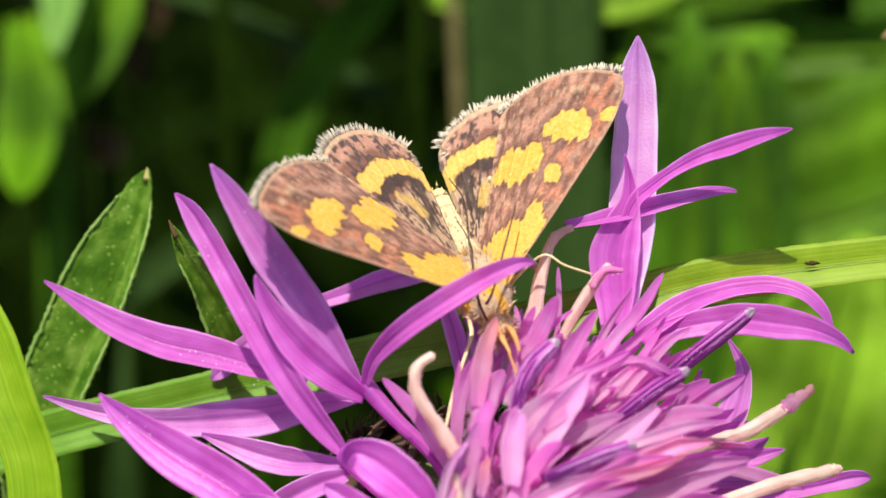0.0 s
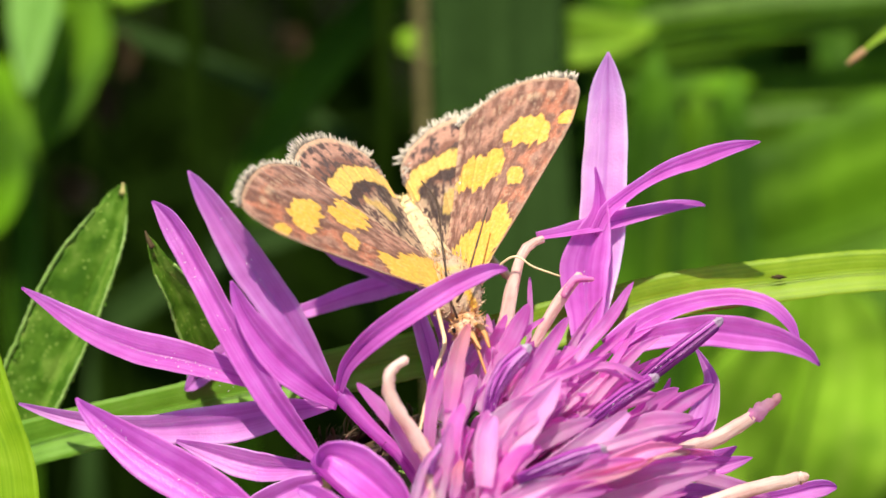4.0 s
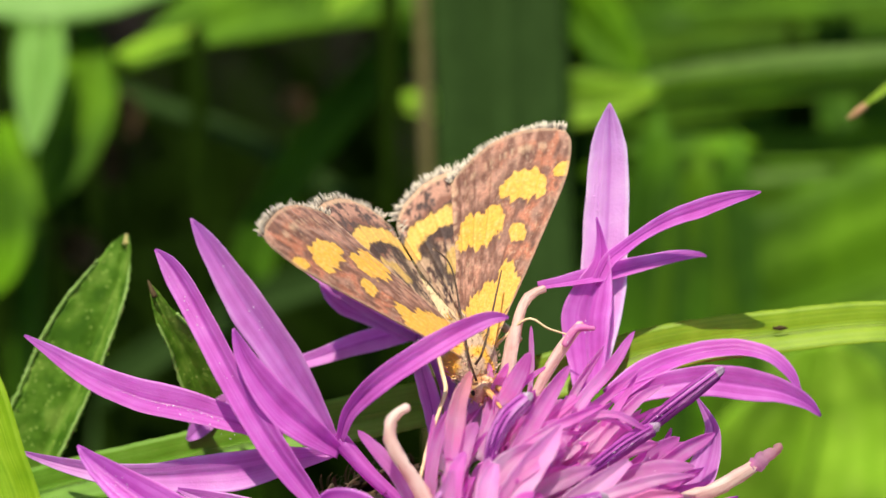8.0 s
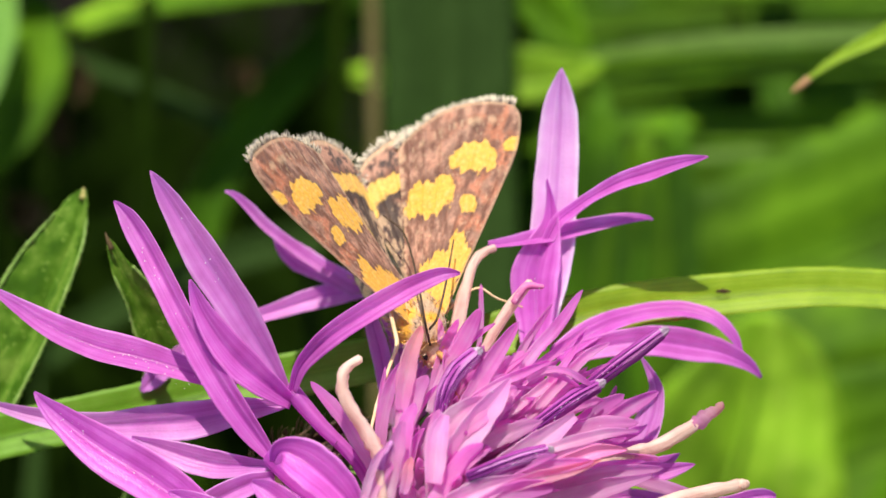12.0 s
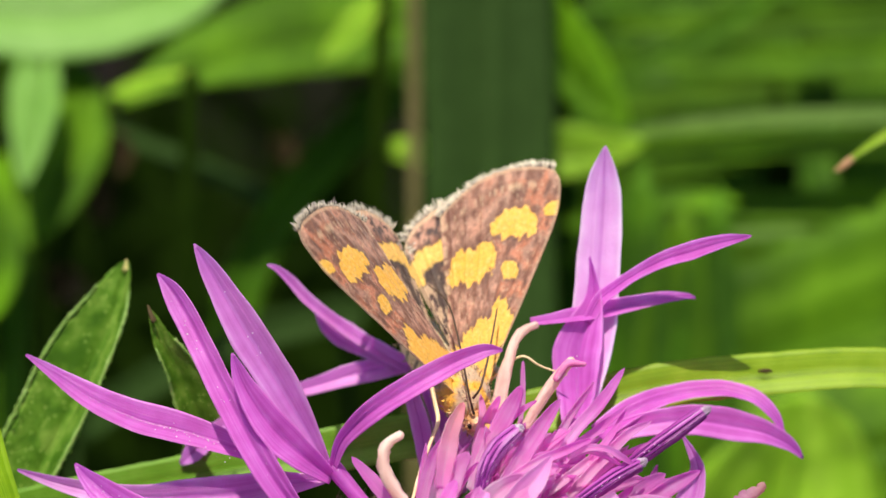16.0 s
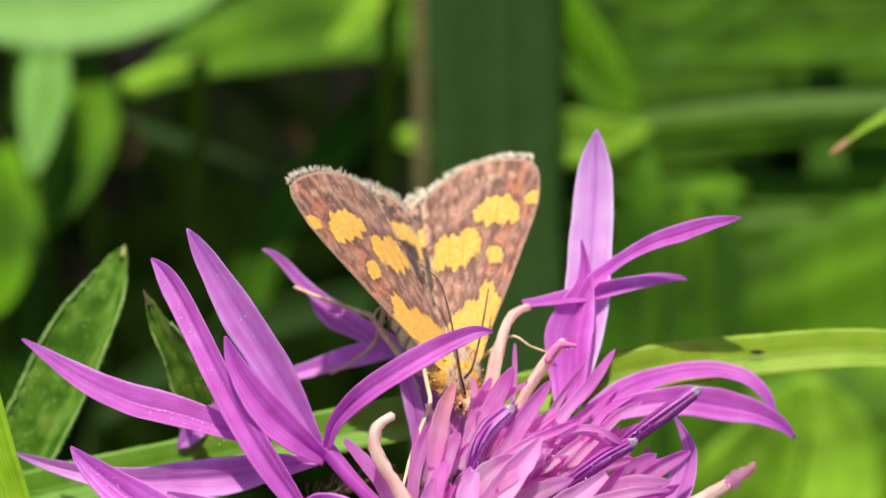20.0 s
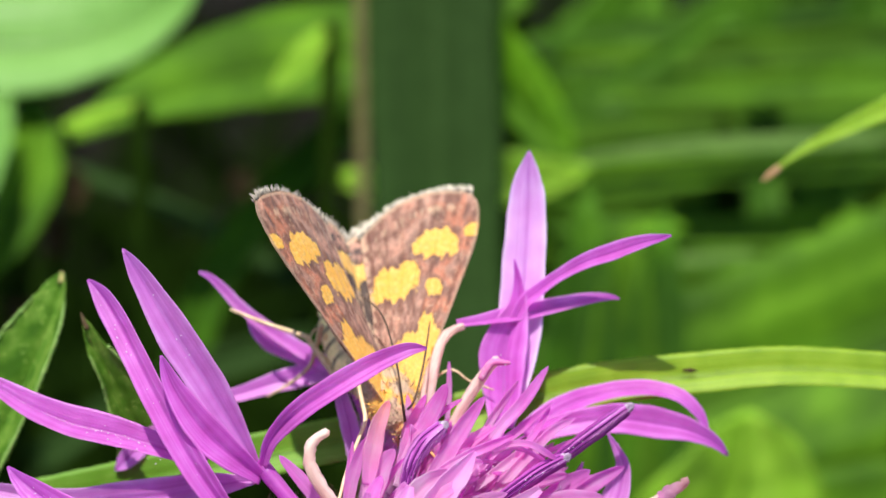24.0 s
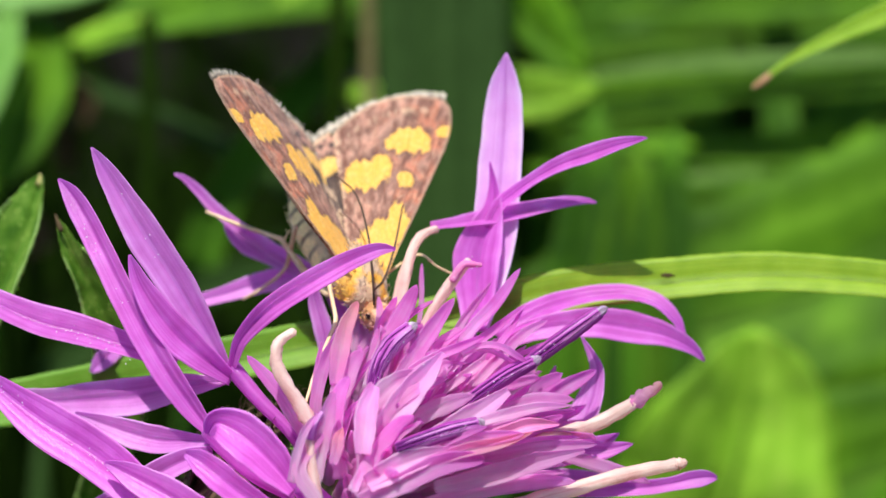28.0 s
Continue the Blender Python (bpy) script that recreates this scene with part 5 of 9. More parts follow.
part("petal", ray_petal([(9.59, -0.22, 0.03), (10.87, -0.18, 0.05), (12.17, -0.05, 0.08), (13.48, 0.11, 0.14), (14.53, 0.28, 0.28), (15.43, 0.39, 0.48), (16.08, 0.40, 0.58), (16.49, 0.41, 0.56)], (0.73, 0.73, 0.70, 0.68, 0.65, 0.82, 0.71, 0.17)), MAT_PETAL, floret_h)
part("petal", ray_petal([(5.96, -0.65, 0.12), (7.52, -0.22, 0.28), (9.35, 0.17, 0.43), (11.17, 0.32, 0.38), (12.26, 0.33, 0.25)], (0.84, 0.90, 0.84, 0.56, 0.14)), MAT_LILAC, floret_h)
part("petal", strip([(7.69, -1.39, 1.29), (10.09, -1.19, 2.12), (11.3, -1.13, 2.28), (12.5, -1.03, 2.57)], 0.92), MAT_PETAL, floret_h)
part("petal", strip([(7.74, -0.89, 1.19), (9.92, -0.59, 2.03), (11.13, -0.45, 2.39), (11.91, -0.31, 2.8)], 0.87), MAT_PETAL, floret_h)
# inner florets
part("floret_lobe", lobe([(0.63, -2.61, 5.24), (1.34, -1.97, 7.01), (2.05, -1.48, 8.34), (2.89, -1.03, 9.58)], 0.74, base=0.8, wide=0.68, groove=0.025, cup=0.2, sharp=0.5), MAT_INNER, knapweed)
part("floret_lobe", lobe([(0.65, -1.98, 4.96), (1.15, -1.81, 6.83), (1.61, -1.09, 8.03), (2.15, -0.69, 9.29)], 0.32, base=0.8, wide=0.68, groove=0.025, sharp=0.5, twist=7), MAT_INNER, knapweed)
part("floret_lobe", lobe([(0.65, -2.06, 5), (1.37, -1.63, 6.67), (2.11, -1.46, 7.97), (3.04, -0.48, 8.84)], 0.37, base=0.8, wide=0.68, groove=0.025, sharp=0.5, twist=42), MAT_INNER, knapweed)
part("floret_lobe", lobe([(0.54, -1.53, 5.28), (1.02, -0.88, 7.07), (1.37, -0.56, 7.96), (1.66, -0.27, 8.75)], 0.64, base=0.8, wide=0.68, groove=0.025, cup=0.2, sharp=0.5), MAT_INNER, knapweed)
part("floret_lobe", lobe([(0.57, -0.56, 4.86), (0.89, -0.59, 6.92), (1.05, -0.34, 7.87), (1.13, 0.29, 8.56)], 0.36, base=0.8, wide=0.68, groove=0.025, sharp=0.5, twist=-12), MAT_PINK, knapweed)
part("floret_lobe", lobe([(-0.71, -4.19, 5.87), (-0.66, -3.94, 6.57), (-0.5, -3.53, 7.4), (-0.29, -2.98, 8.31), (-0.05, -2.27, 9.1)], 0.68, base=0.6, wide=0.4, sharp=0.5, cup=-0.2), MAT_SALMON, knapweed)
part("floret_lobe", lobe([(-1.59, -4.77, 3.39), (-1.54, -4.14, 5.14), (-1.21, -3.4, 6.59), (-0.84, -2.75, 7.79)], 0.64, base=0.9, wide=0.68, groove=0.025, cup=0.2, sharp=0.5), MAT_INNER, knapweed)
part("floret_lobe", lobe([(-1.59, -4.85, 3.43), (-1.67, -3.71, 4.8), (-1.55, -3.15, 6.21), (-1.42, -2.4, 7.28)], 0.29, base=0.9, wide=0.68, groove=0.025, sharp=0.5, twist=-31), MAT_INNER, knapweed)
part("floret_lobe", lobe([(-0.57, -4.95, 3.48), (-0.62, -4.4, 5.01), (-0.1, -3.84, 6.53), (0.41, -3.34, 7.33)], 0.80, base=0.9, wide=0.68, groove=0.025, cup=0.2, sharp=0.5), MAT_PINK, knapweed)
part("floret_lobe", lobe([(-0.57, -4.9, 3.45), (-0.74, -4.28, 4.49), (-0.57, -4.01, 5.71), (-0.43, -2.85, 6)], 0.46, base=0.9, wide=0.68, groove=0.025, sharp=0.5, twist=32), MAT_PINK, knapweed)
part("floret_lobe", lobe([(-0.57, -4.86, 3.43), (-0.47, -4.25, 4.69), (0.19, -3.41, 5.84), (0.87, -3.5, 6.71)], 0.34, base=0.9, wide=0.68, groove=0.025, sharp=0.5, twist=20), MAT_INNER, knapweed)
part("floret_lobe", lobe([(0.94, -4.86, 3.44), (1.76, -4.07, 5.62), (2.94, -2.89, 7.39), (3.66, -2.12, 8.34), (4.42, -1.57, 9.26)], 0.92, base=0.8, wide=0.68, cup=0.2, groove=0.025, sharp=0.5), MAT_INNER, knapweed)
part("floret_lobe", lobe([(0.95, -4.49, 3.26), (1.78, -4.02, 5.17), (3, -3.09, 6.62), (3.86, -2.24, 7.22), (4.78, -1.71, 7.85)], 0.40, base=0.8, wide=0.68, groove=0.025, sharp=0.5, twist=12), MAT_PINK, knapweed)
part("floret_lobe", lobe([(2.64, -3.26, 3.46), (3.72, -2, 5.74), (4.91, -1.17, 7.44), (6.11, -0.5, 8.71), (7.39, 0.19, 10.02)], 0.70, base=0.8, wide=0.68, groove=0.025, cup=0.2, sharp=0.5), MAT_INNER, knapweed)
part("floret_lobe", lobe([(2.65, -2.89, 3.3), (3.43, -1.64, 5.32), (4.18, -1.37, 7.15), (4.96, -0.34, 8.26), (5.76, 0.6, 9.48)], 0.39, base=0.8, wide=0.68, groove=0.025, sharp=0.5, twist=-48), MAT_PINK, knapweed)
part("floret_lobe", lobe([(2.68, -2.4, 3.07), (3.71, -2.13, 5.36), (4.96, -1.18, 6.64), (6.24, -0.41, 7.53), (7.6, 0.11, 8.56)], 0.45, base=0.8, wide=0.68, groove=0.025, sharp=0.5, twist=17), MAT_INNER, knapweed)
part("floret_lobe", lobe([(1.52, -4.08, 5.88), (3.14, -3.7, 6.92), (4.32, -3.33, 7.37), (5.54, -3, 7.69)], 0.54, base=0.7, wide=0.68, groove=0.025, cup=0.2, sharp=0.5), MAT_INNER, knapweed)
part("floret_lobe", lobe([(1.52, -4.08, 5.88), (2.7, -2.84, 6.35), (3.44, -3.33, 7.17), (4.31, -2.09, 7.19)], 0.33, base=0.7, wide=0.68, groove=0.025, sharp=0.5, twist=27), MAT_INNER, knapweed)
part("floret_lobe", lobe([(1.55, -3.25, 5.52), (2.82, -3.35, 6.4), (3.76, -3.16, 6.66), (4.75, -3.11, 6.84)], 0.28, base=0.7, wide=0.68, groove=0.025, sharp=0.5, twist=-5), MAT_PINK, knapweed)
part("floret_lobe", lobe([(3.72, -2.8, 3.26), (5.16, -1.8, 5.14), (6.61, -1.04, 6.62), (7.56, -0.72, 7.52), (8.2, -0.5, 8.12)], 0.68, base=0.8, wide=0.68, groove=0.025, cup=0.2, sharp=0.5), MAT_PINK, knapweed)
part("floret_lobe", lobe([(3.7, -3.13, 3.41), (5.06, -1.04, 4.84), (6.21, -1.2, 6.82), (6.98, -0.31, 7.62), (7.4, 0.2, 8.29)], 0.37, base=0.8, wide=0.68, groove=0.025, sharp=0.5, twist=28), MAT_INNER, knapweed)
part("floret_lobe", lobe([(3.77, -2.1, 2.94), (5.17, -1.8, 4.86), (6.68, -0.83, 5.97), (7.76, -0.42, 6.59), (8.54, -0.53, 7.1)], 0.31, base=0.8, wide=0.68, groove=0.025, sharp=0.5, twist=37), MAT_INNER, knapweed)
part("floret_lobe", lobe([(4.69, -3.01, 7.06), (5.49, -3.06, 7.51), (6.42, -3.08, 7.47), (7.37, -3.05, 6.95)], 0.44, base=0.7, groove=0.025, cup=0.2, wide=0.68, sharp=0.5), MAT_INNER, knapweed)
part("floret_lobe", lobe([(4.73, -2.43, 6.82), (5.27, -2.9, 7.4), (5.93, -2.94, 7.49), (6.61, -2.9, 7.24)], 0.21, base=0.7, groove=0.025, wide=0.68, sharp=0.5, twist=36), MAT_PINK, knapweed)
part("floret_lobe", lobe([(4.72, -2.56, 6.87), (5.38, -2.7, 7.22), (6.14, -2.8, 7.12), (6.94, -2.54, 6.47)], 0.23, base=0.7, groove=0.025, wide=0.68, sharp=0.5, twist=3), MAT_INNER, knapweed)
part("floret_lobe", lobe([(5.49, -1.52, 2.4), (6.93, -1.02, 3.76), (8.13, -0.61, 4.89), (9.26, -0.25, 5.88)], 0.70, base=0.7, groove=0.025, cup=0.2, wide=0.68, sharp=0.5), MAT_INNER, knapweed)
part("floret_lobe", lobe([(5.54, -0.86, 2.1), (7.03, -0.25, 3.24), (8.29, -0.21, 4.34), (9.48, -0.25, 5.29)], 0.42, base=0.7, groove=0.025, wide=0.68, sharp=0.5, twist=13), MAT_INNER, knapweed)
part("floret_lobe", lobe([(5.73, -1.56, 2.29), (7.41, -1.1, 3.53), (9.33, -0.6, 4.93), (10.77, -0.23, 5.95)], 0.68, base=0.7, groove=0.025, cup=0.2, wide=0.68, sharp=0.5), MAT_INNER, knapweed)
part("floret_lobe", lobe([(5.77, -0.99, 2.03), (6.92, -0.91, 3.32), (8.23, -0.23, 4.57), (9.15, 0.43, 5.54)], 0.44, base=0.7, groove=0.025, wide=0.68, sharp=0.5, twist=-30), MAT_INNER, knapweed)
part("floret_lobe", lobe([(3.7, -3.38, 3.13), (5.58, -3.08, 3.95), (7.7, -2.73, 4.9), (9.66, -2.54, 5.44)], 0.80, base=0.7, groove=0.025, cup=0.2, wide=0.68, sharp=0.5), MAT_PINK, knapweed)
part("floret_lobe", lobe([(3.74, -2.72, 2.83), (5.06, -2.68, 3.65), (6.52, -2.63, 4.64), (7.89, -2.2, 5.13)], 0.42, base=0.7, groove=0.025, wide=0.68, sharp=0.5, twist=-13), MAT_INNER, knapweed)
part("floret_lobe", lobe([(3.7, -3.36, 3.13), (5.6, -2.9, 3.67), (7.76, -2.41, 4.27), (9.74, -2.57, 4.65)], 0.48, base=0.7, groove=0.025, wide=0.68, sharp=0.5, twist=-80), MAT_INNER, knapweed)
part("floret_lobe", lobe([(4.44, -2.99, 2.43), (6.11, -2.53, 3.13), (7.79, -2.14, 3.61), (9.22, -1.84, 4.43)], 0.68, base=0.7, groove=0.025, cup=0.2, wide=0.68, sharp=0.5), MAT_INNER, knapweed)
part("floret_lobe", lobe([(4.47, -2.58, 2.24), (5.77, -2.12, 2.96), (7.04, -1.7, 3.57), (8.1, -1.19, 4.45)], 0.42, base=0.7, groove=0.025, wide=0.68, sharp=0.5, twist=-63), MAT_INNER, knapweed)
part("floret_lobe", lobe([(4.46, -2.74, 2.32), (5.84, -2.19, 2.6), (7.23, -2.15, 2.85), (8.48, -1.81, 3.15)], 0.45, base=0.7, groove=0.025, wide=0.68, sharp=0.5, twist=32), MAT_INNER, knapweed)
part("floret_lobe", lobe([(2.45, -5.59, 1.74), (5, -5.19, 2.83), (7.8, -4.76, 3.44), (10.76, -4.26, 3.62)], 0.74, base=0.7, groove=0.025, cup=0.2, wide=0.68, sharp=0.5), MAT_PINK, knapweed)
part("floret_lobe", lobe([(2.45, -5.56, 1.72), (4.79, -4.61, 2.61), (7.26, -4.65, 3.63), (9.95, -3.69, 3.85)], 0.34, base=0.7, groove=0.025, wide=0.68, sharp=0.5, twist=17), MAT_INNER, knapweed)
part("floret_lobe", lobe([(2.48, -5.02, 1.46), (4.54, -4.69, 2.15), (6.81, -4.51, 2.48), (9.23, -4.04, 2.31)], 0.49, base=0.7, groove=0.025, wide=0.68, sharp=0.5, twist=21), MAT_PINK, knapweed)
part("floret_lobe", lobe([(1.97, -5.63, 2.78), (4.05, -5.28, 3.76), (6.16, -4.68, 4.24), (8.22, -4.28, 4.75)], 0.70, base=0.7, groove=0.025, cup=0.2, wide=0.68, sharp=0.5), MAT_PINK, knapweed)
part("floret_lobe", lobe([(1.96, -5.73, 2.82), (3.72, -5.18, 3.74), (5.48, -4.27, 4.25), (7.19, -3.66, 4.89)], 0.44, base=0.7, groove=0.025, wide=0.68, sharp=0.5, twist=-59), MAT_INNER, knapweed)
part("floret_lobe", lobe([(0.68, -6.1, 3.26), (1.36, -5.65, 5.07), (2.52, -5, 6.28), (3.8, -4.38, 6.81)], 1.00, base=0.8, wide=0.68, cup=0.25, groove=0.025, sharp=0.5), MAT_PINK, knapweed)
part("floret_lobe", lobe([(0.69, -5.83, 3.13), (1.28, -5.15, 4.8), (2.28, -4.5, 6.03), (3.38, -4.01, 6.69)], 0.50, base=0.8, wide=0.68, groove=0.025, sharp=0.5, twist=-15), MAT_INNER, knapweed)
part("floret_lobe", lobe([(0.69, -5.91, 3.17), (1.45, -5.71, 4.94), (2.7, -5.59, 6.2), (4.16, -4.52, 6.35)], 0.45, base=0.8, wide=0.68, groove=0.025, sharp=0.5, twist=26), MAT_PINK, knapweed)
part("floret_lobe", lobe([(2.92, -4.22, 4.92), (3.39, -3.86, 5.91), (3.75, -3.48, 6.37), (4.22, -3.15, 6.69)], 0.58, base=0.7, sharp=0.5, groove=0.025, cup=0.2, wide=0.68), MAT_PINK, knapweed)
part("floret_lobe", lobe([(2.96, -3.41, 4.57), (3.39, -3.37, 5.53), (3.76, -2.82, 5.82), (4.22, -2.81, 6.18)], 0.31, base=0.7, sharp=0.5, groove=0.025, wide=0.68, twist=-19), MAT_PINK, knapweed)
part("floret_lobe", lobe([(-0.31, -6.78, 2.57), (-0.59, -6.15, 4.29), (-0.54, -5.42, 5.71), (-0.17, -4.88, 6.6)], 0.70, base=0.9, groove=0.025, cup=0.2, wide=0.68, sharp=0.5), MAT_INNER, knapweed)
part("floret_lobe", lobe([(-0.31, -6.53, 2.45), (-0.39, -6.19, 3.75), (-0.16, -4.9, 4.44), (0.31, -5.09, 5.35)], 0.41, base=0.9, groove=0.025, wide=0.68, sharp=0.5, twist=33), MAT_INNER, knapweed)
part("floret_lobe", lobe([(0.82, -6.96, 2.66), (0.66, -6.49, 3.94), (0.67, -5.84, 5.15), (0.9, -5.32, 5.97)], 1.00, base=0.9, sharp=0.5, groove=0.025, cup=0.2, wide=0.68), MAT_PINK, knapweed)
part("floret_lobe", lobe([(0.83, -6.83, 2.6), (0.8, -6.63, 3.63), (0.97, -5.44, 4.22), (1.31, -5.13, 4.87)], 0.54, base=0.9, sharp=0.5, groove=0.025, wide=0.68, twist=-10), MAT_INNER, knapweed)
part("floret_lobe", lobe([(0.3, -7.91, 2.37), (0.98, -7.45, 3.65), (1.9, -6.8, 4.84), (2.7, -6.37, 5.44)], 0.74, base=0.9, groove=0.025, cup=0.2, wide=0.68, sharp=0.5), MAT_INNER, knapweed)
part("floret_lobe", lobe([(0.29, -8.21, 2.51), (0.66, -7.48, 3.31), (1.14, -6.47, 4.03), (1.5, -5.88, 4.49)], 0.43, base=0.9, groove=0.025, wide=0.68, sharp=0.5, twist=-23), MAT_INNER, knapweed)
part("floret_lobe", lobe([(0.31, -7.57, 2.2), (1.05, -7.04, 3.28), (2.03, -6.83, 4.49), (2.95, -6.21, 4.83)], 0.35, base=0.9, groove=0.025, wide=0.68, sharp=0.5, twist=17), MAT_PINK, knapweed)
part("floret_lobe", lobe([(0.53, -7.91, 2.37), (2.34, -7.53, 3.43), (4.63, -6.77, 4.33), (7.29, -6.18, 4.8)], 0.76, base=0.8, groove=0.025, cup=0.2, wide=0.68, sharp=0.5), MAT_PINK, knapweed)
part("floret_lobe", lobe([(0.52, -8.07, 2.45), (2.01, -7.21, 3.21), (3.84, -6.91, 4.31), (5.94, -6.53, 4.99)], 0.46, base=0.8, groove=0.025, wide=0.68, sharp=0.5, twist=25), MAT_INNER, knapweed)
part("floret_lobe", lobe([(0.55, -7.29, 2.06), (2.1, -7.13, 2.76), (4.11, -6.34, 3.05), (6.44, -5.66, 2.94)], 0.36, base=0.8, groove=0.025, wide=0.68, sharp=0.5, twist=2), MAT_INNER, knapweed)
part("floret_lobe", lobe([(0.52, -8.43, 2.12), (2.32, -8.12, 2.97), (4.15, -7.45, 3.65), (5.77, -6.93, 3.9)], 0.84, base=0.8, groove=0.025, cup=0.2, wide=0.68, sharp=0.5), MAT_INNER, knapweed)
part("floret_lobe", lobe([(0.52, -8.52, 2.17), (2.21, -7.52, 2.71), (3.91, -6.66, 3.37), (5.32, -6.88, 4.09)], 0.56, base=0.8, groove=0.025, wide=0.68, sharp=0.5, twist=-25), MAT_INNER, knapweed)
part("floret_lobe", lobe([(1.95, -6.23, 2.3), (4.25, -5.84, 3.39), (6.34, -5.38, 4.06), (8.32, -5, 4.52)], 0.58, base=0.8, groove=0.025, cup=0.2, wide=0.68, sharp=0.5), MAT_SALMON, knapweed)
part("floret_lobe", lobe([(1.94, -6.41, 2.39), (3.7, -5.68, 3.15), (5.25, -5.27, 3.84), (6.73, -4.68, 4.28)], 0.32, base=0.8, groove=0.025, wide=0.68, sharp=0.5, twist=-49), MAT_INNER, knapweed)
part("floret_lobe", lobe([(1.97, -6.35, 0.83), (4.74, -6.03, 1.69), (7.55, -5.43, 2.17), (9.66, -5.17, 2.3)], 0.80, base=0.8, groove=0.025, cup=0.2, wide=0.68, sharp=0.5), MAT_PINK, knapweed)
part("floret_lobe", lobe([(1.97, -6.27, 0.79), (4.51, -5.91, 1.7), (7.08, -5.23, 2.28), (9.05, -4.34, 2.32)], 0.48, base=0.8, groove=0.025, wide=0.68, sharp=0.5, twist=16), MAT_PINK, knapweed)
part("floret_lobe", lobe([(1.97, -6.33, 0.82), (4.09, -5.9, 1.04), (6.3, -5.14, 0.76), (7.94, -5.51, 0.58)], 0.50, base=0.8, groove=0.025, wide=0.68, sharp=0.5, twist=-35), MAT_PINK, knapweed)
part("floret_lobe", lobe([(-1.73, -4.41, 3.22), (-2.54, -4.01, 4.32), (-3.36, -3.57, 5.53), (-4.25, -3.15, 6.69)], 0.58, base=0.8, wide=0.68, groove=0.025, cup=0.2, sharp=0.5), MAT_INNER, knapweed)
part("floret_lobe", lobe([(-1.73, -4.28, 3.16), (-2.17, -3.86, 3.97), (-2.56, -3.17, 4.78), (-2.96, -3.46, 6.02)], 0.35, base=0.8, wide=0.68, groove=0.025, sharp=0.5, twist=-28), MAT_PINK, knapweed)
part("floret_lobe", lobe([(-1.06, -8.6, 1.96), (-1.96, -8.22, 3.27), (-1.74, -7.73, 4.03), (-1.06, -7.06, 4.71)], 0.60, base=0.9, groove=0.025, cup=0.2, wide=0.68, sharp=0.5), MAT_PINK, knapweed)
part("floret_lobe", lobe([(-1.06, -8.27, 1.79), (-1.66, -7.85, 2.78), (-1.32, -7.39, 3.34), (-0.58, -6.86, 3.88)], 0.35, base=0.9, groove=0.025, wide=0.68, sharp=0.5, twist=-16), MAT_PINK, knapweed)
part("floret_lobe", lobe([(2.75, 0.77, 6.92), (2.87, 1.26, 8.28), (2.83, 1.59, 9.18), (2.73, 1.82, 9.82)], 0.24, base=1.0, wide=0.68, groove=0.025, cup=0.2, sharp=0.5), MAT_INNER, knapweed)
part("floret_lobe", lobe([(3.25, -2.32, 4.59), (4.43, -1.99, 5.48), (5.65, -1.21, 6.18), (7.6, -0.25, 7.33)], 0.58, base=0.8, groove=0.025, cup=0.2, wide=0.68, sharp=0.5), MAT_PINK, knapweed)
part("floret_lobe", lobe([(3.25, -2.27, 4.57), (4.09, -1.63, 5.2), (4.91, -0.81, 5.81), (6.28, 0.3, 6.75)], 0.37, base=0.8, groove=0.025, wide=0.68, sharp=0.5, twist=36), MAT_INNER, knapweed)
part("floret_lobe", lobe([(3.25, -2.25, 4.56), (4.24, -1.93, 5.15), (5.32, -0.65, 5.29), (6.9, -0.44, 6.28)], 0.27, base=0.8, groove=0.025, wide=0.68, sharp=0.5, twist=8), MAT_PINK, knapweed)
part("floret_lobe", lobe([(1.79, -3.48, 4.6), (2.73, -3, 5.92), (3.67, -2.42, 6.94), (4.4, -1.65, 7.89)], 0.74, base=0.8, groove=0.025, cup=0.2, wide=0.68, sharp=0.5), MAT_PINK, knapweed)
part("floret_lobe", lobe([(1.8, -3.13, 4.44), (2.79, -2.58, 5.47), (3.88, -1.52, 6.01), (4.74, -1.34, 6.91)], 0.32, base=0.8, groove=0.025, wide=0.68, sharp=0.5, twist=49), MAT_PINK, knapweed)
part("floret_lobe", lobe([(6.85, 1.06, 3.63), (7.22, 1.31, 4.32), (7.83, 1.56, 5.01), (8.44, 1.73, 5.47)], 0.64, base=0.8, groove=0.025, cup=0.2, wide=0.68, sharp=0.5), MAT_PINK, knapweed)
part("floret_lobe", lobe([(6.87, 1.29, 3.53), (7.18, 1.91, 3.95), (7.56, 1.35, 4.88), (8.04, 1.83, 5.16)], 0.39, base=0.8, groove=0.025, wide=0.68, sharp=0.5, twist=-29), MAT_PINK, knapweed)
part("floret_lobe", lobe([(6.91, 1.7, 3.35), (7.24, 1.99, 3.77), (7.76, 2.04, 4.28), (8.2, 1.2, 4.96)], 0.37, base=0.8, groove=0.025, wide=0.68, sharp=0.5, twist=28), MAT_PINK, knapweed)
# pale translucent throats and coral streaks
part("floret_lobe", lobe([(0.67, -5.9, 4.68), (1.12, -5.73, 5.73), (2.04, -5.33, 6.55), (3.14, -4.76, 6.93)], 1.12, base=0.7, wide=0.45, sharp=0.7, cup=0.2, ragged=0.12), MAT_PINK, knapweed)
part("floret_lobe", lobe([(0.54, -6.81, 4.22), (0.49, -6.65, 5.27), (0.65, -6.26, 6.04), (0.89, -5.75, 6.56)], 0.78, base=0.7, wide=0.45, sharp=0.7, cup=0.2, ragged=0.12), MAT_PINK, knapweed)
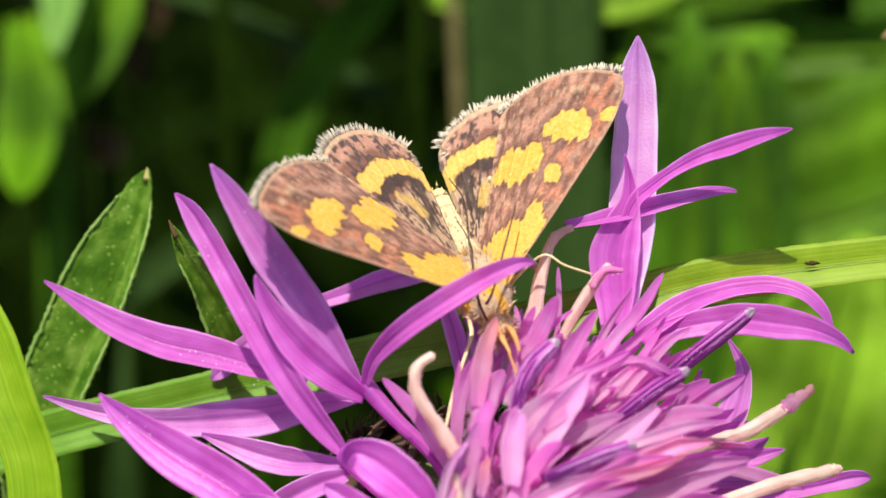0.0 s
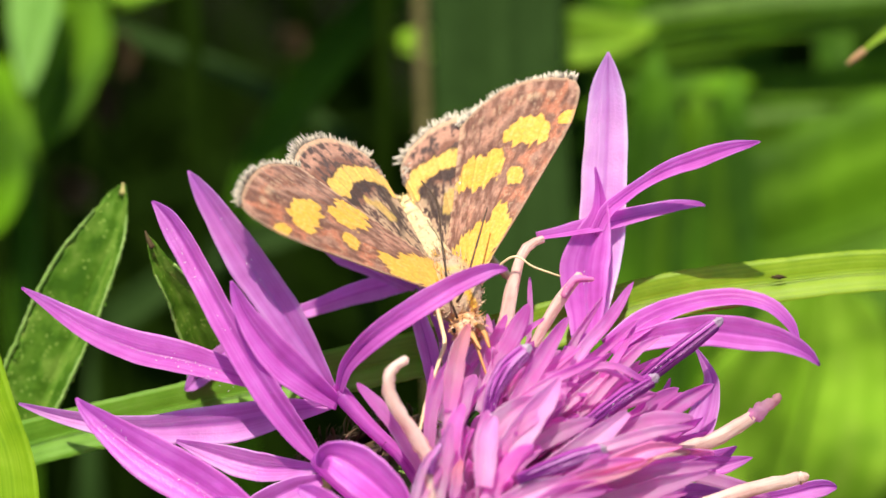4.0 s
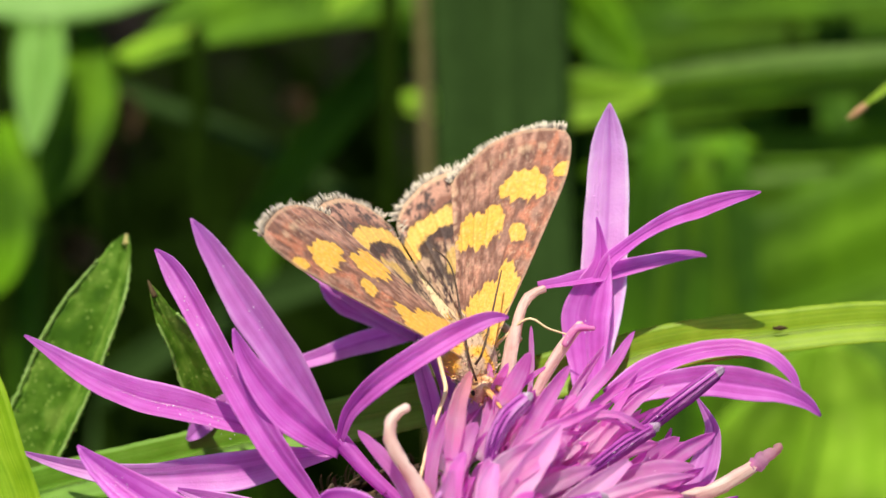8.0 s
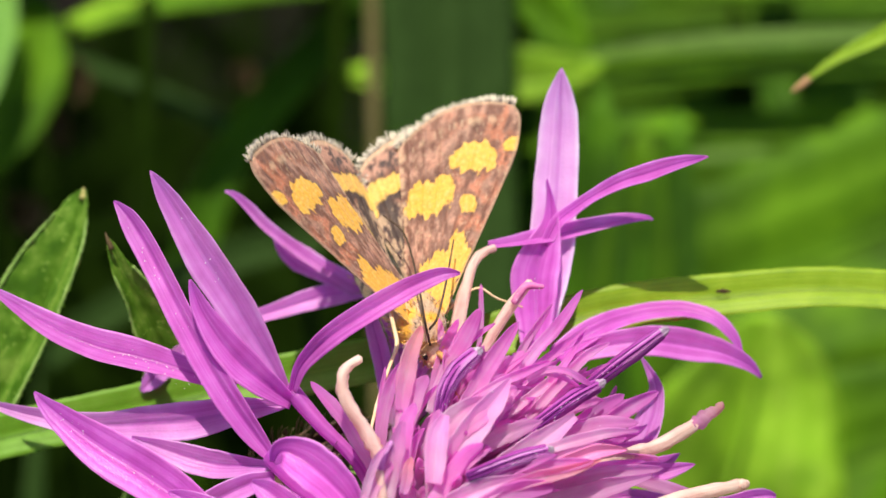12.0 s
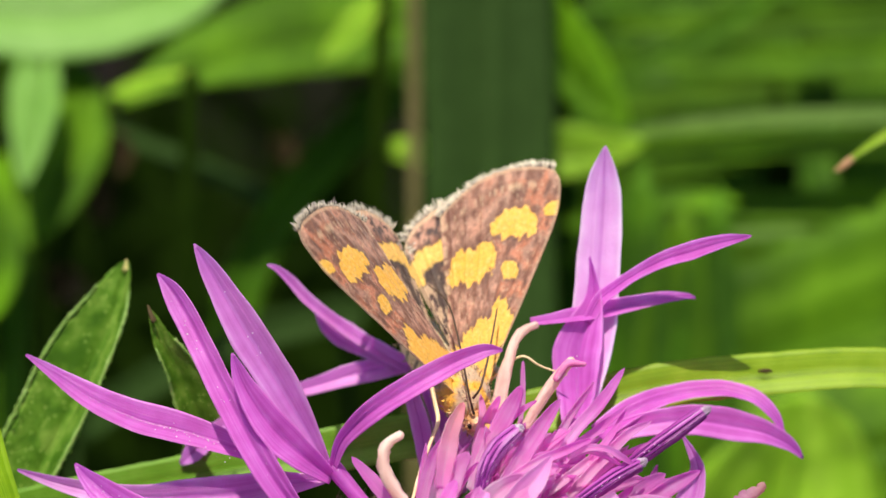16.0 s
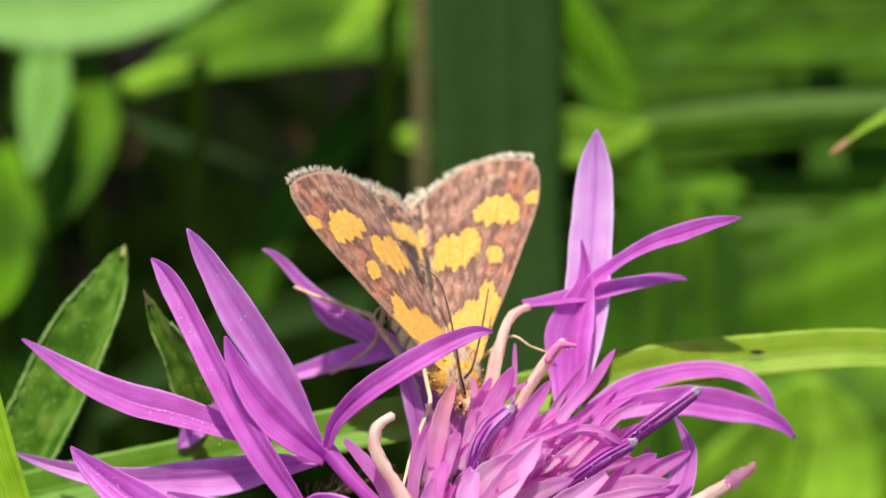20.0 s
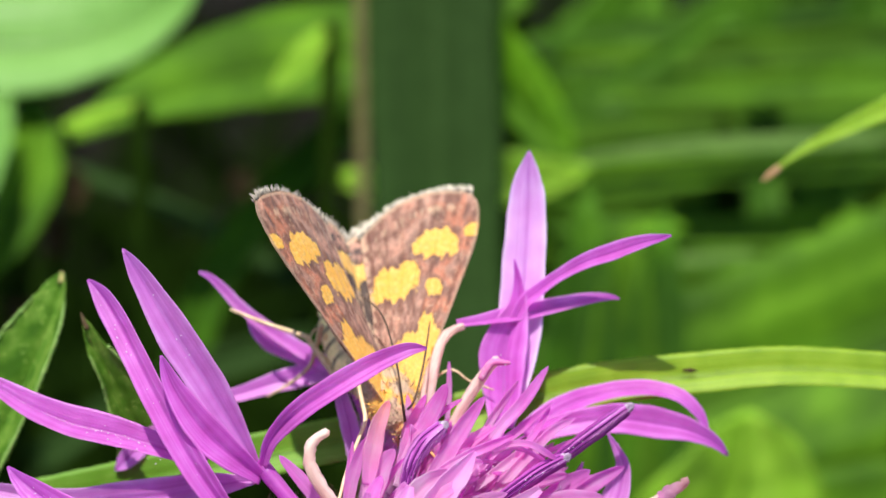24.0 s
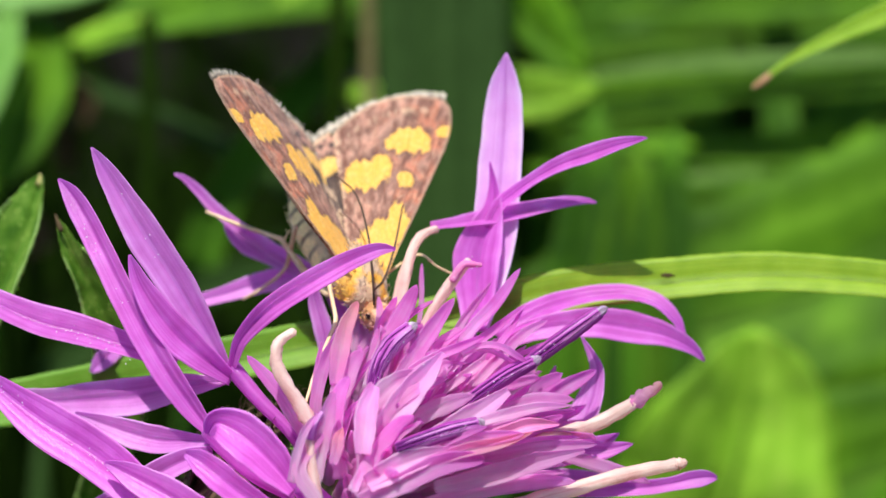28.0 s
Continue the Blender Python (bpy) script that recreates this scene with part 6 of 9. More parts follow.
part("floret_lobe", lobe([(3.24, -4.46, 5.99), (3.59, -4.29, 6.47), (3.94, -4.04, 6.87), (4.2, -3.76, 7.05)], 0.73, base=0.7, wide=0.45, sharp=0.7, cup=0.2, ragged=0.12), MAT_PINK, knapweed)
part("floret_lobe", lobe([(3.26, -7.27, 3.56), (4.85, -7.07, 4.09), (6.23, -6.77, 4.33), (7.74, -6.29, 4.48)], 0.58, base=0.7, wide=0.45, sharp=0.7, cup=0.2, ragged=0.12), MAT_SALMON, knapweed)
part("floret_lobe", lobe([(5.16, -5.86, 3.9), (6.54, -5.68, 4.42), (7.71, -5.35, 4.73), (9.13, -4.88, 4.84)], 0.63, base=0.7, wide=0.45, sharp=0.7, cup=0.2, ragged=0.12), MAT_ROSE, knapweed)
part("floret_lobe", lobe([(-0.61, -7.71, 3.52), (-0.47, -7.47, 4.16), (-0.42, -7.23, 4.54), (-0.47, -7.02, 4.82)], 0.49, base=0.7, wide=0.45, sharp=0.7, cup=0.2, ragged=0.12), MAT_SALMON, knapweed)
part("floret_lobe", lobe([(2.53, -5.37, 4.68), (3.33, -5.21, 5.12), (4.27, -4.87, 5.47), (5.2, -4.57, 5.71)], 0.83, base=0.7, wide=0.45, sharp=0.7, cup=0.2, ragged=0.12), MAT_PINK, knapweed)
part("floret_lobe", lobe([(4.67, -5.99, 4.72), (6.29, -5.61, 5.17), (7.94, -5.09, 5.44), (9.59, -4.62, 5.56)], 0.63, base=0.7, wide=0.45, sharp=0.7, cup=0.2, ragged=0.12), MAT_PINK, knapweed)
part("floret_throat", ray_petal([(0.80, -6.60, 3.53), (1.50, -6.10, 4.57), (2.38, -5.60, 5.90), (3.27, -5.10, 6.91), (3.85, -4.60, 7.61)], (0.60, 1.12, 1.25, 0.85, 0.14), cup=0.3, fold=0.12, ragged=0.1, wave=0.02), MAT_THROAT, knapweed, "pale translucent corolla throat")
part("floret_throat", ray_petal([(0.60, -7.60, 3.97), (0.71, -7.20, 5.09), (0.79, -6.80, 5.91), (1.06, -6.40, 6.59)], (0.71, 0.95, 0.90, 0.33), cup=0.3, fold=0.0, ragged=0.1, wave=0.02), MAT_THROAT, knapweed, "pale translucent corolla throat")
part("floret_throat", ray_petal([(0.83, -8.40, 2.95), (1.89, -7.93, 3.47), (3.08, -7.47, 3.86), (4.52, -7.00, 4.20)], (0.85, 1.09, 0.90, 0.19), cup=0.3, fold=0.0, ragged=0.1, wave=0.02), MAT_THROAT, knapweed, "pale translucent corolla throat")
part("floret_throat", ray_petal([(2.46, -6.00, 3.52), (3.92, -5.33, 4.16), (5.39, -4.67, 4.96), (6.74, -4.00, 5.82)], (0.58, 0.97, 1.07, 0.34), cup=0.3, fold=0.0, ragged=0.1, wave=0.02), MAT_THROAT, knapweed, "pale translucent corolla throat")
part("floret_throat", ray_petal([(-1.39, -7.80, 2.74), (-1.24, -7.40, 3.85), (-0.99, -7.00, 5.22), (-0.67, -6.60, 6.35)], (0.61, 0.81, 0.81, 0.24), cup=0.3, fold=0.0, ragged=0.1, wave=0.02), MAT_PINK, knapweed, "pale translucent corolla throat")
part("floret_throat", ray_petal([(3.66, -7.00, 2.37), (5.85, -6.33, 2.72), (8.07, -5.67, 3.21), (10.07, -5.00, 3.56)], (0.57, 0.91, 0.82, 0.19), cup=0.3, fold=0.0, ragged=0.1, wave=0.02), MAT_PINK, knapweed, "pale translucent corolla throat")
part("floret_throat", ray_petal([(-2.34, -8.20, 2.84), (-2.10, -8.00, 4.02), (-1.76, -7.80, 5.07), (-1.31, -7.60, 5.69)], (0.34, 0.39, 0.34, 0.10), cup=0.3, fold=0.0, ragged=0.1, wave=0.02), MAT_THROAT, knapweed, "pale translucent corolla throat")
# slender lobes between them
part("floret_lobe", lobe([(2.24, -2.22, 1.52), (5.33, -2.84, 2.93), (7.88, -3.1, 2.36), (8.54, -2.97, 2.13)], 0.44, base=0.7, wide=0.73, sharp=0.5, twist=83, n=14, cross=4, groove=0.025, cup=0.2), MAT_PINK, knapweed)
part("floret_lobe", lobe([(1.67, -2.66, 1.74), (4.82, -2.44, 3.4), (7.2, -1.31, 4.66), (7.81, -0.98, 4.96)], 0.59, base=0.7, wide=0.72, sharp=0.5, twist=-5, n=14, cross=4, groove=0.025, cup=0.2), MAT_INNER, knapweed)
part("floret_lobe", lobe([(2.32, -2.13, 1.13), (7.73, -2.49, -0.98), (12.47, -0.98, -0.9), (13.65, -0.74, -0.81)], 0.63, base=0.7, wide=0.68, sharp=0.5, twist=25, n=14, cross=4, groove=0.025, cup=0.2), MAT_PINK, knapweed)
part("floret_lobe", lobe([(1.73, -1.33, 1.56), (3.91, -2.48, 3.19), (5.47, -2.69, 4.5), (5.89, -2.41, 4.68)], 0.62, base=0.7, wide=0.73, sharp=0.5, twist=-24, n=14, cross=4, groove=0.025, cup=0.2), MAT_PINK, knapweed)
part("floret_lobe", lobe([(1.73, -2.58, 2), (2.53, -1.7, 4.35), (3.24, -0.07, 5.83), (3.42, 0.28, 6.22)], 0.42, base=0.7, wide=0.76, sharp=0.5, twist=5, n=14, cross=4, groove=0.025, cup=0.2), MAT_PINK, knapweed)
part("floret_lobe", lobe([(1.25, -1.59, 0.84), (2.89, -2.49, 3.15), (4.46, -2.71, 4.39), (4.87, -2.44, 4.55)], 0.51, base=0.7, wide=0.7, sharp=0.5, twist=17, n=14, cross=4, groove=0.025, cup=0.2), MAT_INNER, knapweed)
part("floret_lobe", lobe([(2.05, -1.35, 1.09), (6.44, -1.91, 2.97), (10.14, -1.98, 3.26), (11.1, -1.78, 3.23)], 0.44, base=0.7, wide=0.79, sharp=0.5, twist=-54, n=14, cross=4, groove=0.025, cup=0.2), MAT_PINK, knapweed)
part("floret_lobe", lobe([(1.01, -2.84, 1.54), (1.74, -1.48, 4.12), (3.02, 0.53, 5.53), (3.34, 0.9, 5.94)], 0.66, base=0.7, wide=0.68, sharp=0.5, twist=-9, n=14, cross=4, groove=0.025, cup=0.2), MAT_PINK, knapweed)
part("floret_lobe", lobe([(2.27, -1.01, 1.12), (5.17, -0.38, 4.09), (7.95, 0.81, 5.67), (8.65, 1.16, 6.05)], 0.40, base=0.7, wide=0.72, sharp=0.5, twist=34, n=14, cross=4, groove=0.025, cup=0.2), MAT_PINK, knapweed)
part("floret_lobe", lobe([(1.49, -1.5, 1.1), (3.03, -1.35, 4.43), (5.28, -0.79, 5.96), (5.85, -0.47, 6.26)], 0.43, base=0.7, wide=0.68, sharp=0.5, twist=19, n=14, cross=4, groove=0.025, cup=0.2), MAT_INNER, knapweed)
part("floret_lobe", lobe([(1.62, -1.32, 1.03), (2.51, -1.94, 3.59), (3.17, -1.78, 5.35), (3.35, -1.45, 5.67)], 0.51, base=0.7, wide=0.78, sharp=0.5, twist=6, n=14, cross=4, groove=0.025, cup=0.2), MAT_PINK, knapweed)
part("floret_lobe", lobe([(2.79, -2.34, 0.93), (5.69, -2.85, 2.53), (7.87, -2.41, 3.77), (8.44, -2.12, 4)], 0.62, base=0.7, wide=0.79, sharp=0.5, twist=27, n=14, cross=4, groove=0.025, cup=0.2), MAT_PINK, knapweed)
part("floret_lobe", lobe([(1, -1.56, 0.78), (2.33, -0.37, 3.4), (3.57, 1.53, 5.05), (3.89, 1.91, 5.51)], 0.57, base=0.7, wide=0.68, sharp=0.5, twist=44, n=14, cross=4, groove=0.025, cup=0.2), MAT_PINK, knapweed)
part("floret_lobe", lobe([(1.01, -2.56, 1.43), (2.52, -2.64, 3.06), (3.52, -1.85, 4.19), (3.78, -1.55, 4.43)], 0.55, base=0.7, wide=0.68, sharp=0.5, twist=12, n=14, cross=4, groove=0.025, cup=0.2), MAT_INNER, knapweed)
part("floret_lobe", lobe([(2.19, -2.21, 1.07), (4.47, -2.85, 3.15), (6.63, -2.92, 3.87), (7.19, -2.69, 3.93)], 0.46, base=0.7, wide=0.68, sharp=0.5, twist=21, n=14, cross=4, groove=0.025, cup=0.2), MAT_PINK, knapweed)
part("floret_lobe", lobe([(2.02, -2.88, 2.23), (5.65, -3.11, 2.69), (8.63, -2.43, 2.75), (9.38, -2.22, 2.75)], 0.41, base=0.7, wide=0.7, sharp=0.5, twist=-20, n=14, cross=4, groove=0.025, cup=0.2), MAT_PINK, knapweed)
part("floret_lobe", lobe([(1.21, -1.54, 0.44), (3.29, -0.64, 3.03), (3.84, 1.17, 5.2), (3.98, 1.58, 5.77)], 0.46, base=0.7, wide=0.72, sharp=0.5, twist=-12, n=14, cross=4, groove=0.025, cup=0.2), MAT_PINK, knapweed)
part("floret_lobe", lobe([(2.61, -1.87, 1.08), (6.76, -1.24, 2.55), (10.29, 0.11, 3.06), (11.18, 0.38, 3.22)], 0.55, base=0.7, wide=0.68, sharp=0.5, twist=-14, n=14, cross=4, groove=0.025, cup=0.2), MAT_INNER, knapweed)
part("floret_lobe", lobe([(2.57, -2.41, 0.85), (3.36, -1.99, 3.12), (3.66, -0.77, 4.64), (3.74, -0.42, 5.01)], 0.57, base=0.7, wide=0.72, sharp=0.5, twist=0, n=14, cross=4, groove=0.025, cup=0.2), MAT_PINK, knapweed)
part("floret_lobe", lobe([(2.15, -2.56, 1.79), (3.2, -2.06, 4.45), (4.73, -0.97, 5.83), (5.12, -0.63, 6.16)], 0.64, base=0.7, wide=0.68, sharp=0.5, twist=4, n=14, cross=4, groove=0.025, cup=0.2), MAT_PINK, knapweed)
part("floret_lobe", lobe([(1.88, -2.07, 1.53), (5, -1.61, 4.05), (7.09, -0.23, 6.15), (7.62, 0.16, 6.66)], 0.41, base=0.7, wide=0.77, sharp=0.5, twist=0, n=14, cross=4, groove=0.025, cup=0.2), MAT_PINK, knapweed)
part("floret_lobe", lobe([(0.63, -2.17, 1.91), (0.75, -2.74, 3.8), (0.86, -2.51, 4.99), (0.89, -2.23, 5.19)], 0.60, base=0.7, wide=0.68, sharp=0.5, twist=-21, n=14, cross=4, groove=0.025, cup=0.2), MAT_INNER, knapweed)
part("floret_lobe", lobe([(1.52, -0.98, 1.24), (2.59, -0.22, 4.43), (4.7, 0.97, 5.86), (5.23, 1.31, 6.2)], 0.48, base=0.7, wide=0.77, sharp=0.5, twist=-26, n=14, cross=4, groove=0.025, cup=0.2), MAT_PINK, knapweed)
part("floret_lobe", lobe([(0.66, -1.87, 1.78), (1.98, -2.31, 4.1), (3.51, -2.13, 5.2), (3.9, -1.85, 5.37)], 0.52, base=0.7, wide=0.73, sharp=0.5, twist=-29, n=14, cross=4, groove=0.025, cup=0.2), MAT_PINK, knapweed)
part("floret_lobe", lobe([(1.48, -1.83, 1.04), (4.19, -1.73, 3.77), (6.79, -1.07, 5.11), (7.45, -0.76, 5.39)], 0.55, base=0.7, wide=0.68, sharp=0.5, twist=-4, n=14, cross=4, groove=0.025, cup=0.2), MAT_PINK, knapweed)
part("floret_lobe", lobe([(1.16, -2.17, 1.85), (1.44, -2.37, 3.72), (1.63, -1.77, 4.86), (1.68, -1.47, 5.09)], 0.45, base=0.7, wide=0.7, sharp=0.5, twist=44, n=14, cross=4, groove=0.025, cup=0.2), MAT_INNER, knapweed)
part("floret_lobe", lobe([(1.36, -2.47, 1.49), (2.17, -2.59, 3.37), (2.46, -1.88, 4.64), (2.54, -1.57, 4.9)], 0.55, base=0.7, wide=0.7, sharp=0.5, twist=30, n=14, cross=4, groove=0.025, cup=0.2), MAT_PINK, knapweed)
part("floret_lobe", lobe([(2.48, -1.83, 1.77), (6.42, -2.19, 2.07), (9.42, -1.27, 2.95), (10.18, -0.99, 3.15)], 0.43, base=0.7, wide=0.68, sharp=0.5, twist=18, n=14, cross=4, groove=0.025, cup=0.2), MAT_PINK, knapweed)
part("floret_lobe", lobe([(1.12, -1.03, 0.87), (1.39, -1.87, 3.56), (1.45, -1.94, 5.42), (1.48, -1.61, 5.74)], 0.46, base=0.7, wide=0.77, sharp=0.5, twist=37, n=14, cross=4, groove=0.025, cup=0.2), MAT_PINK, knapweed)
part("floret_lobe", lobe([(1.69, -2.24, 1.73), (3.27, -0.68, 4.35), (5.18, 1.48, 5.68), (5.66, 1.85, 6.1)], 0.70, base=0.7, wide=0.68, sharp=0.5, twist=25, n=14, cross=4, groove=0.025, cup=0.2), MAT_INNER, knapweed)
part("floret_lobe", lobe([(0.9, -2.8, 1.56), (1.35, -3.25, 3.64), (1.6, -2.89, 4.99), (1.67, -2.58, 5.24)], 0.69, base=0.7, wide=0.68, sharp=0.5, twist=-17, n=14, cross=4, groove=0.025, cup=0.2), MAT_PINK, knapweed)
part("floret_lobe", lobe([(2.57, -1.81, 1.52), (7.96, -1.77, 2.4), (12.34, -1.41, 1.23), (13.45, -1.31, 0.93)], 0.59, base=0.7, wide=0.75, sharp=0.5, twist=7, n=14, cross=4, groove=0.025, cup=0.2), MAT_PINK, knapweed)
part("floret_lobe", lobe([(2.03, -2.02, 1.77), (4.77, -1.79, 4.61), (7.71, -1.21, 5.47), (8.46, -0.94, 5.64)], 0.59, base=0.7, wide=0.68, sharp=0.5, twist=-24, n=14, cross=4, groove=0.025, cup=0.2), MAT_PINK, knapweed)
part("floret_lobe", lobe([(3.65, -2.35, 1.6), (6.48, -2.59, 2.84), (8.71, -1.91, 3.68), (9.29, -1.63, 3.84)], 0.49, base=0.7, wide=0.68, sharp=0.5, twist=-19, n=14, cross=4, groove=0.025, cup=0.2), MAT_INNER, knapweed)
part("floret_lobe", lobe([(1.26, -2.46, 1.32), (4.01, -2.05, 3.55), (5.33, -0.62, 5.67), (5.66, -0.22, 6.19)], 0.41, base=0.7, wide=0.74, sharp=0.5, twist=36, n=14, cross=4, groove=0.025, cup=0.2), MAT_PINK, knapweed)
part("floret_lobe", lobe([(1.88, -2.69, 1.07), (5.18, -2.01, 2.79), (7.64, -0.41, 4.14), (8.25, -0.06, 4.51)], 0.54, base=0.7, wide=0.68, sharp=0.5, twist=-23, n=14, cross=4, groove=0.025, cup=0.2), MAT_PINK, knapweed)
part("floret_lobe", lobe([(2.19, -1.07, 0.88), (6.01, -1.93, 2.35), (9.09, -1.97, 3.12), (9.89, -1.72, 3.2)], 0.43, base=0.7, wide=0.68, sharp=0.5, twist=38, n=14, cross=4, groove=0.025, cup=0.2), MAT_PINK, knapweed)
part("floret_lobe", lobe([(1.21, -1.68, 1.55), (3.68, -3.06, 3.05), (5.49, -3.46, 4.31), (5.97, -3.2, 4.46)], 0.64, base=0.7, wide=0.68, sharp=0.5, twist=-16, n=14, cross=4, groove=0.025, cup=0.2), MAT_INNER, knapweed)
part("floret_lobe", lobe([(1.21, -2.09, 1.39), (1.81, -1, 3.88), (2.5, 0.81, 5.43), (2.67, 1.18, 5.86)], 0.41, base=0.7, wide=0.68, sharp=0.5, twist=34, n=14, cross=4, groove=0.025, cup=0.2), MAT_PINK, knapweed)
part("floret_lobe", lobe([(0.35, -1.44, 0.77), (1.83, -1.28, 3.37), (2.72, -0.31, 5.24), (2.94, 0.05, 5.66)], 0.65, base=0.7, wide=0.68, sharp=0.5, twist=-24, n=14, cross=4, groove=0.025, cup=0.2), MAT_PINK, knapweed)
part("floret_lobe", lobe([(1.21, -1.84, 1.86), (2.51, -1.5, 3.95), (3.37, -0.33, 5.37), (3.58, 0, 5.71)], 0.54, base=0.7, wide=0.69, sharp=0.5, twist=36, n=14, cross=4, groove=0.025, cup=0.2), MAT_PINK, knapweed)
part("floret_lobe", lobe([(2.37, -1.93, 0.93), (4.83, -1.37, 3.26), (6.43, 0.07, 5.09), (6.83, 0.45, 5.55)], 0.41, base=0.7, wide=0.68, sharp=0.5, twist=6, n=14, cross=4, groove=0.025, cup=0.2), MAT_INNER, knapweed)
part("floret_lobe", lobe([(2.3, -2.29, 1.06), (5.56, -2.22, 2.55), (7.95, -1.15, 3.86), (8.56, -0.83, 4.16)], 0.50, base=0.7, wide=0.68, sharp=0.5, twist=-4, n=14, cross=4, groove=0.025, cup=0.2), MAT_PINK, knapweed)
part("floret_lobe", lobe([(1.54, -1.78, 1.21), (2.45, -0.9, 3.93), (3.87, 0.6, 5.43), (4.22, 0.95, 5.82)], 0.57, base=0.7, wide=0.78, sharp=0.5, twist=-28, n=14, cross=4, groove=0.025, cup=0.2), MAT_PINK, knapweed)
part("floret_lobe", lobe([(2.27, -2.42, 1.35), (5.85, -3.49, 1.32), (8.75, -3.39, 1.57), (9.5, -3.19, 1.55)], 0.42, base=0.7, wide=0.75, sharp=0.5, twist=-39, n=14, cross=4, groove=0.025, cup=0.2), MAT_PINK, knapweed)
part("floret_lobe", lobe([(1.68, -2.38, 1.08), (5.89, -1.65, 2.69), (9.4, -0.15, 3.52), (10.27, 0.16, 3.76)], 0.55, base=0.7, wide=0.73, sharp=0.5, twist=-18, n=14, cross=4, groove=0.025, cup=0.2), MAT_INNER, knapweed)
part("floret_lobe", lobe([(2.75, -1.05, 0.66), (6.02, -2.56, 1.29), (8.63, -3.19, 1.4), (9.31, -3.02, 1.27)], 0.68, base=0.7, wide=0.68, sharp=0.5, twist=21, n=14, cross=4, groove=0.025, cup=0.2), MAT_PINK, knapweed)
part("floret_lobe", lobe([(1.21, -0.61, 0.85), (1.64, 0.02, 3.32), (2.06, 1.4, 4.92), (2.17, 1.75, 5.32)], 0.66, base=0.7, wide=0.77, sharp=0.5, twist=5, n=14, cross=4, groove=0.025, cup=0.2), MAT_PINK, knapweed)
# dark anther tubes with pale ends
anther = part("anther_tube", tube([(7.36, -0.81, 5.8), (8.57, -0.39, 6.66), (9.78, 0.01, 7.48), (10.78, 0.28, 8.2)], (0.27, 0.32, 0.34, 0.27), ribs=0.16, sides=14, rough=0.03), MAT_STAMEN, knapweed)
part("seam", tube([(7.24, -0.97, 6.01), (8.42, -0.58, 6.9), (9.62, -0.19, 7.74), (10.65, 0.12, 8.4)], (0.075, 0.065, 0.04, 0.02), sides=6), MAT_SEAM, anther, "dark violet seam")
part("seam", tube([(7.32, -1.06, 5.93), (8.52, -0.68, 6.81), (9.72, -0.3, 7.64), (10.73, 0.03, 8.32)], (0.075, 0.065, 0.04, 0.02), sides=6), MAT_SEAM, anther, "dark violet seam")
part("seam", tube([(7.41, -1.07, 5.81), (8.62, -0.7, 6.67), (9.83, -0.32, 7.49), (10.82, 0.01, 8.2)], (0.075, 0.065, 0.04, 0.02), sides=6), MAT_SEAM, anther, "dark violet seam")
part("style_end", tube([(10.78, 0.28, 8.2), (10.96, 0.32, 8.33), (11.08, 0.35, 8.41)], (0.24, 0.21, 0.12), rough=0.15), MAT_TIPWHITE, anther, "pale frosted end")
anther = part("anther_tube", tube([(4.32, -4.28, 4.75), (5.49, -3.78, 5.54), (6.69, -3.11, 6.22), (7.78, -2.51, 6.68)], (0.22, 0.29, 0.34, 0.27), ribs=0.16, sides=14, rough=0.03), MAT_STAMEN, knapweed)
part("seam", tube([(4.23, -4.41, 4.92), (5.37, -3.95, 5.77), (6.55, -3.31, 6.48), (7.67, -2.67, 6.88)], (0.075, 0.065, 0.04, 0.02), sides=6), MAT_SEAM, anther, "dark violet seam")
part("seam", tube([(4.29, -4.48, 4.86), (5.45, -4.05, 5.68), (6.64, -3.42, 6.38), (7.74, -2.76, 6.8)], (0.075, 0.065, 0.04, 0.02), sides=6), MAT_SEAM, anther, "dark violet seam")
part("seam", tube([(4.36, -4.49, 4.76), (5.55, -4.06, 5.56), (6.75, -3.44, 6.23), (7.83, -2.77, 6.68)], (0.075, 0.065, 0.04, 0.02), sides=6), MAT_SEAM, anther, "dark violet seam")
part("style_end", tube([(7.78, -2.51, 6.68), (7.97, -2.47, 6.79), (8.1, -2.45, 6.86)], (0.24, 0.21, 0.12), rough=0.15), MAT_TIPWHITE, anther, "pale frosted end")
anther = part("anther_tube", tube([(2.05, -7.64, 4.29), (3.25, -7.11, 4.58), (4.41, -6.59, 4.84), (5.39, -6.11, 4.97)], (0.24, 0.32, 0.34, 0.27), ribs=0.16, sides=14, rough=0.03), MAT_STAMEN, knapweed)
part("seam", tube([(1.99, -7.78, 4.49), (3.17, -7.28, 4.85), (4.32, -6.78, 5.13), (5.32, -6.26, 5.2)], (0.075, 0.065, 0.04, 0.02), sides=6), MAT_SEAM, anther, "dark violet seam")
part("seam", tube([(2.03, -7.86, 4.41), (3.22, -7.39, 4.75), (4.37, -6.9, 5.02), (5.36, -6.36, 5.11)], (0.075, 0.065, 0.04, 0.02), sides=6), MAT_SEAM, anther, "dark violet seam")
part("seam", tube([(2.08, -7.88, 4.29), (3.28, -7.42, 4.59), (4.44, -6.92, 4.85), (5.41, -6.38, 4.98)], (0.075, 0.065, 0.04, 0.02), sides=6), MAT_SEAM, anther, "dark violet seam")
part("style_end", tube([(5.39, -6.11, 4.97), (5.56, -6.09, 5.03), (5.68, -6.08, 5.06)], (0.24, 0.21, 0.12), rough=0.15), MAT_TIPWHITE, anther, "pale frosted end")
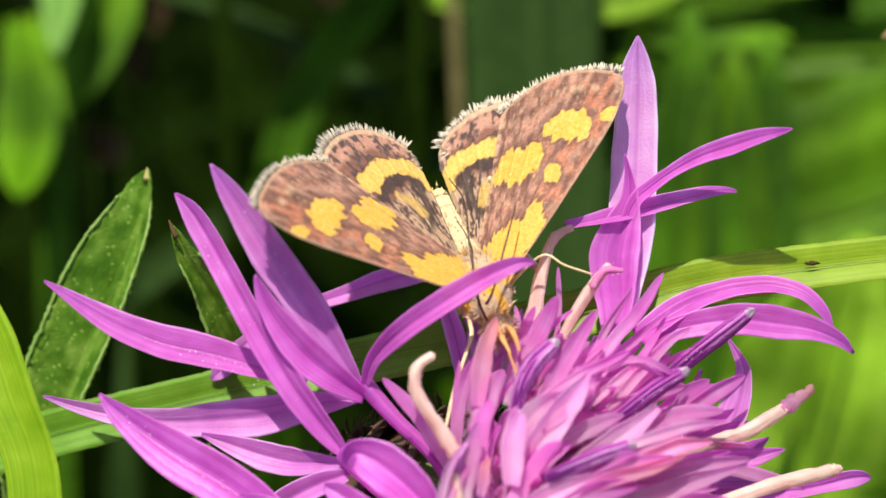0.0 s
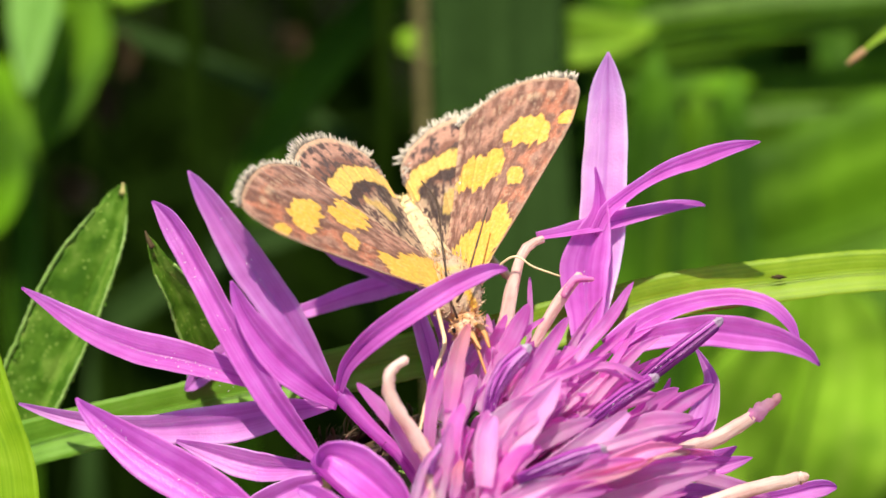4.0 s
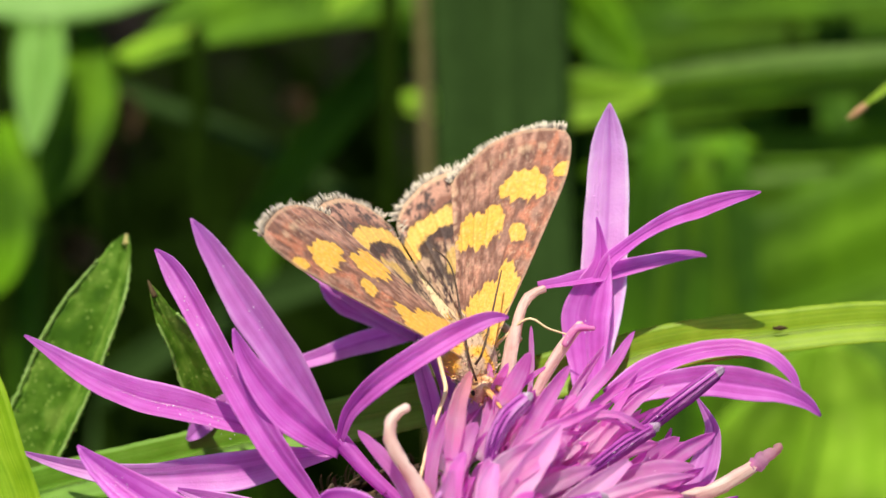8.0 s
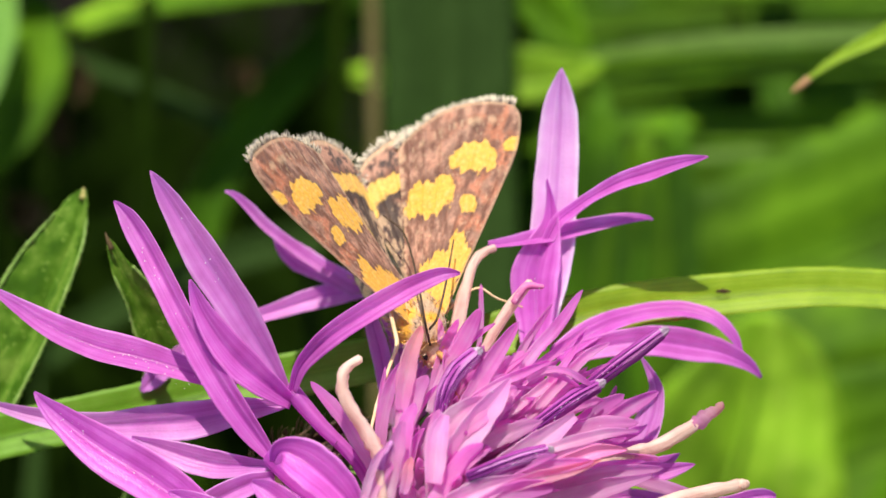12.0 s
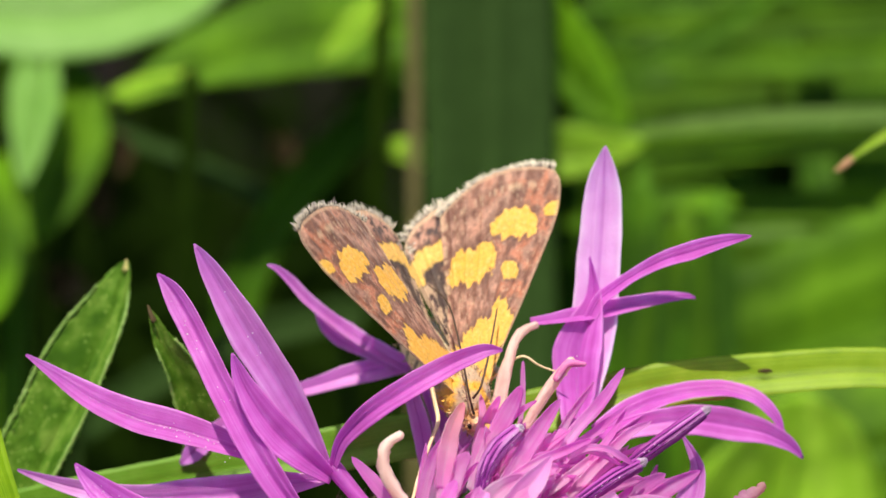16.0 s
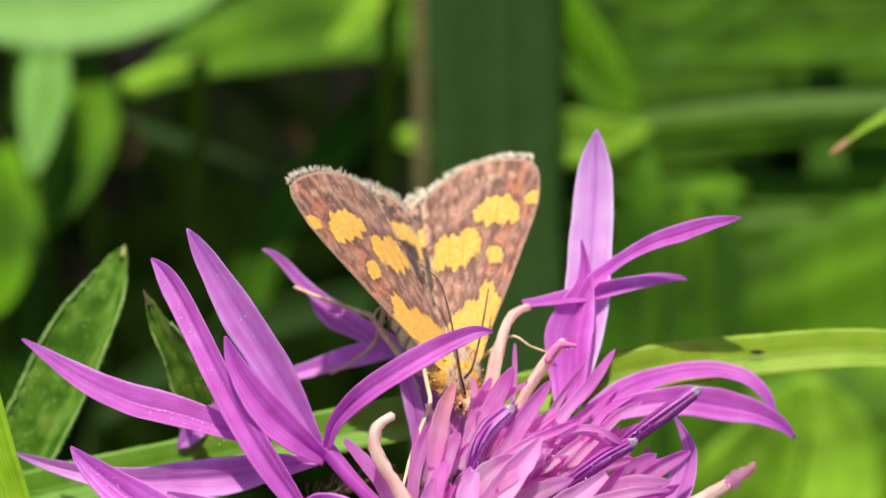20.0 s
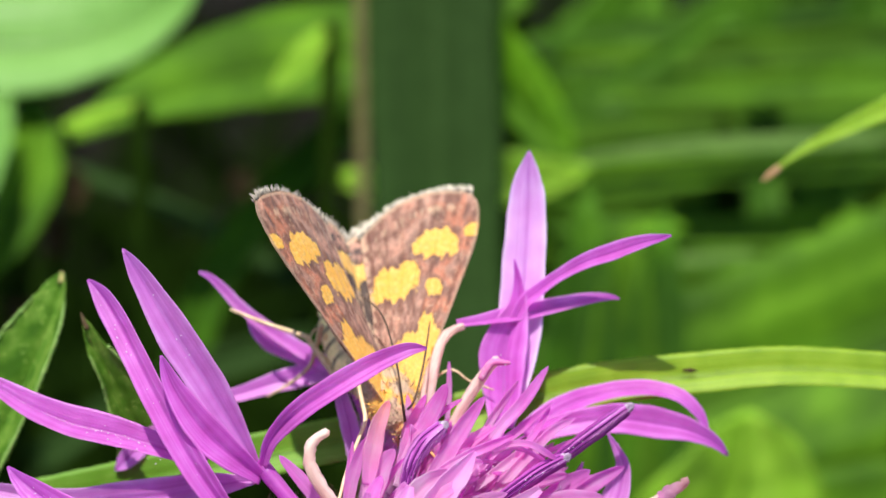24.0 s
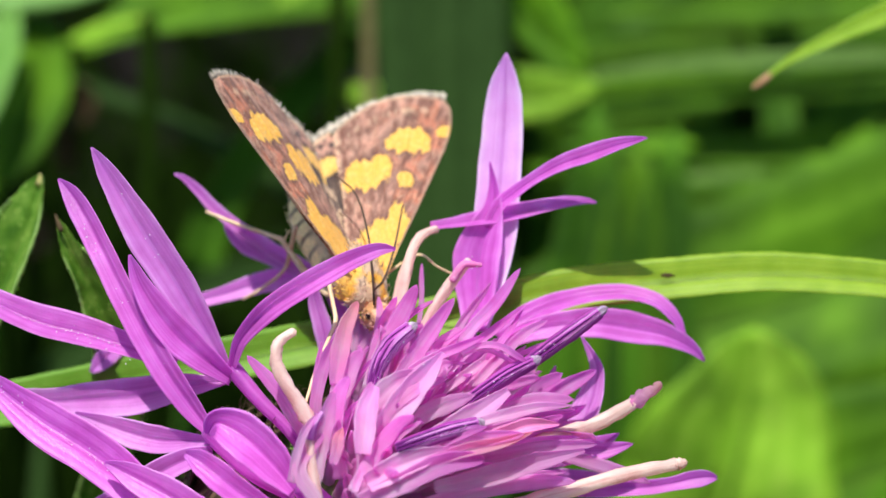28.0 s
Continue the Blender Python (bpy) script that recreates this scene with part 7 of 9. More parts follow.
anther = part("anther_tube", tube([(0.85, -4.96, 5.81), (1.08, -4.4, 6.77), (1.63, -3.67, 7.59), (2.41, -3.04, 8.16)], (0.22, 0.32, 0.39, 0.32), ribs=0.16, sides=14, rough=0.03), MAT_STAMEN, knapweed)
part("seam", tube([(0.73, -5.1, 5.94), (0.91, -4.6, 6.95), (1.41, -3.93, 7.81), (2.23, -3.25, 8.34)], (0.075, 0.065, 0.04, 0.02), sides=6), MAT_SEAM, anther, "dark violet seam")
part("seam", tube([(0.82, -5.16, 5.91), (1.05, -4.69, 6.91), (1.58, -4.04, 7.76), (2.37, -3.34, 8.29)], (0.075, 0.065, 0.04, 0.02), sides=6), MAT_SEAM, anther, "dark violet seam")
part("seam", tube([(0.92, -5.16, 5.85), (1.19, -4.69, 6.83), (1.76, -4.03, 7.66), (2.52, -3.33, 8.21)], (0.075, 0.065, 0.04, 0.02), sides=6), MAT_SEAM, anther, "dark violet seam")
part("style_end", tube([(2.41, -3.04, 8.16), (2.55, -2.99, 8.29), (2.64, -2.96, 8.37)], (0.28, 0.25, 0.14), rough=0.15), MAT_TIPWHITE, anther, "pale frosted end")
# withered cream styles
style = part("withered_style", tube([(-1.45, -4.99, 3.96), (-2.31, -4.91, 5.36), (-3.07, -4.79, 6.56), (-3.27, -4.59, 7.4), (-3.06, -4.41, 7.9), (-2.51, -4.28, 8.24)], (0.39, 0.34, 0.29, 0.29, 0.24, 0.19), rough=0.1, n=24), MAT_CREAM, knapweed)
style = part("withered_style", tube([(7.32, -2.47, 2.71), (9.26, -1.86, 3.22), (10.97, -1.38, 3.65), (12.44, -0.88, 4.43)], (0.22, 0.27, 0.32, 0.27), rough=0.1), MAT_CREAM, knapweed)
part("style_end", tube([(12.32, -0.91, 4.36), (12.96, -0.75, 4.79), (13.4, -0.65, 5.06), (13.54, -0.57, 5.29)], (0.29, 0.32, 0.24, 0.17), rough=0.2), MAT_SALMON, style, "frayed pink end")
style = part("withered_style", tube([(7.28, -3.72, 0.43), (9.7, -3.08, 1.04), (12.14, -2.34, 1.6), (14.34, -1.89, 1.97)], (0.36, 0.34, 0.32, 0.27), rough=0.08), MAT_CREAM, knapweed)
part("style_end", tube([(14.29, -1.89, 1.95), (14.58, -1.87, 2.01), (14.77, -1.85, 2.06)], (0.27, 0.27, 0.15), rough=0.15), MAT_CREAM, style, "torn pale end")
style = part("withered_style", tube([(1.32, 0.81, 5.85), (1.8, 1.47, 7.68), (2.12, 2.05, 9.27), (2.54, 2.83, 10.54), (3.16, 3.29, 10.94), (3.46, 3.43, 11.02)], (0.39, 0.39, 0.34, 0.29, 0.22, 0.17), rough=0.09), MAT_CREAM, knapweed)
style = part("withered_style", tube([(2.73, 0.05, 6.69), (3.44, 0.35, 8.12), (4.26, 0.62, 9.43), (4.92, 0.71, 10.28)], (0.19, 0.24, 0.27, 0.19)), MAT_CREAM, knapweed)
part("style_end", tube([(4.19, 0.2, 9.46), (4.66, 0.26, 10.2), (5.06, 0.27, 10.24), (5.46, 0.27, 10.22)], (0.17, 0.19, 0.17, 0.10), rough=0.1), MAT_ROSE, style, "forked rose-pink end")
style = part("withered_style", tube([(-1.17, -8.07, 1.94), (-1.47, -7.78, 3.31), (-1.62, -7.4, 4.37), (-1.47, -7.17, 5.01)], (0.24, 0.24, 0.22, 0.19)), MAT_CREAM, knapweed)
part("style_end", tube([(-1.6, -7.45, 4.52), (-1.47, -7.24, 5.09), (-1.15, -7.06, 5.58)], (0.22, 0.22, 0.10)), MAT_STAMEN, style, "violet end")


LEFT_OPEN = -0.6


def filler(count):
    """Short inner corollas that fill the middle of the head."""
    r = np.random.default_rng(5)
    for k in range(count):
        a, b = r.uniform(0.05, 0.5), r.uniform(0, 2 * np.pi)
        d = AXIS * np.cos(a) + (SIDE_A * np.cos(b) + SIDE_B * np.sin(b)) * np.sin(a)
        foot = CUP + AXIS * 4.5 + (d - AXIS) * 5.0
        long = r.uniform(3.6, 6.0)
        tip_at = foot + d * long
        if tip_at[0] < LEFT_OPEN:
            continue
        mat = (MAT_PINK, MAT_INNER, MAT_PINK)[k % 3]
        fl = part("disc_floret", tube([foot, foot + d * long * 0.5, tip_at], (0.26, 0.3, 0.4), n=6, sides=8), MAT_PINK, knapweed)
        for j in range(5):
            c = b + j * 1.257 + r.normal(0, 0.2)
            s = SIDE_A * np.cos(c) + SIDE_B * np.sin(c)
            q = tip_at + s * 0.3
            part("floret_lobe", strip([q - d * 0.3, q + d * 1.3 + s * 0.25, q + d * r.uniform(2.2, 3.0) + s * r.uniform(0.3, 1.1)], 0.58, face=-s + EYEWARD * 0.4, n=10, cross=4, base=0.9, wide=0.75, sharp=0.5, groove=0.03, cup=0.2), mat, fl)


filler(38)


def pollen(lines):
    """Loose pale grains, one joined part: pollen on the anthers and corollas, imitated glints on the petals."""
    r = np.random.default_rng(8)
    shapes = []
    for a, b, count, wide in lines:
        for _ in range(count):
            c = np.asarray(a) + (np.asarray(b) - np.asarray(a)) * r.random() + EYEWARD * 0.3 + r.normal(0, wide, 3)
            shapes.append(ball(c, np.full(3, r.uniform(0.015, 0.035)), rings=4, sides=6))
    ob = part("pollen", joined(shapes), MAT_POLLEN_GLINT, knapweed, "scattered pale anther grains and painted petal glints")
    return tagged(ob, "scattered pale anther grains and painted petal glints", kind="stuff")


# Anther lines carry pollen; on the outer petals the grains imitate glints of light.
pollen([((7.33, -1.18, 5.96), (10.73, -0.1, 8.35), 8, 0.07),
        ((4.29, -4.65, 4.91), (7.74, -2.88, 6.83), 9, 0.07),
        ((2.04, -8.0, 4.46), (5.36, -6.48, 5.14), 7, 0.07),
        ((0.84, -5.32, 5.97), (2.39, -3.41, 8.31), 8, 0.07),
        ((-12.98, -0.18, 6.65), (-8.41, -0.82, 5.49), 40, 0.22),
        ((-11.2, -0.35, 14.2), (-7.3, -1.0, 8.2), 7, 0.1),
        ((-13.0, 0.9, 12.6), (-8.0, -2.6, 5.4), 14, 0.12),
        ((-15.6, -2.8, 5.0), (-10.0, -5.0, 1.8), 16, 0.15),
        ((2.0, -4.6, 6.9), (8.5, -3.4, 5.6), 30, 0.5),
        ((4.23, 0.05, 9.64), (5.16, 0.15, 10.49), 8, 0.15)])

# ---- the moth: lengths in mm in its own space, right x, belly y, tail z ----
def value_noise(x, y, seed):
    r = np.random.default_rng(seed).random((64, 64))
    xi, yi = np.floor(x).astype(int), np.floor(y).astype(int)
    u, v = x - xi, y - yi
    u, v = u * u * (3 - 2 * u), v * v * (3 - 2 * v)
    g = lambda a, b: r[a % 64, b % 64]  # noqa: E731
    return (g(xi, yi) * (1 - u) + g(xi + 1, yi) * u) * (1 - v) + (g(xi, yi + 1) * (1 - u) + g(xi + 1, yi + 1) * u) * v


def patch(costa, inner, base, outer, nr, na):
    """A four-sided sheet between its edges; rows run from the base out, columns from the front edge in."""
    c, _, r = curve(costa, nr)
    i, _, _ = curve(inner, nr)
    b, _, a = curve(base, na)
    o, _, _ = curve(outer, na)
    r, a = r[:, None, None], a[None, :, None]
    lines = (1 - a) * c[:, None] + a * i[:, None] + (1 - r) * b[None] + r * o[None]
    corners = (1 - r) * (1 - a) * c[0] + r * (1 - a) * c[-1] + (1 - r) * a * i[0] + r * a * i[-1]
    return lines - corners


FORE = dict(costa=[(1.2, -0.4, 0), (2.1, 1.25, 0), (3.2, 3.1, 0), (4.4, 5.2, 0), (5.2, 6.65, 0), (5.62, 7.8, 0), (5.77, 8.75, 0), (5.58, 9.36, 0)],
            inner=[(-0.3, 0.0, 0), (-0.35, 2.3, 0), (-0.15, 4.0, 0), (-0.1, 6.0, 0), (0.0, 8.2, 0)],
            base=[(1.2, -0.4, 0), (0.4, -0.5, 0), (-0.3, 0.0, 0)],
            outer=[(5.58, 9.36, 0), (4.9, 9.6, 0), (3.6, 9.72, 0), (2.3, 9.5, 0), (1.1, 8.95, 0), (0.0, 8.2, 0)])
HIND = dict(costa=[(0.6, 0.2, 0), (1.9, 3.0, 0), (2.5, 5.6, 0), (2.6, 7.5, 0)],
            inner=[(-0.2, 0.2, 0), (-0.8, 2.0, 0), (-1.95, 4.1, 0), (-2.85, 6.0, 0)],
            base=[(0.6, 0.2, 0), (0.1, 0.0, 0), (-0.2, 0.2, 0)],
            outer=[(2.6, 7.5, 0), (1.9, 8.4, 0), (0.6, 8.85, 0), (-1.1, 8.75, 0), (-2.3, 8.05, 0), (-2.95, 7.1, 0), (-2.85, 6.0, 0)])
BROWN, PINKISH, RUSTY, DARK = np.array((0.275, 0.125, 0.085)), np.array((0.65, 0.36, 0.255)), np.array((0.70, 0.19, 0.07)), np.array((0.055, 0.035, 0.03))
YELLOW, PALE, BEIGE = np.array((0.96, 0.51, 0.055)), np.array((0.98, 0.67, 0.20)), np.array((0.72, 0.50, 0.32))


def blend(a, b, k):
    return a * (1 - k)[..., None] + b * k[..., None]


def step(x, lo, hi):
    k = np.clip((x - lo) / (hi - lo), 0, 1)
    return k * k * (3 - 2 * k)


def oval(u, v, cu, cv, ru, rv, turn):
    a = np.radians(turn)
    x, y = (u - cu) * np.cos(a) + (v - cv) * np.sin(a), -(u - cu) * np.sin(a) + (v - cv) * np.cos(a)
    return 1 - np.sqrt((x / ru) ** 2 + (y / rv) ** 2)


def streaks(u, v, seed):
    far, ang = np.hypot(u, v + 1.5), np.arctan2(u, v + 1.5)
    fine = value_noise(ang * 46 + 3, far * 2.2, seed)
    broad = value_noise(ang * 24 + 9, far * 1.8 + 5, seed + 1)
    grain = value_noise(ang * 80 + 40, far * 6.5 + 40, seed + 2)
    return fine, broad, grain


def fore_colour(u, v, r, a):
    fine, broad, grain = streaks(u, v, 21)
    k = 0.52 * fine + 0.24 * broad + 0.24 * grain
    col = blend(np.broadcast_to(BROWN, (*u.shape, 3)), np.broadcast_to(PINKISH, (*u.shape, 3)), step(k, 0.28, 0.72))
    rust = step(value_noise(u * 1.6 + 7, v * 1.3 + 2, 31) + 0.5 * (broad - 0.5) + 0.2 * (grain - 0.5), 0.42, 0.7) * step(a, 0.85, 0.3)
    col = blend(col, np.broadcast_to(RUSTY, col.shape), 0.5 * rust * step(fine * 0.6 + broad * 0.4, 0.25, 0.65))
    col = blend(col, DARK * 1.1, step(grain * 0.45 + value_noise(np.arctan2(u, v + 1.5) * 60 + 7, np.hypot(u, v) * 2.4 + 3, 35) * 0.55, 0.54, 0.82) * 0.32)
    col = blend(col, np.broadcast_to(BEIGE, col.shape), step(value_noise(u * 17 + 11, v * 9 + 5, 27) * 0.7 + 0.3 * broad, 0.66, 0.82) * 0.55)
    col = blend(col, col * 0.8, step(r, 0.80, 0.86) * step(r, 0.97, 0.92) * 0.8)
    blots = np.maximum.reduce([oval(u, v, 3.5, 6.95, 1.0, 0.72, 4), oval(u, v, 2.6, 6.85, 0.32, 0.36, 0),
                               oval(u, v, 1.1, 5.3, 1.02, 0.9, 14), oval(u, v, 1.85, 5.95, 0.42, 0.4, 0), oval(u, v, 0.35, 4.9, 0.4, 0.4, 0),
                               oval(u, v, 2.9, 4.7, 0.36, 0.48, 0), oval(u, v, 5.25, 7.38, 0.55, 0.32, 12)])
    ang = np.arctan2(u, v + 1.5)
    crown = np.interp(u, (-0.4, 0.1, 0.5, 0.95, 1.4, 1.75, 2.0, 2.5, 2.75), (1.3, 1.7, 2.15, 2.45, 2.55, 2.75, 3.2, 3.3, 2.4))
    flank = np.interp(v, (-0.8, 0.6, 1.1, 1.6, 2.4, 3.2), (1.3, 1.75, 2.05, 2.2, 2.6, 2.65))
    low = np.minimum(crown - v, flank - u) / 0.8
    blots = np.maximum(blots + 0.16 * (value_noise(ang * 26 + 2, v * 0 + 1.5, 92) - 0.5), low + 0.5 * (value_noise(ang * 22 + 2, v * 0 + 1.5, 91) - 0.5))
    blots = blots + 0.48 * (fine - 0.5) + 0.2 * (broad - 0.5) + 0.22 * (grain - 0.5) + 0.1
    blots = blots - 0.7 * np.exp(-(((u - 4.66 - 0.15 * (v - 7.0)) / 0.13) ** 2)) * step(v, 6.2, 6.5)
    col = blend(col, DARK * 0.6 + BROWN * 0.4, step(blots, -0.36, -0.08) * (0.25 + 0.45 * broad))
    lit = blend(np.broadcast_to(YELLOW, col.shape), np.broadcast_to(PALE, col.shape), 0.25 + 0.45 * step(grain, 0.4, 0.9))
    col = blend(col, lit, step(blots, 0.02, 0.12))
    small = value_noise(a * 62, r * 0 + 3.5, 44)
    col = blend(col, np.broadcast_to(BEIGE, col.shape), step(r, 0.885, 0.905) * step(r, 0.935, 0.915) * step(small, 0.45, 0.7) * 0.6)
    col = blend(col, np.broadcast_to(BEIGE * 1.1, col.shape), step(r, 0.978, 0.99) * 0.55)
    col = blend(col, np.broadcast_to(BEIGE * 0.8, col.shape), step(a, 0.03, 0.012) * 0.55)
    col = blend(col, np.broadcast_to(BEIGE * 1.25, col.shape), step(a, 0.94, 0.975) * step(value_noise(v * 6.5, u * 2 + 9, 36), 0.35, 0.6) * 0.6)
    return col


def from_line(u, v, line):
    """How far the points lie from a bent line on the wing."""
    far = np.full(u.shape, 99.0)
    for (a, b), (c, d) in zip(line, line[1:]):
        k = np.clip(((u - a) * (c - a) + (v - b) * (d - b)) / ((c - a) ** 2 + (d - b) ** 2), 0, 1)
        far = np.minimum(far, np.hypot(u - a - k * (c - a), v - b - k * (d - b)))
    return far


BAND = ((1.9, 5.9), (0.8, 6.32), (0.0, 6.62), (-1.0, 6.62), (-1.9, 6.25), (-2.4, 5.75), (-2.5, 5.0))
ARC = ((1.3, 5.4), (0.57, 5.6), (-0.4, 5.9), (-1.3, 5.75), (-1.6, 5.15), (-1.25, 4.45), (-0.6, 3.6), (-0.3, 3.0))


def hind_colour(u, v, r, a):
    fine, broad, grain = streaks(u, v, 61)
    rough = 0.3 * (fine - 0.5) + 0.25 * (broad - 0.5) + 0.12 * (grain - 0.5)
    col = blend(np.broadcast_to(DARK * 2.4, (*u.shape, 3)), np.broadcast_to(BROWN * 1.15, (*u.shape, 3)), step(0.6 * fine + 0.4 * grain, 0.3, 0.6))
    edge = step(r + 0.07 * (broad - 0.5), 0.84, 0.9)
    col = blend(col, np.broadcast_to(PINKISH, col.shape), edge * step(fine * 0.6 + grain * 0.4, 0.32, 0.6))
    inside = step(v + 0.25 * u, 5.4, 4.9)
    col = blend(col, np.broadcast_to(BEIGE * 0.85, col.shape), inside * step(0.5 * fine + 0.5 * grain, 0.4, 0.58))
    gold = blend(np.broadcast_to(YELLOW, col.shape), np.broadcast_to(PALE, col.shape), 0.45 + 0.5 * grain)
    arc = from_line(u, v, ARC) + rough
    col = blend(col, np.broadcast_to(DARK * 1.4, col.shape), step(arc, 0.4, 0.24) * (0.75 + 0.25 * grain))
    patch_in = from_line(u, v, ((0.0, 5.1), (-0.5, 4.6), (-0.45, 4.0))) + rough
    col = blend(col, np.broadcast_to(PALE * 0.75, col.shape), step(patch_in, 0.34, 0.2) * 0.85)
    col = blend(col, np.broadcast_to(DARK * 1.4, col.shape), step(from_line(u, v, BAND) + rough, 0.62, 0.5) * 0.6)
    col = blend(col, gold, step(from_line(u, v, BAND) + rough, 0.5, 0.38))
    low = step(v + 0.35 * u, 3.3, 2.7)
    col = blend(col, np.broadcast_to(BEIGE * 0.9, col.shape), low * step(0.5 * fine + 0.5 * grain, 0.35, 0.55))
    col = blend(col, np.broadcast_to(BEIGE * 0.8, col.shape), step(a, 0.9, 0.96) * step(v, 5.6, 4.8) * step(fine, 0.25, 0.5) * 0.8)
    col = blend(col, np.broadcast_to(BEIGE * 1.15, col.shape), step(r, 0.965, 0.98) * 0.85)
    return col


def wing_shape(edges, colour, hand, lay, nr, na, belly):
    """Points, faces, st and tints of a wing; hand is +1 for the right one, -1 for the left."""
    g = patch(nr=nr, na=na, **edges)
    u, v = g[..., 0], g[..., 1]
    r = np.broadcast_to(np.linspace(0, 1, nr + 1)[:, None], u.shape)
    a = np.broadcast_to(np.linspace(0, 1, na + 1)[None], u.shape)
    tint = colour(u, v, r, a)
    vein = sum(np.exp(-(((a - q) / 0.012) ** 2)) for q in (0.08, 0.2, 0.33, 0.46, 0.6, 0.75, 0.9)) * step(r, 0.25, 0.5)
    y = lay - belly * np.sin(a * np.pi) * np.sin(np.clip(r, 0, 1) * np.pi * 0.6) - 0.045 * vein + 0.03 * (value_noise(u * 3 + 30, v * 3 + 30, 3) - 0.5)
    top = np.stack([hand * u, y, v], -1).reshape(-1, 3)
    low = top + np.array((0, 0.05, 0))
    m, off = na + 1, (nr + 1) * (na + 1)
    f = []
    for i in range(nr):
        for j in range(na):
            q = (i * m + j, i * m + j + 1, (i + 1) * m + j + 1, (i + 1) * m + j)
            p = tuple(off + k for k in q)
            f += [q, p[::-1]] if hand < 0 else [q[::-1], p]
    rim = [*range(0, m), *range(2 * m - 1, off, m), *range(off - 2, off - m - 1, -1), *range(off - 2 * m, 0, -m)]
    f += [(p, q, off + q, off + p) for p, q in zip(rim, rim[1:] + rim[:1])]
    st = np.stack([a.ravel() * 2 - 1, r.ravel(), np.zeros(off)], 1)
    return np.vstack([top, low]), f, np.vstack([st, st]), np.vstack([tint.reshape(-1, 3), tint.reshape(-1, 3) * 0.4 + BEIGE * 0.5])


def fringe_shape(edges, hand, lay, count, long, dark, seed):
    """The hairy scale fringe of a wing's outer edge."""
    r = np.random.default_rng(seed)
    p, d, t = curve(edges["outer"], count)
    shapes = []
    for row, (share, grey) in enumerate(((1.0, 0), (0.62, 1))):
        for k in range(count + 1):
            n = np.array((-d[k][1], d[k][0], 0)) * -1
            n = n if n @ np.array((0.3, 1, 0)) > 0 else -n
            way = n + d[k] * r.normal(0.0, 0.28)
            l = long * share * r.uniform(0.6, 1.2) * (0.75 + 0.5 * value_noise(np.array([t[k] * 22]), np.array([1.5]), seed)[0])
            a, b = p[k] - n * 0.05, p[k] + way * l
            w = d[k] * r.uniform(0.018, 0.05)
            y = lay + r.normal(0, 0.05) + 0.03 * row
            lift = r.normal(-0.04, 0.08)
            q = np.array([(hand * c[0], y + e, c[1]) for c, e in ((a - w, 0), (a + w, 0), ((a + b) / 2 + w * 1.3, lift * 0.5), (b, lift), ((a + b) / 2 - w * 1.3, lift * 0.5))])
            base = DARK * 1.6 if (grey or r.random() < dark) else np.array((0.42, 0.33, 0.22))
            end = np.array((0.86, 0.78, 0.62)) if not grey else np.array((0.36, 0.31, 0.26))
            shapes.append((q, [(0, 1, 2, 4), (4, 2, 3)], np.zeros((5, 3)), np.array([base, base, (base + end) / 2, end, (base + end) / 2])))
    return joined(shapes)


moth = new("moth")
moth.empty_display_size = 0.005
tagged(moth, "small purple-brown and gold moth feeding head down on the flower", "moth")


def wing(name, edges, colour, hand, lay, label, nr, na, belly, long, dark, seed):
    w = part(name, wing_shape(edges, colour, hand, lay, nr, na, belly), MAT_WING, moth, label, about="own")
    part("fringe", fringe_shape(edges, hand, lay, 260, long, dark, seed), MAT_HAIR, w, "pale hair-like scale fringe", about="own")
    return w


FORE_LABEL, HIND_LABEL = "red-brown forewing with golden yellow spots", "dark hindwing with a curved yellow band"
forewing_right = wing("forewing", FORE, fore_colour, 1, 0.0, FORE_LABEL, 190, 120, 0.35, 0.38, 0.4, 71)
forewing_left = wing("forewing", FORE, fore_colour, -1, 0.0, FORE_LABEL, 190, 120, 0.35, 0.38, 0.4, 72)
hindwing_right = wing("hindwing", HIND, hind_colour, 1, 0.36, HIND_LABEL, 150, 100, 0.2, 0.5, 0.3, 73)
hindwing_left = wing("hindwing", HIND, hind_colour, -1, 0.36, HIND_LABEL, 150, 100, 0.2, 0.5, 0.3, 74)


def furry(shape, tint, count, long, seed, lean=(0, 0, 0.6)):
    """Adds short hair-like scales to a lump; they lie towards the tail."""
    v, f, st = shape
    r = np.random.default_rng(seed)
    c = v.mean(0)
    tints = tint(v)
    shapes = [(v, f, st, tints)]
    for k in r.integers(0, len(v), count):
        n = v[k] - c
        n /= np.linalg.norm(n) + 1e-9
        way = n * 0.55 + np.asarray(lean) + r.normal(0, 0.25, 3)
        a = v[k] + r.normal(0, 0.08, 3)
        b = a + way * long * r.uniform(0.5, 1.2)
        w = np.cross(way, r.normal(0, 1, 3))
        w *= 0.045 / (np.linalg.norm(w) + 1e-9)
        shapes.append((np.array([a - w, a + w, b]), [(0, 1, 2)], np.zeros((3, 3)), np.tile(tints[k] * r.uniform(0.7, 1.35), (3, 1))))
    return joined(shapes)


def thorax_tint(v):
    k = value_noise(v[:, 0] * 3 + 20, v[:, 2] * 2 + 20, 5)
    return blend(np.broadcast_to(YELLOW * 0.7, v.shape), np.broadcast_to(BEIGE * 0.62, v.shape), step(k, 0.25, 0.55))


def head_tint(v):
    k = value_noise(v[:, 0] * 4 + 20, v[:, 2] * 4 + 20, 6)
    return blend(np.broadcast_to(BEIGE, v.shape), np.broadcast_to(np.array((0.45, 0.22, 0.08)), v.shape), step(k, 0.25, 0.55))


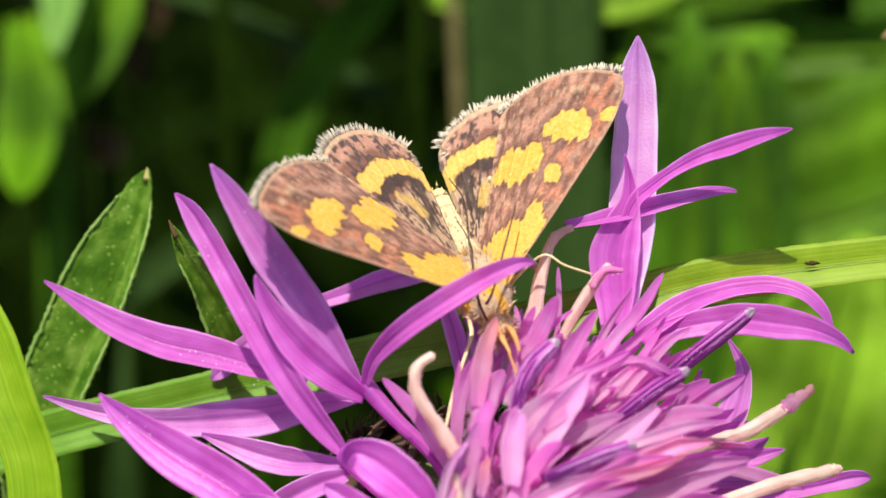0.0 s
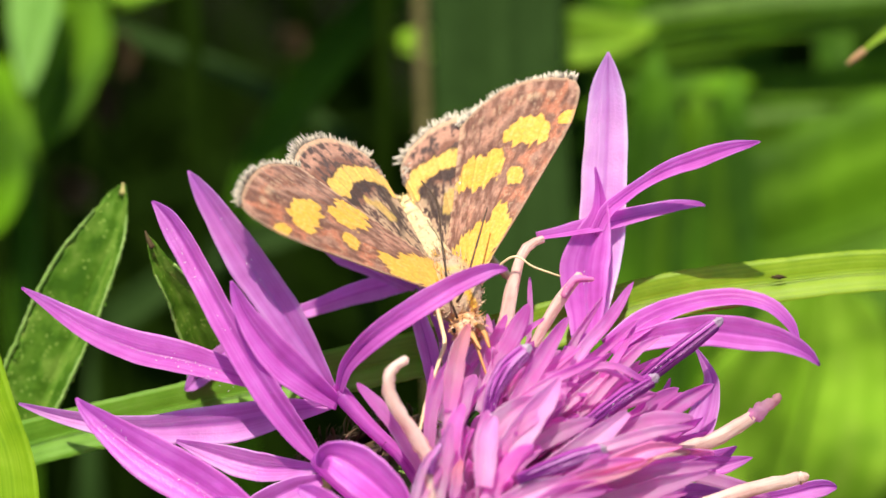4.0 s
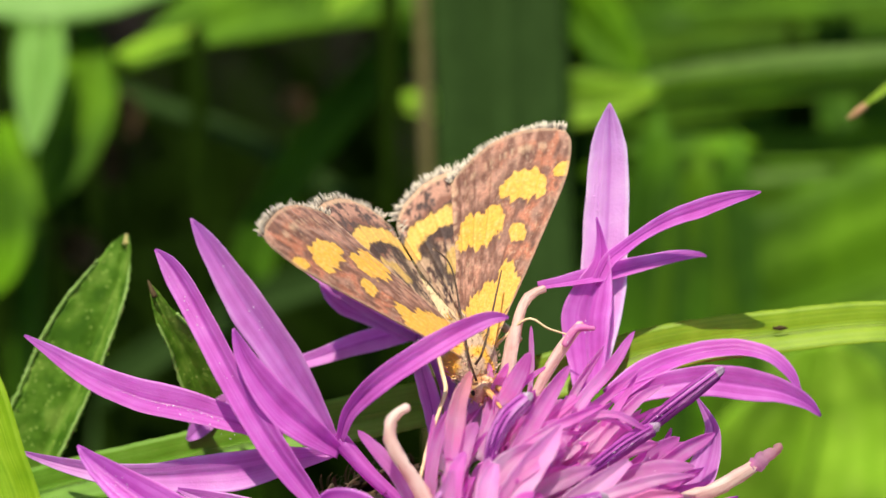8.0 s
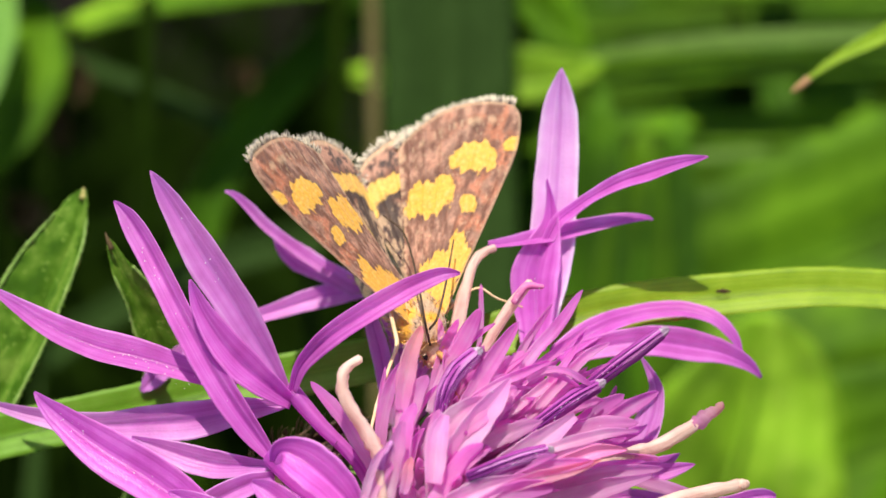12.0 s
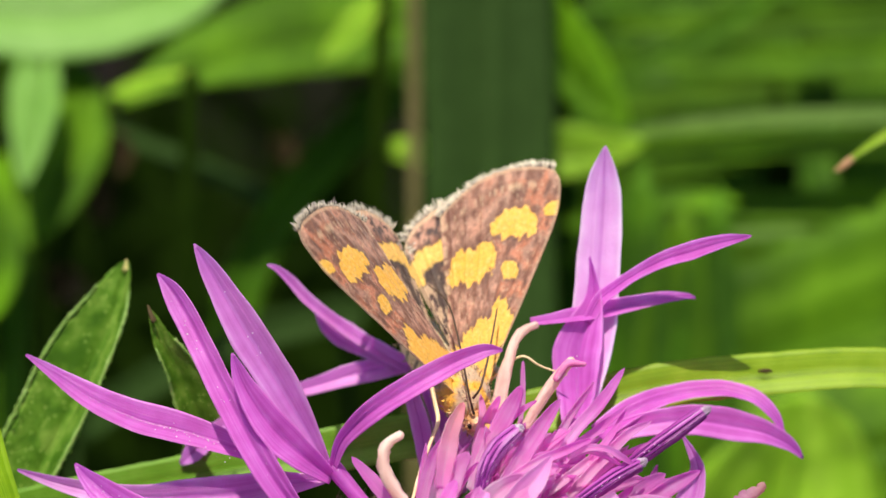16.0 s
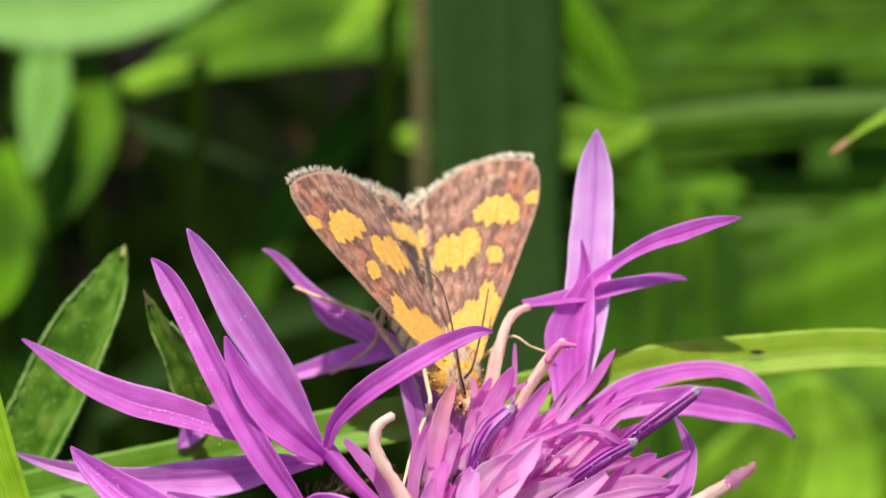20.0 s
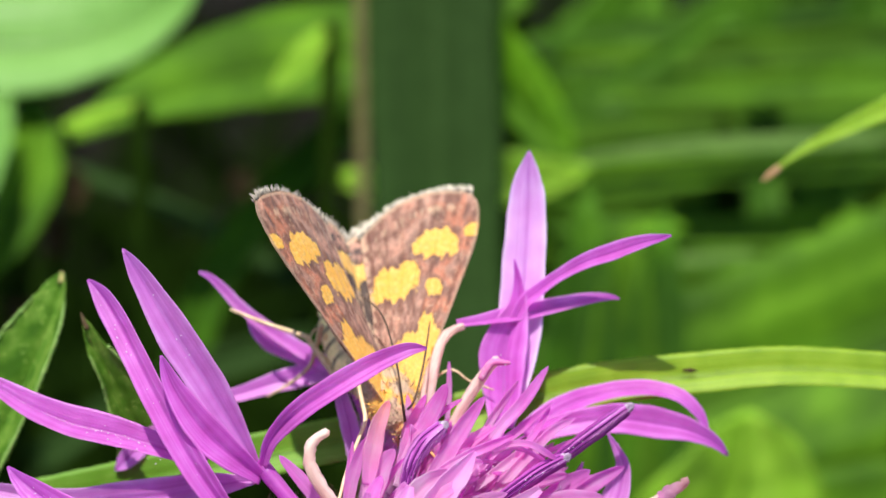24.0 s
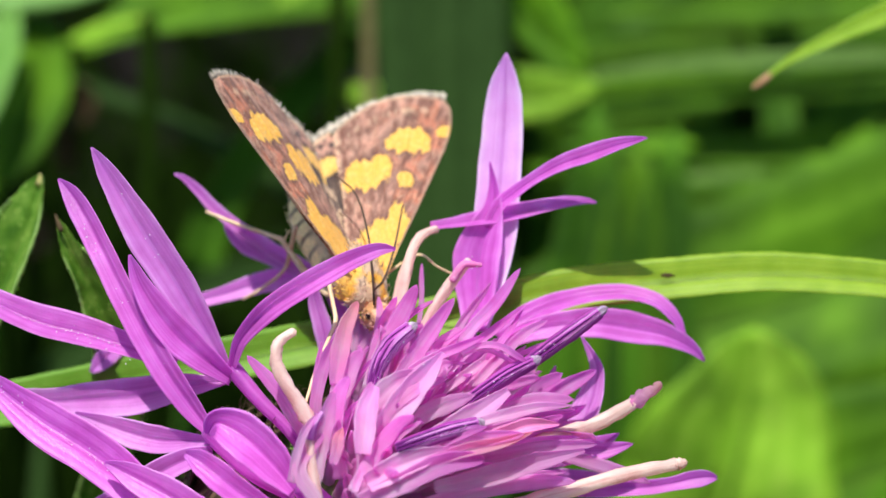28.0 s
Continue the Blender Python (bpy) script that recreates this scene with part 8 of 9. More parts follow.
def abdomen_tint(v):
    ring = (v[:, 2] * 1.15) % 1.0
    col = blend(np.broadcast_to(np.array((0.2, 0.15, 0.08)), v.shape), np.broadcast_to(np.array((0.96, 0.76, 0.34)), v.shape), step(np.abs(ring - 0.5), 0.08, 0.16))
    side = step(v[:, 1], 1.5, 2.3)
    col = blend(np.broadcast_to(np.array((0.56, 0.43, 0.24)), v.shape), col, step(v[:, 1], 0.5, 1.1))
    return blend(col, np.broadcast_to(np.array((0.82, 0.66, 0.36)), v.shape), side * 0.7)


def abdomen_shape():
    p = [(0, 0.8, 0.6), (0, 1.3, 2.4), (0, 1.5, 4.3), (0, 1.55, 6.2)]
    v, f, st = tube(p, (0.85, 1.0, 1.03, 0.98, 0.75, 0.3), n=60, sides=28)
    c, _, _ = curve(p, 60)
    k = np.repeat(np.arange(61), 28)
    rings = 1 + 0.05 * np.abs(np.sin(v[:-2, 2] * 1.15 * np.pi))
    v[:-2] = c[k] + (v[:-2] - c[k]) * rings[:, None]
    return v, f, st


part("abdomen", furry(abdomen_shape(), abdomen_tint, 600, 0.2, 81), MAT_BODY, moth, "cream and dark ringed abdomen", about="own")
part("thorax", furry(ball((0, 0.35, -0.2), (1.2, 1.15, 1.75), rings=22, sides=30), thorax_tint, 1300, 0.4, 82), MAT_BODY, moth, "golden furry thorax", about="own")
moth_head = part("head", furry(ball((0, 0.35, -2.35), (0.75, 0.7, 0.62), rings=14, sides=20), head_tint, 500, 0.32, 83, (0, -0.3, -0.3)), MAT_BODY, moth, about="own")
for s in (-1, 1):
    part("eye", ball((0.6 * s, 0.25, -2.45), (0.15, 0.2, 0.2), rings=14, sides=18), MAT_EYE, moth_head, "dark round eye", about="own")
    part("palp", tube([(0.22 * s, -0.1, -2.6), (0.28 * s, -0.5, -3.3), (0.2 * s, -0.7, -4.4)], (0.13, 0.14, 0.05), rough=0.14), MAT_PALP, moth_head, "orange pointed palp", about="own")
part("proboscis", tube([(0, 0.2, -2.8), (0.1, 0.5, -3.6), (0.2, 0.9, -4.6)], (0.09, 0.07, 0.05), sides=6), MAT_PALP, moth_head, about="own")
part("antenna", tube([(-0.54, -0.35, -2.33), (-0.84, -1.32, -1.81), (-0.72, -2.32, -0.02), (-0.21, -2.36, 2.49), (-0.28, -1.75, 4.34)], (0.06, 0.05, 0.045, 0.03), n=40, sides=7, ribs=0.1), MAT_FEELER, moth_head, "thin dark feeler", about="own")
part("antenna", tube([(-0.45, -0.78, -1.79), (-0.17, -1.37, -1.67), (0.6, -2.2, -0.43), (1.75, -2.66, 1.52)], (0.06, 0.05, 0.045, 0.03), n=40, sides=7, ribs=0.1), MAT_FEELER, moth_head, "thin dark feeler", about="own")
planted_leg = part("leg", tube([(-1.78, 0.09, -0.42), (-1.86, 0.44, -1.45), (-2.06, 0.56, -2.24), (-2.68, 0.71, -2.98), (-3.34, 0.96, -3.76), (-3.98, 1.28, -4.60), (-4.55, 1.46, -5.41), (-5.12, 1.64, -6.22)], (0.11, 0.1, 0.1, 0.085, 0.08, 0.075, 0.07, 0.06), n=30, sides=8, rough=0.05), MAT_LEG, moth, "jointed straw-coloured leg", about="own")
hind_thigh = part("leg", tube([(-0.57, 1.43, 1.38), (-0.80, 1.85, 2.70), (-1.10, 1.84, 4.10), (-1.41, 1.65, 5.12)], (0.2, 0.19, 0.17, 0.12), n=18, sides=7, rough=0.05), MAT_LEG, moth, "jointed straw-coloured leg", about="own")
hind_shin = part("leg", tube([(-1.37, 1.64, 5.03), (-2.07, 2.06, 5.99), (-2.93, 2.39, 6.99), (-3.81, 2.59, 7.96)], (0.13, 0.1, 0.09, 0.07), n=18, sides=7, rough=0.05), MAT_LEG, moth, "jointed straw-coloured leg", about="own")
middle_leg = part("leg", tube([(-1.25, 0.40, 4.67), (-1.08, 1.85, 4.51), (-1.02, 3.13, 4.42), (-1.60, 4.39, 4.53), (-2.43, 5.32, 4.65)], (0.13, 0.12, 0.1, 0.08, 0.05), n=24, sides=7, rough=0.05), MAT_LEG, moth, "jointed straw-coloured leg", about="own")
part("spur", tube([(-1.35, 1.58, 4.91), (-1.24, 1.03, 4.94), (-1.12, 0.85, 4.83)], (0.07, 0.05, 0.02), n=8, sides=6), MAT_LEG, hind_shin, about="own")
part("leg", tube([(1.29, 0.38, -0.16), (2.54, -1.12, -0.16), (3.31, -1.08, -0.87), (4.28, -1.08, -1.6)], (0.07, 0.06, 0.05, 0.04), n=18, sides=7, rough=0.05), MAT_LEG, moth, "jointed straw-coloured leg", about="own")


def motions():
    """All that moves: the moth, its wings, and the two blades that sway at the side."""
    ways = [
        (0, pose(-0.00044, 0.000874, 0.409565, -58.3, -5.8, 16.2)),
        (0.5, pose(-0.000636, 0.001242, 0.409866, -58.3, -4.2, 17.1)),
        (1, pose(-0.000641, 0.001318, 0.409688, -58.3, -4.3, 17.1)),
        (1.5, pose(-0.000644, 0.00141, 0.409699, -58.3, -4.5, 17)),
        (2, pose(-0.000595, 0.001412, 0.409653, -58.3, -4.9, 16.7)),
        (2.5, pose(-0.000593, 0.001327, 0.409601, -58.3, -5.1, 16.6)),
        (3, pose(-0.00057, 0.001196, 0.409585, -58.2, -6.6, 15.6)),
        (3.5, pose(-0.000563, 0.001442, 0.409656, -58.3, -4.1, 17.2)),
        (5.5, pose(-0.000392, 0.002269, 0.409611, -58.3, -5.6, 16.2)),
        (6, pose(-0.000423, 0.002307, 0.409514, -58.3, -5.1, 16.6)),
        (6.5, pose(-0.000422, 0.002302, 0.409544, -58.3, -4.6, 16.9)),
        (7, pose(-0.000413, 0.002161, 0.409515, -58.3, -4.3, 17)),
        (7.5, pose(-0.000429, 0.002019, 0.409521, -58.3, -4.8, 16.7)),
        (8, pose(6.7e-05, 0.001753, 0.409001, -59.1, -4.2, 21.3)),
        (8.5, pose(6.4e-05, 0.001613, 0.4088, -59.9, -4.6, 25.1)),
        (9, pose(0.000106, 0.001515, 0.40866, -59.9, -3.2, 25.9)),
        (9.5, pose(0.000158, 0.001484, 0.408621, -60, -2.4, 26.3)),
        (10, pose(7.4e-05, 0.001492, 0.408689, -60, -1.6, 26.8)),
        (10.5, pose(3.4e-05, 0.001443, 0.408482, -60, -1.5, 26.9)),
        (11, pose(7e-05, 0.001475, 0.408531, -60, -1.5, 26.8)),
        (11.5, pose(1e-05, 0.001495, 0.408546, -60, -0.9, 27.2)),
        (12, pose(2.7e-05, 0.001511, 0.408573, -60, -1, 27.1)),
        (12.5, pose(-3.4e-05, 0.001567, 0.408671, -60, -2, 26.5)),
        (13, pose(-2e-05, 0.001586, 0.408518, -60, -1.6, 26.8)),
        (13.5, pose(-2.4e-05, 0.001686, 0.408622, -60, -2.5, 26.3)),
        (15.5, pose(-4e-05, 0.002008, 0.409067, -59.9, -4.6, 25)),
        (16, pose(0.000153, 0.002039, 0.408762, -59.9, -2.6, 26.2)),
        (16.5, pose(0.000183, 0.002145, 0.408677, -59.9, -2.6, 26.2)),
        (17, pose(0.000208, 0.002166, 0.408187, -59.9, -3, 26)),
        (17.5, pose(0.000269, 0.002275, 0.408244, -59.9, -3.1, 25.9)),
        (18, pose(0.000253, 0.002331, 0.408289, -59.9, -2.8, 26.1)),
        (18.5, pose(0.000112, 0.002422, 0.408559, -59.3, -4.2, 25.7)),
        (19, pose(5.2e-05, 0.002446, 0.40866, -58.7, -4.8, 25.7)),
        (19.5, pose(-4e-06, 0.002529, 0.408955, -58.1, -3.7, 26.8)),
        (20, pose(8.1e-05, 0.00242, 0.408774, -57.6, -2.1, 28.2)),
        (20.5, pose(0.000141, 0.002295, 0.408584, -57.1, 1.2, 30.7)),
        (22.5, pose(0.000156, 0.001905, 0.408955, -54.9, 3, 33.8)),
        (23, pose(3.7e-05, 0.001864, 0.409275, -54.4, 3.7, 34.8)),
        (23.5, pose(0.0003, 0.001734, 0.408627, -54.5, 0.9, 32.8)),
        (24, pose(0.000264, 0.001732, 0.408389, -54.5, 0.1, 32.2)),
        (24.5, pose(0.000303, 0.001768, 0.408228, -54.5, 0, 32.1)),
        (25, pose(0.00017, 0.001843, 0.408198, -54.5, -0.3, 31.9)),
        (25.5, pose(4.4e-05, 0.002341, 0.409459, -54.4, 4.1, 35)),
        (26, pose(8e-05, 0.002543, 0.409338, -54.3, 5, 35.6)),
        (26.5, pose(0.00013, 0.00259, 0.408881, -54.4, 3.9, 34.9)),
        (27, pose(5.5e-05, 0.002735, 0.409123, -54.3, 5.5, 36)),
        (27.5, pose(6.1e-05, 0.00277, 0.40908, -54.3, 5.5, 36)),
        (28, pose(4.8e-05, 0.002858, 0.409099, -54.3, 5.3, 35.9)),
    ]
    walk(moth, ways)
    planted = dict(ways)[23]
    walk(planted_leg, [(t, m.inverted() @ planted) for t, m in ways])
    walk(forewing_right, [
        (0, pose(0, 0, 0, -1.6, 24.7, -30.2)),
        (0.5, pose(0, 0, 0, -2.4, 22.3, -29)),
        (1, pose(0, 0, 0, -0.9, 21.2, -28.2)),
        (1.5, pose(0, 0, 0, -0.1, 20.5, -27.5)),
        (2, pose(0, 0, 0, 0.3, 21, -27.8)),
        (2.5, pose(0, 0, 0, -1.5, 20.2, -29.5)),
        (3, pose(0, 0, 0, -4.7, 19.9, -32.4)),
        (3.5, pose(0, 0, 0, -3.4, 21.1, -32.7)),
        (5.5, pose(0, 0, 0, -3.1, 14.6, -26.9)),
        (6, pose(0, 0, 0, -1.6, 16.3, -27.5)),
        (6.5, pose(0, 0, 0, -1, 16.3, -26.4)),
        (7, pose(0, 0, 0, -0.7, 15.5, -26.4)),
        (7.5, pose(0, 0, 0, -0.4, 15.7, -27.1)),
        (8, pose(0, 0, 0, 4.3, 18.2, -30.6)),
        (8.5, pose(0, 0, 0, 6.2, 20.3, -30.2)),
        (9, pose(0, 0, 0, 8.4, 18.6, -29.9)),
        (9.5, pose(0, 0, 0, 10.4, 19, -29)),
        (10, pose(0, 0, 0, 9.8, 20.9, -27.4)),
        (10.5, pose(0, 0, 0, 9.9, 19.2, -28.6)),
        (11, pose(0, 0, 0, 9.8, 19, -28.1)),
        (11.5, pose(0, 0, 0, 10, 19.7, -27.3)),
        (12, pose(0, 0, 0, 9.9, 19.5, -27.6)),
        (12.5, pose(0, 0, 0, 8.7, 19.7, -27.4)),
        (13, pose(0, 0, 0, 10.7, 20.5, -28.2)),
        (13.5, pose(0, 0, 0, 8.8, 20.1, -29.1)),
        (15.5, pose(0, 0, 0, 3.1, 17.7, -31.2)),
        (16, pose(0, 0, 0, 9.2, 19.1, -30.2)),
        (16.5, pose(0, 0, 0, 12.6, 19.5, -28.7)),
        (17, pose(0, 0, 0, 15.8, 14.3, -27.5)),
        (17.5, pose(0, 0, 0, 16.2, 12.9, -25.4)),
        (18, pose(0, 0, 0, 16, 12.8, -24.3)),
        (18.5, pose(0, 0, 0, 11.4, 12.5, -19.9)),
        (19, pose(0, 0, 0, 8.2, 14, -20.5)),
        (19.5, pose(0, 0, 0, 4.7, 13, -21.6)),
        (20, pose(0, 0, 0, 6.2, 13.8, -22.8)),
        (20.5, pose(0, 0, 0, 5.9, 15.8, -24.4)),
        (22.5, pose(0, 0, 0, -0.7, 15, -27.9)),
        (23, pose(0, 0, 0, -1.6, 18.3, -28.2)),
        (23.5, pose(0, 0, 0, 2.1, 15.8, -29.5)),
        (24, pose(0, 0, 0, 1.9, 14.8, -29.5)),
        (24.5, pose(0, 0, 0, 2.3, 14.5, -28.5)),
        (25, pose(0, 0, 0, 4.1, 15.7, -27.5)),
        (25.5, pose(0, 0, 0, -4.7, 14.5, -28.3)),
        (26, pose(0, 0, 0, -5.9, 13.4, -29.1)),
        (26.5, pose(0, 0, 0, -3.6, 12.9, -30)),
        (27, pose(0, 0, 0, -6.2, 13, -29)),
        (27.5, pose(0, 0, 0, -5.2, 13.4, -28.4)),
        (28, pose(0, 0, 0, -2.5, 14.1, -27)),
    ])
    walk(forewing_left, [
        (0, pose(0, 0, 0, -1.2, -48.6, 30.4)),
        (0.5, pose(0, 0, 0, -3.5, -48.5, 30.7)),
        (1, pose(0, 0, 0, -2.9, -51.4, 30.1)),
        (1.5, pose(0, 0, 0, -3.9, -51.9, 30.5)),
        (2, pose(0, 0, 0, -3.9, -51.5, 31)),
        (2.5, pose(0, 0, 0, -6.2, -50.2, 33.8)),
        (3, pose(0, 0, 0, -5.2, -49.9, 34.7)),
        (3.5, pose(0, 0, 0, -4.5, -52, 35)),
        (5.5, pose(0, 0, 0, -9, -46.8, 32.8)),
        (6, pose(0, 0, 0, -6.4, -47, 31.8)),
        (6.5, pose(0, 0, 0, -7.1, -46.1, 31.3)),
        (7, pose(0, 0, 0, -6.7, -46, 31.1)),
        (7.5, pose(0, 0, 0, -8.2, -44.1, 32.9)),
        (8, pose(0, 0, 0, -0.8, -40.7, 32.3)),
        (8.5, pose(0, 0, 0, 8.3, -35.8, 27.5)),
        (9, pose(0, 0, 0, 13.8, -34, 25.1)),
        (9.5, pose(0, 0, 0, 16, -34.7, 23.6)),
        (10, pose(0, 0, 0, 17, -31.4, 22.6)),
        (10.5, pose(0, 0, 0, 16.7, -33.5, 23.1)),
        (11, pose(0, 0, 0, 16.4, -33.4, 22.7)),
        (11.5, pose(0, 0, 0, 18, -32.9, 21.4)),
        (12, pose(0, 0, 0, 17.4, -33.3, 21.8)),
        (12.5, pose(0, 0, 0, 16.4, -31.4, 22.3)),
        (13, pose(0, 0, 0, 18.1, -33.8, 22.3)),
        (13.5, pose(0, 0, 0, 16.6, -33, 23.7)),
        (15.5, pose(0, 0, 0, 10.5, -29.6, 27.4)),
        (16, pose(0, 0, 0, 17.2, -34.3, 24.1)),
        (16.5, pose(0, 0, 0, 19, -33.6, 22.7)),
        (17, pose(0, 0, 0, 26, -29, 19.8)),
        (17.5, pose(0, 0, 0, 24.9, -26.6, 18.7)),
        (18, pose(0, 0, 0, 23.9, -24.8, 18.5)),
        (18.5, pose(0, 0, 0, 21.5, -17.4, 16.8)),
        (19, pose(0, 0, 0, 21, -16.3, 17.6)),
        (19.5, pose(0, 0, 0, 15.8, -15.4, 19.2)),
        (20, pose(0, 0, 0, 16.1, -16.4, 20.4)),
        (20.5, pose(0, 0, 0, 17.9, -18.3, 21.4)),
        (22.5, pose(0, 0, 0, 15.4, -15, 24.6)),
        (23, pose(0, 0, 0, 14.9, -14.2, 25)),
        (23.5, pose(0, 0, 0, 15.5, -15.5, 26.9)),
        (24, pose(0, 0, 0, 16.2, -16.8, 26.4)),
        (24.5, pose(0, 0, 0, 16.8, -18.1, 25)),
        (25, pose(0, 0, 0, 17.6, -19.4, 23.9)),
        (25.5, pose(0, 0, 0, 8.3, -10.7, 25.7)),
        (26, pose(0, 0, 0, 6.2, -9.8, 26.6)),
        (26.5, pose(0, 0, 0, 5.8, -9.5, 28.3)),
        (27, pose(0, 0, 0, 5.6, -10, 26.6)),
        (27.5, pose(0, 0, 0, 5.6, -9.4, 26.3)),
        (28, pose(0, 0, 0, 6.7, -10.5, 25.3)),
    ])
    walk(hindwing_right, [
        (0, pose(0, 0, 0, -1.6, 24.7, -30.2)),
        (0.5, pose(0, 0, 0, -2.4, 22.3, -29)),
        (1, pose(0, 0, 0, -0.9, 21.2, -28.2)),
        (1.5, pose(0, 0, 0, -0.1, 20.5, -27.5)),
        (2, pose(0, 0, 0, 0.3, 21, -27.8)),
        (2.5, pose(0, 0, 0, -1.5, 20.2, -29.5)),
        (3, pose(0, 0, 0, -4.7, 19.9, -32.4)),
        (3.5, pose(0, 0, 0, -3.4, 21.1, -32.7)),
        (5.5, pose(0, 0, 0, -3.1, 14.6, -26.9)),
        (6, pose(0, 0, 0, -1.6, 16.3, -27.5)),
        (6.5, pose(0, 0, 0, -1, 16.3, -26.4)),
        (7, pose(0, 0, 0, -0.7, 15.5, -26.4)),
        (7.5, pose(0, 0, 0, -0.4, 15.7, -27.1)),
        (8, pose(0, 0, 0, 4.3, 19.6, -30.5)),
        (8.5, pose(0, 0, 0, 6.3, 23.1, -29.9)),
        (9, pose(0, 0, 0, 8.6, 22.7, -29.2)),
        (9.5, pose(0, 0, 0, 10.8, 24.5, -27.9)),
        (10, pose(0, 0, 0, 10.3, 27.8, -26.1)),
        (10.5, pose(0, 0, 0, 10.4, 26.3, -27.3)),
        (11, pose(0, 0, 0, 10.4, 26.3, -26.7)),
        (11.5, pose(0, 0, 0, 10.6, 27.2, -25.9)),
        (12, pose(0, 0, 0, 10.5, 27.1, -26)),
        (12.5, pose(0, 0, 0, 9.2, 27.6, -26)),
        (13, pose(0, 0, 0, 11.4, 28.5, -26.4)),
        (13.5, pose(0, 0, 0, 9.4, 28.4, -27.6)),
        (15.5, pose(0, 0, 0, 3.3, 26.8, -30.6)),
        (16, pose(0, 0, 0, 9.9, 28.3, -28.6)),
        (16.5, pose(0, 0, 0, 13.6, 28.7, -26.3)),
        (17, pose(0, 0, 0, 16.7, 23.6, -24.7)),
        (17.5, pose(0, 0, 0, 17, 22.3, -22.5)),
        (18, pose(0, 0, 0, 16.9, 22.3, -21.4)),
        (18.5, pose(0, 0, 0, 12.1, 22.4, -17.7)),
        (19, pose(0, 0, 0, 8.8, 24.1, -18.9)),
        (19.5, pose(0, 0, 0, 5, 23.4, -20.7)),
        (20, pose(0, 0, 0, 6.6, 24.2, -21.6)),
        (20.5, pose(0, 0, 0, 6.3, 26.4, -23.2)),
        (22.5, pose(0, 0, 0, -0.8, 26.3, -28)),
        (23, pose(0, 0, 0, -1.8, 29.8, -28.6)),
        (23.5, pose(0, 0, 0, 2.3, 27.4, -29)),
        (24, pose(0, 0, 0, 2, 26.6, -29)),
        (24.5, pose(0, 0, 0, 2.5, 26.4, -28)),
        (25, pose(0, 0, 0, 4.5, 27.8, -26.5)),
        (25.5, pose(0, 0, 0, -5.1, 26.6, -29.4)),
        (26, pose(0, 0, 0, -6.4, 25.7, -30.5)),
        (26.5, pose(0, 0, 0, -3.9, 25.4, -30.9)),
        (27, pose(0, 0, 0, -6.7, 25.6, -30.5)),
        (27.5, pose(0, 0, 0, -5.6, 26.2, -29.7)),
        (28, pose(0, 0, 0, -2.7, 27.1, -27.6)),
    ])
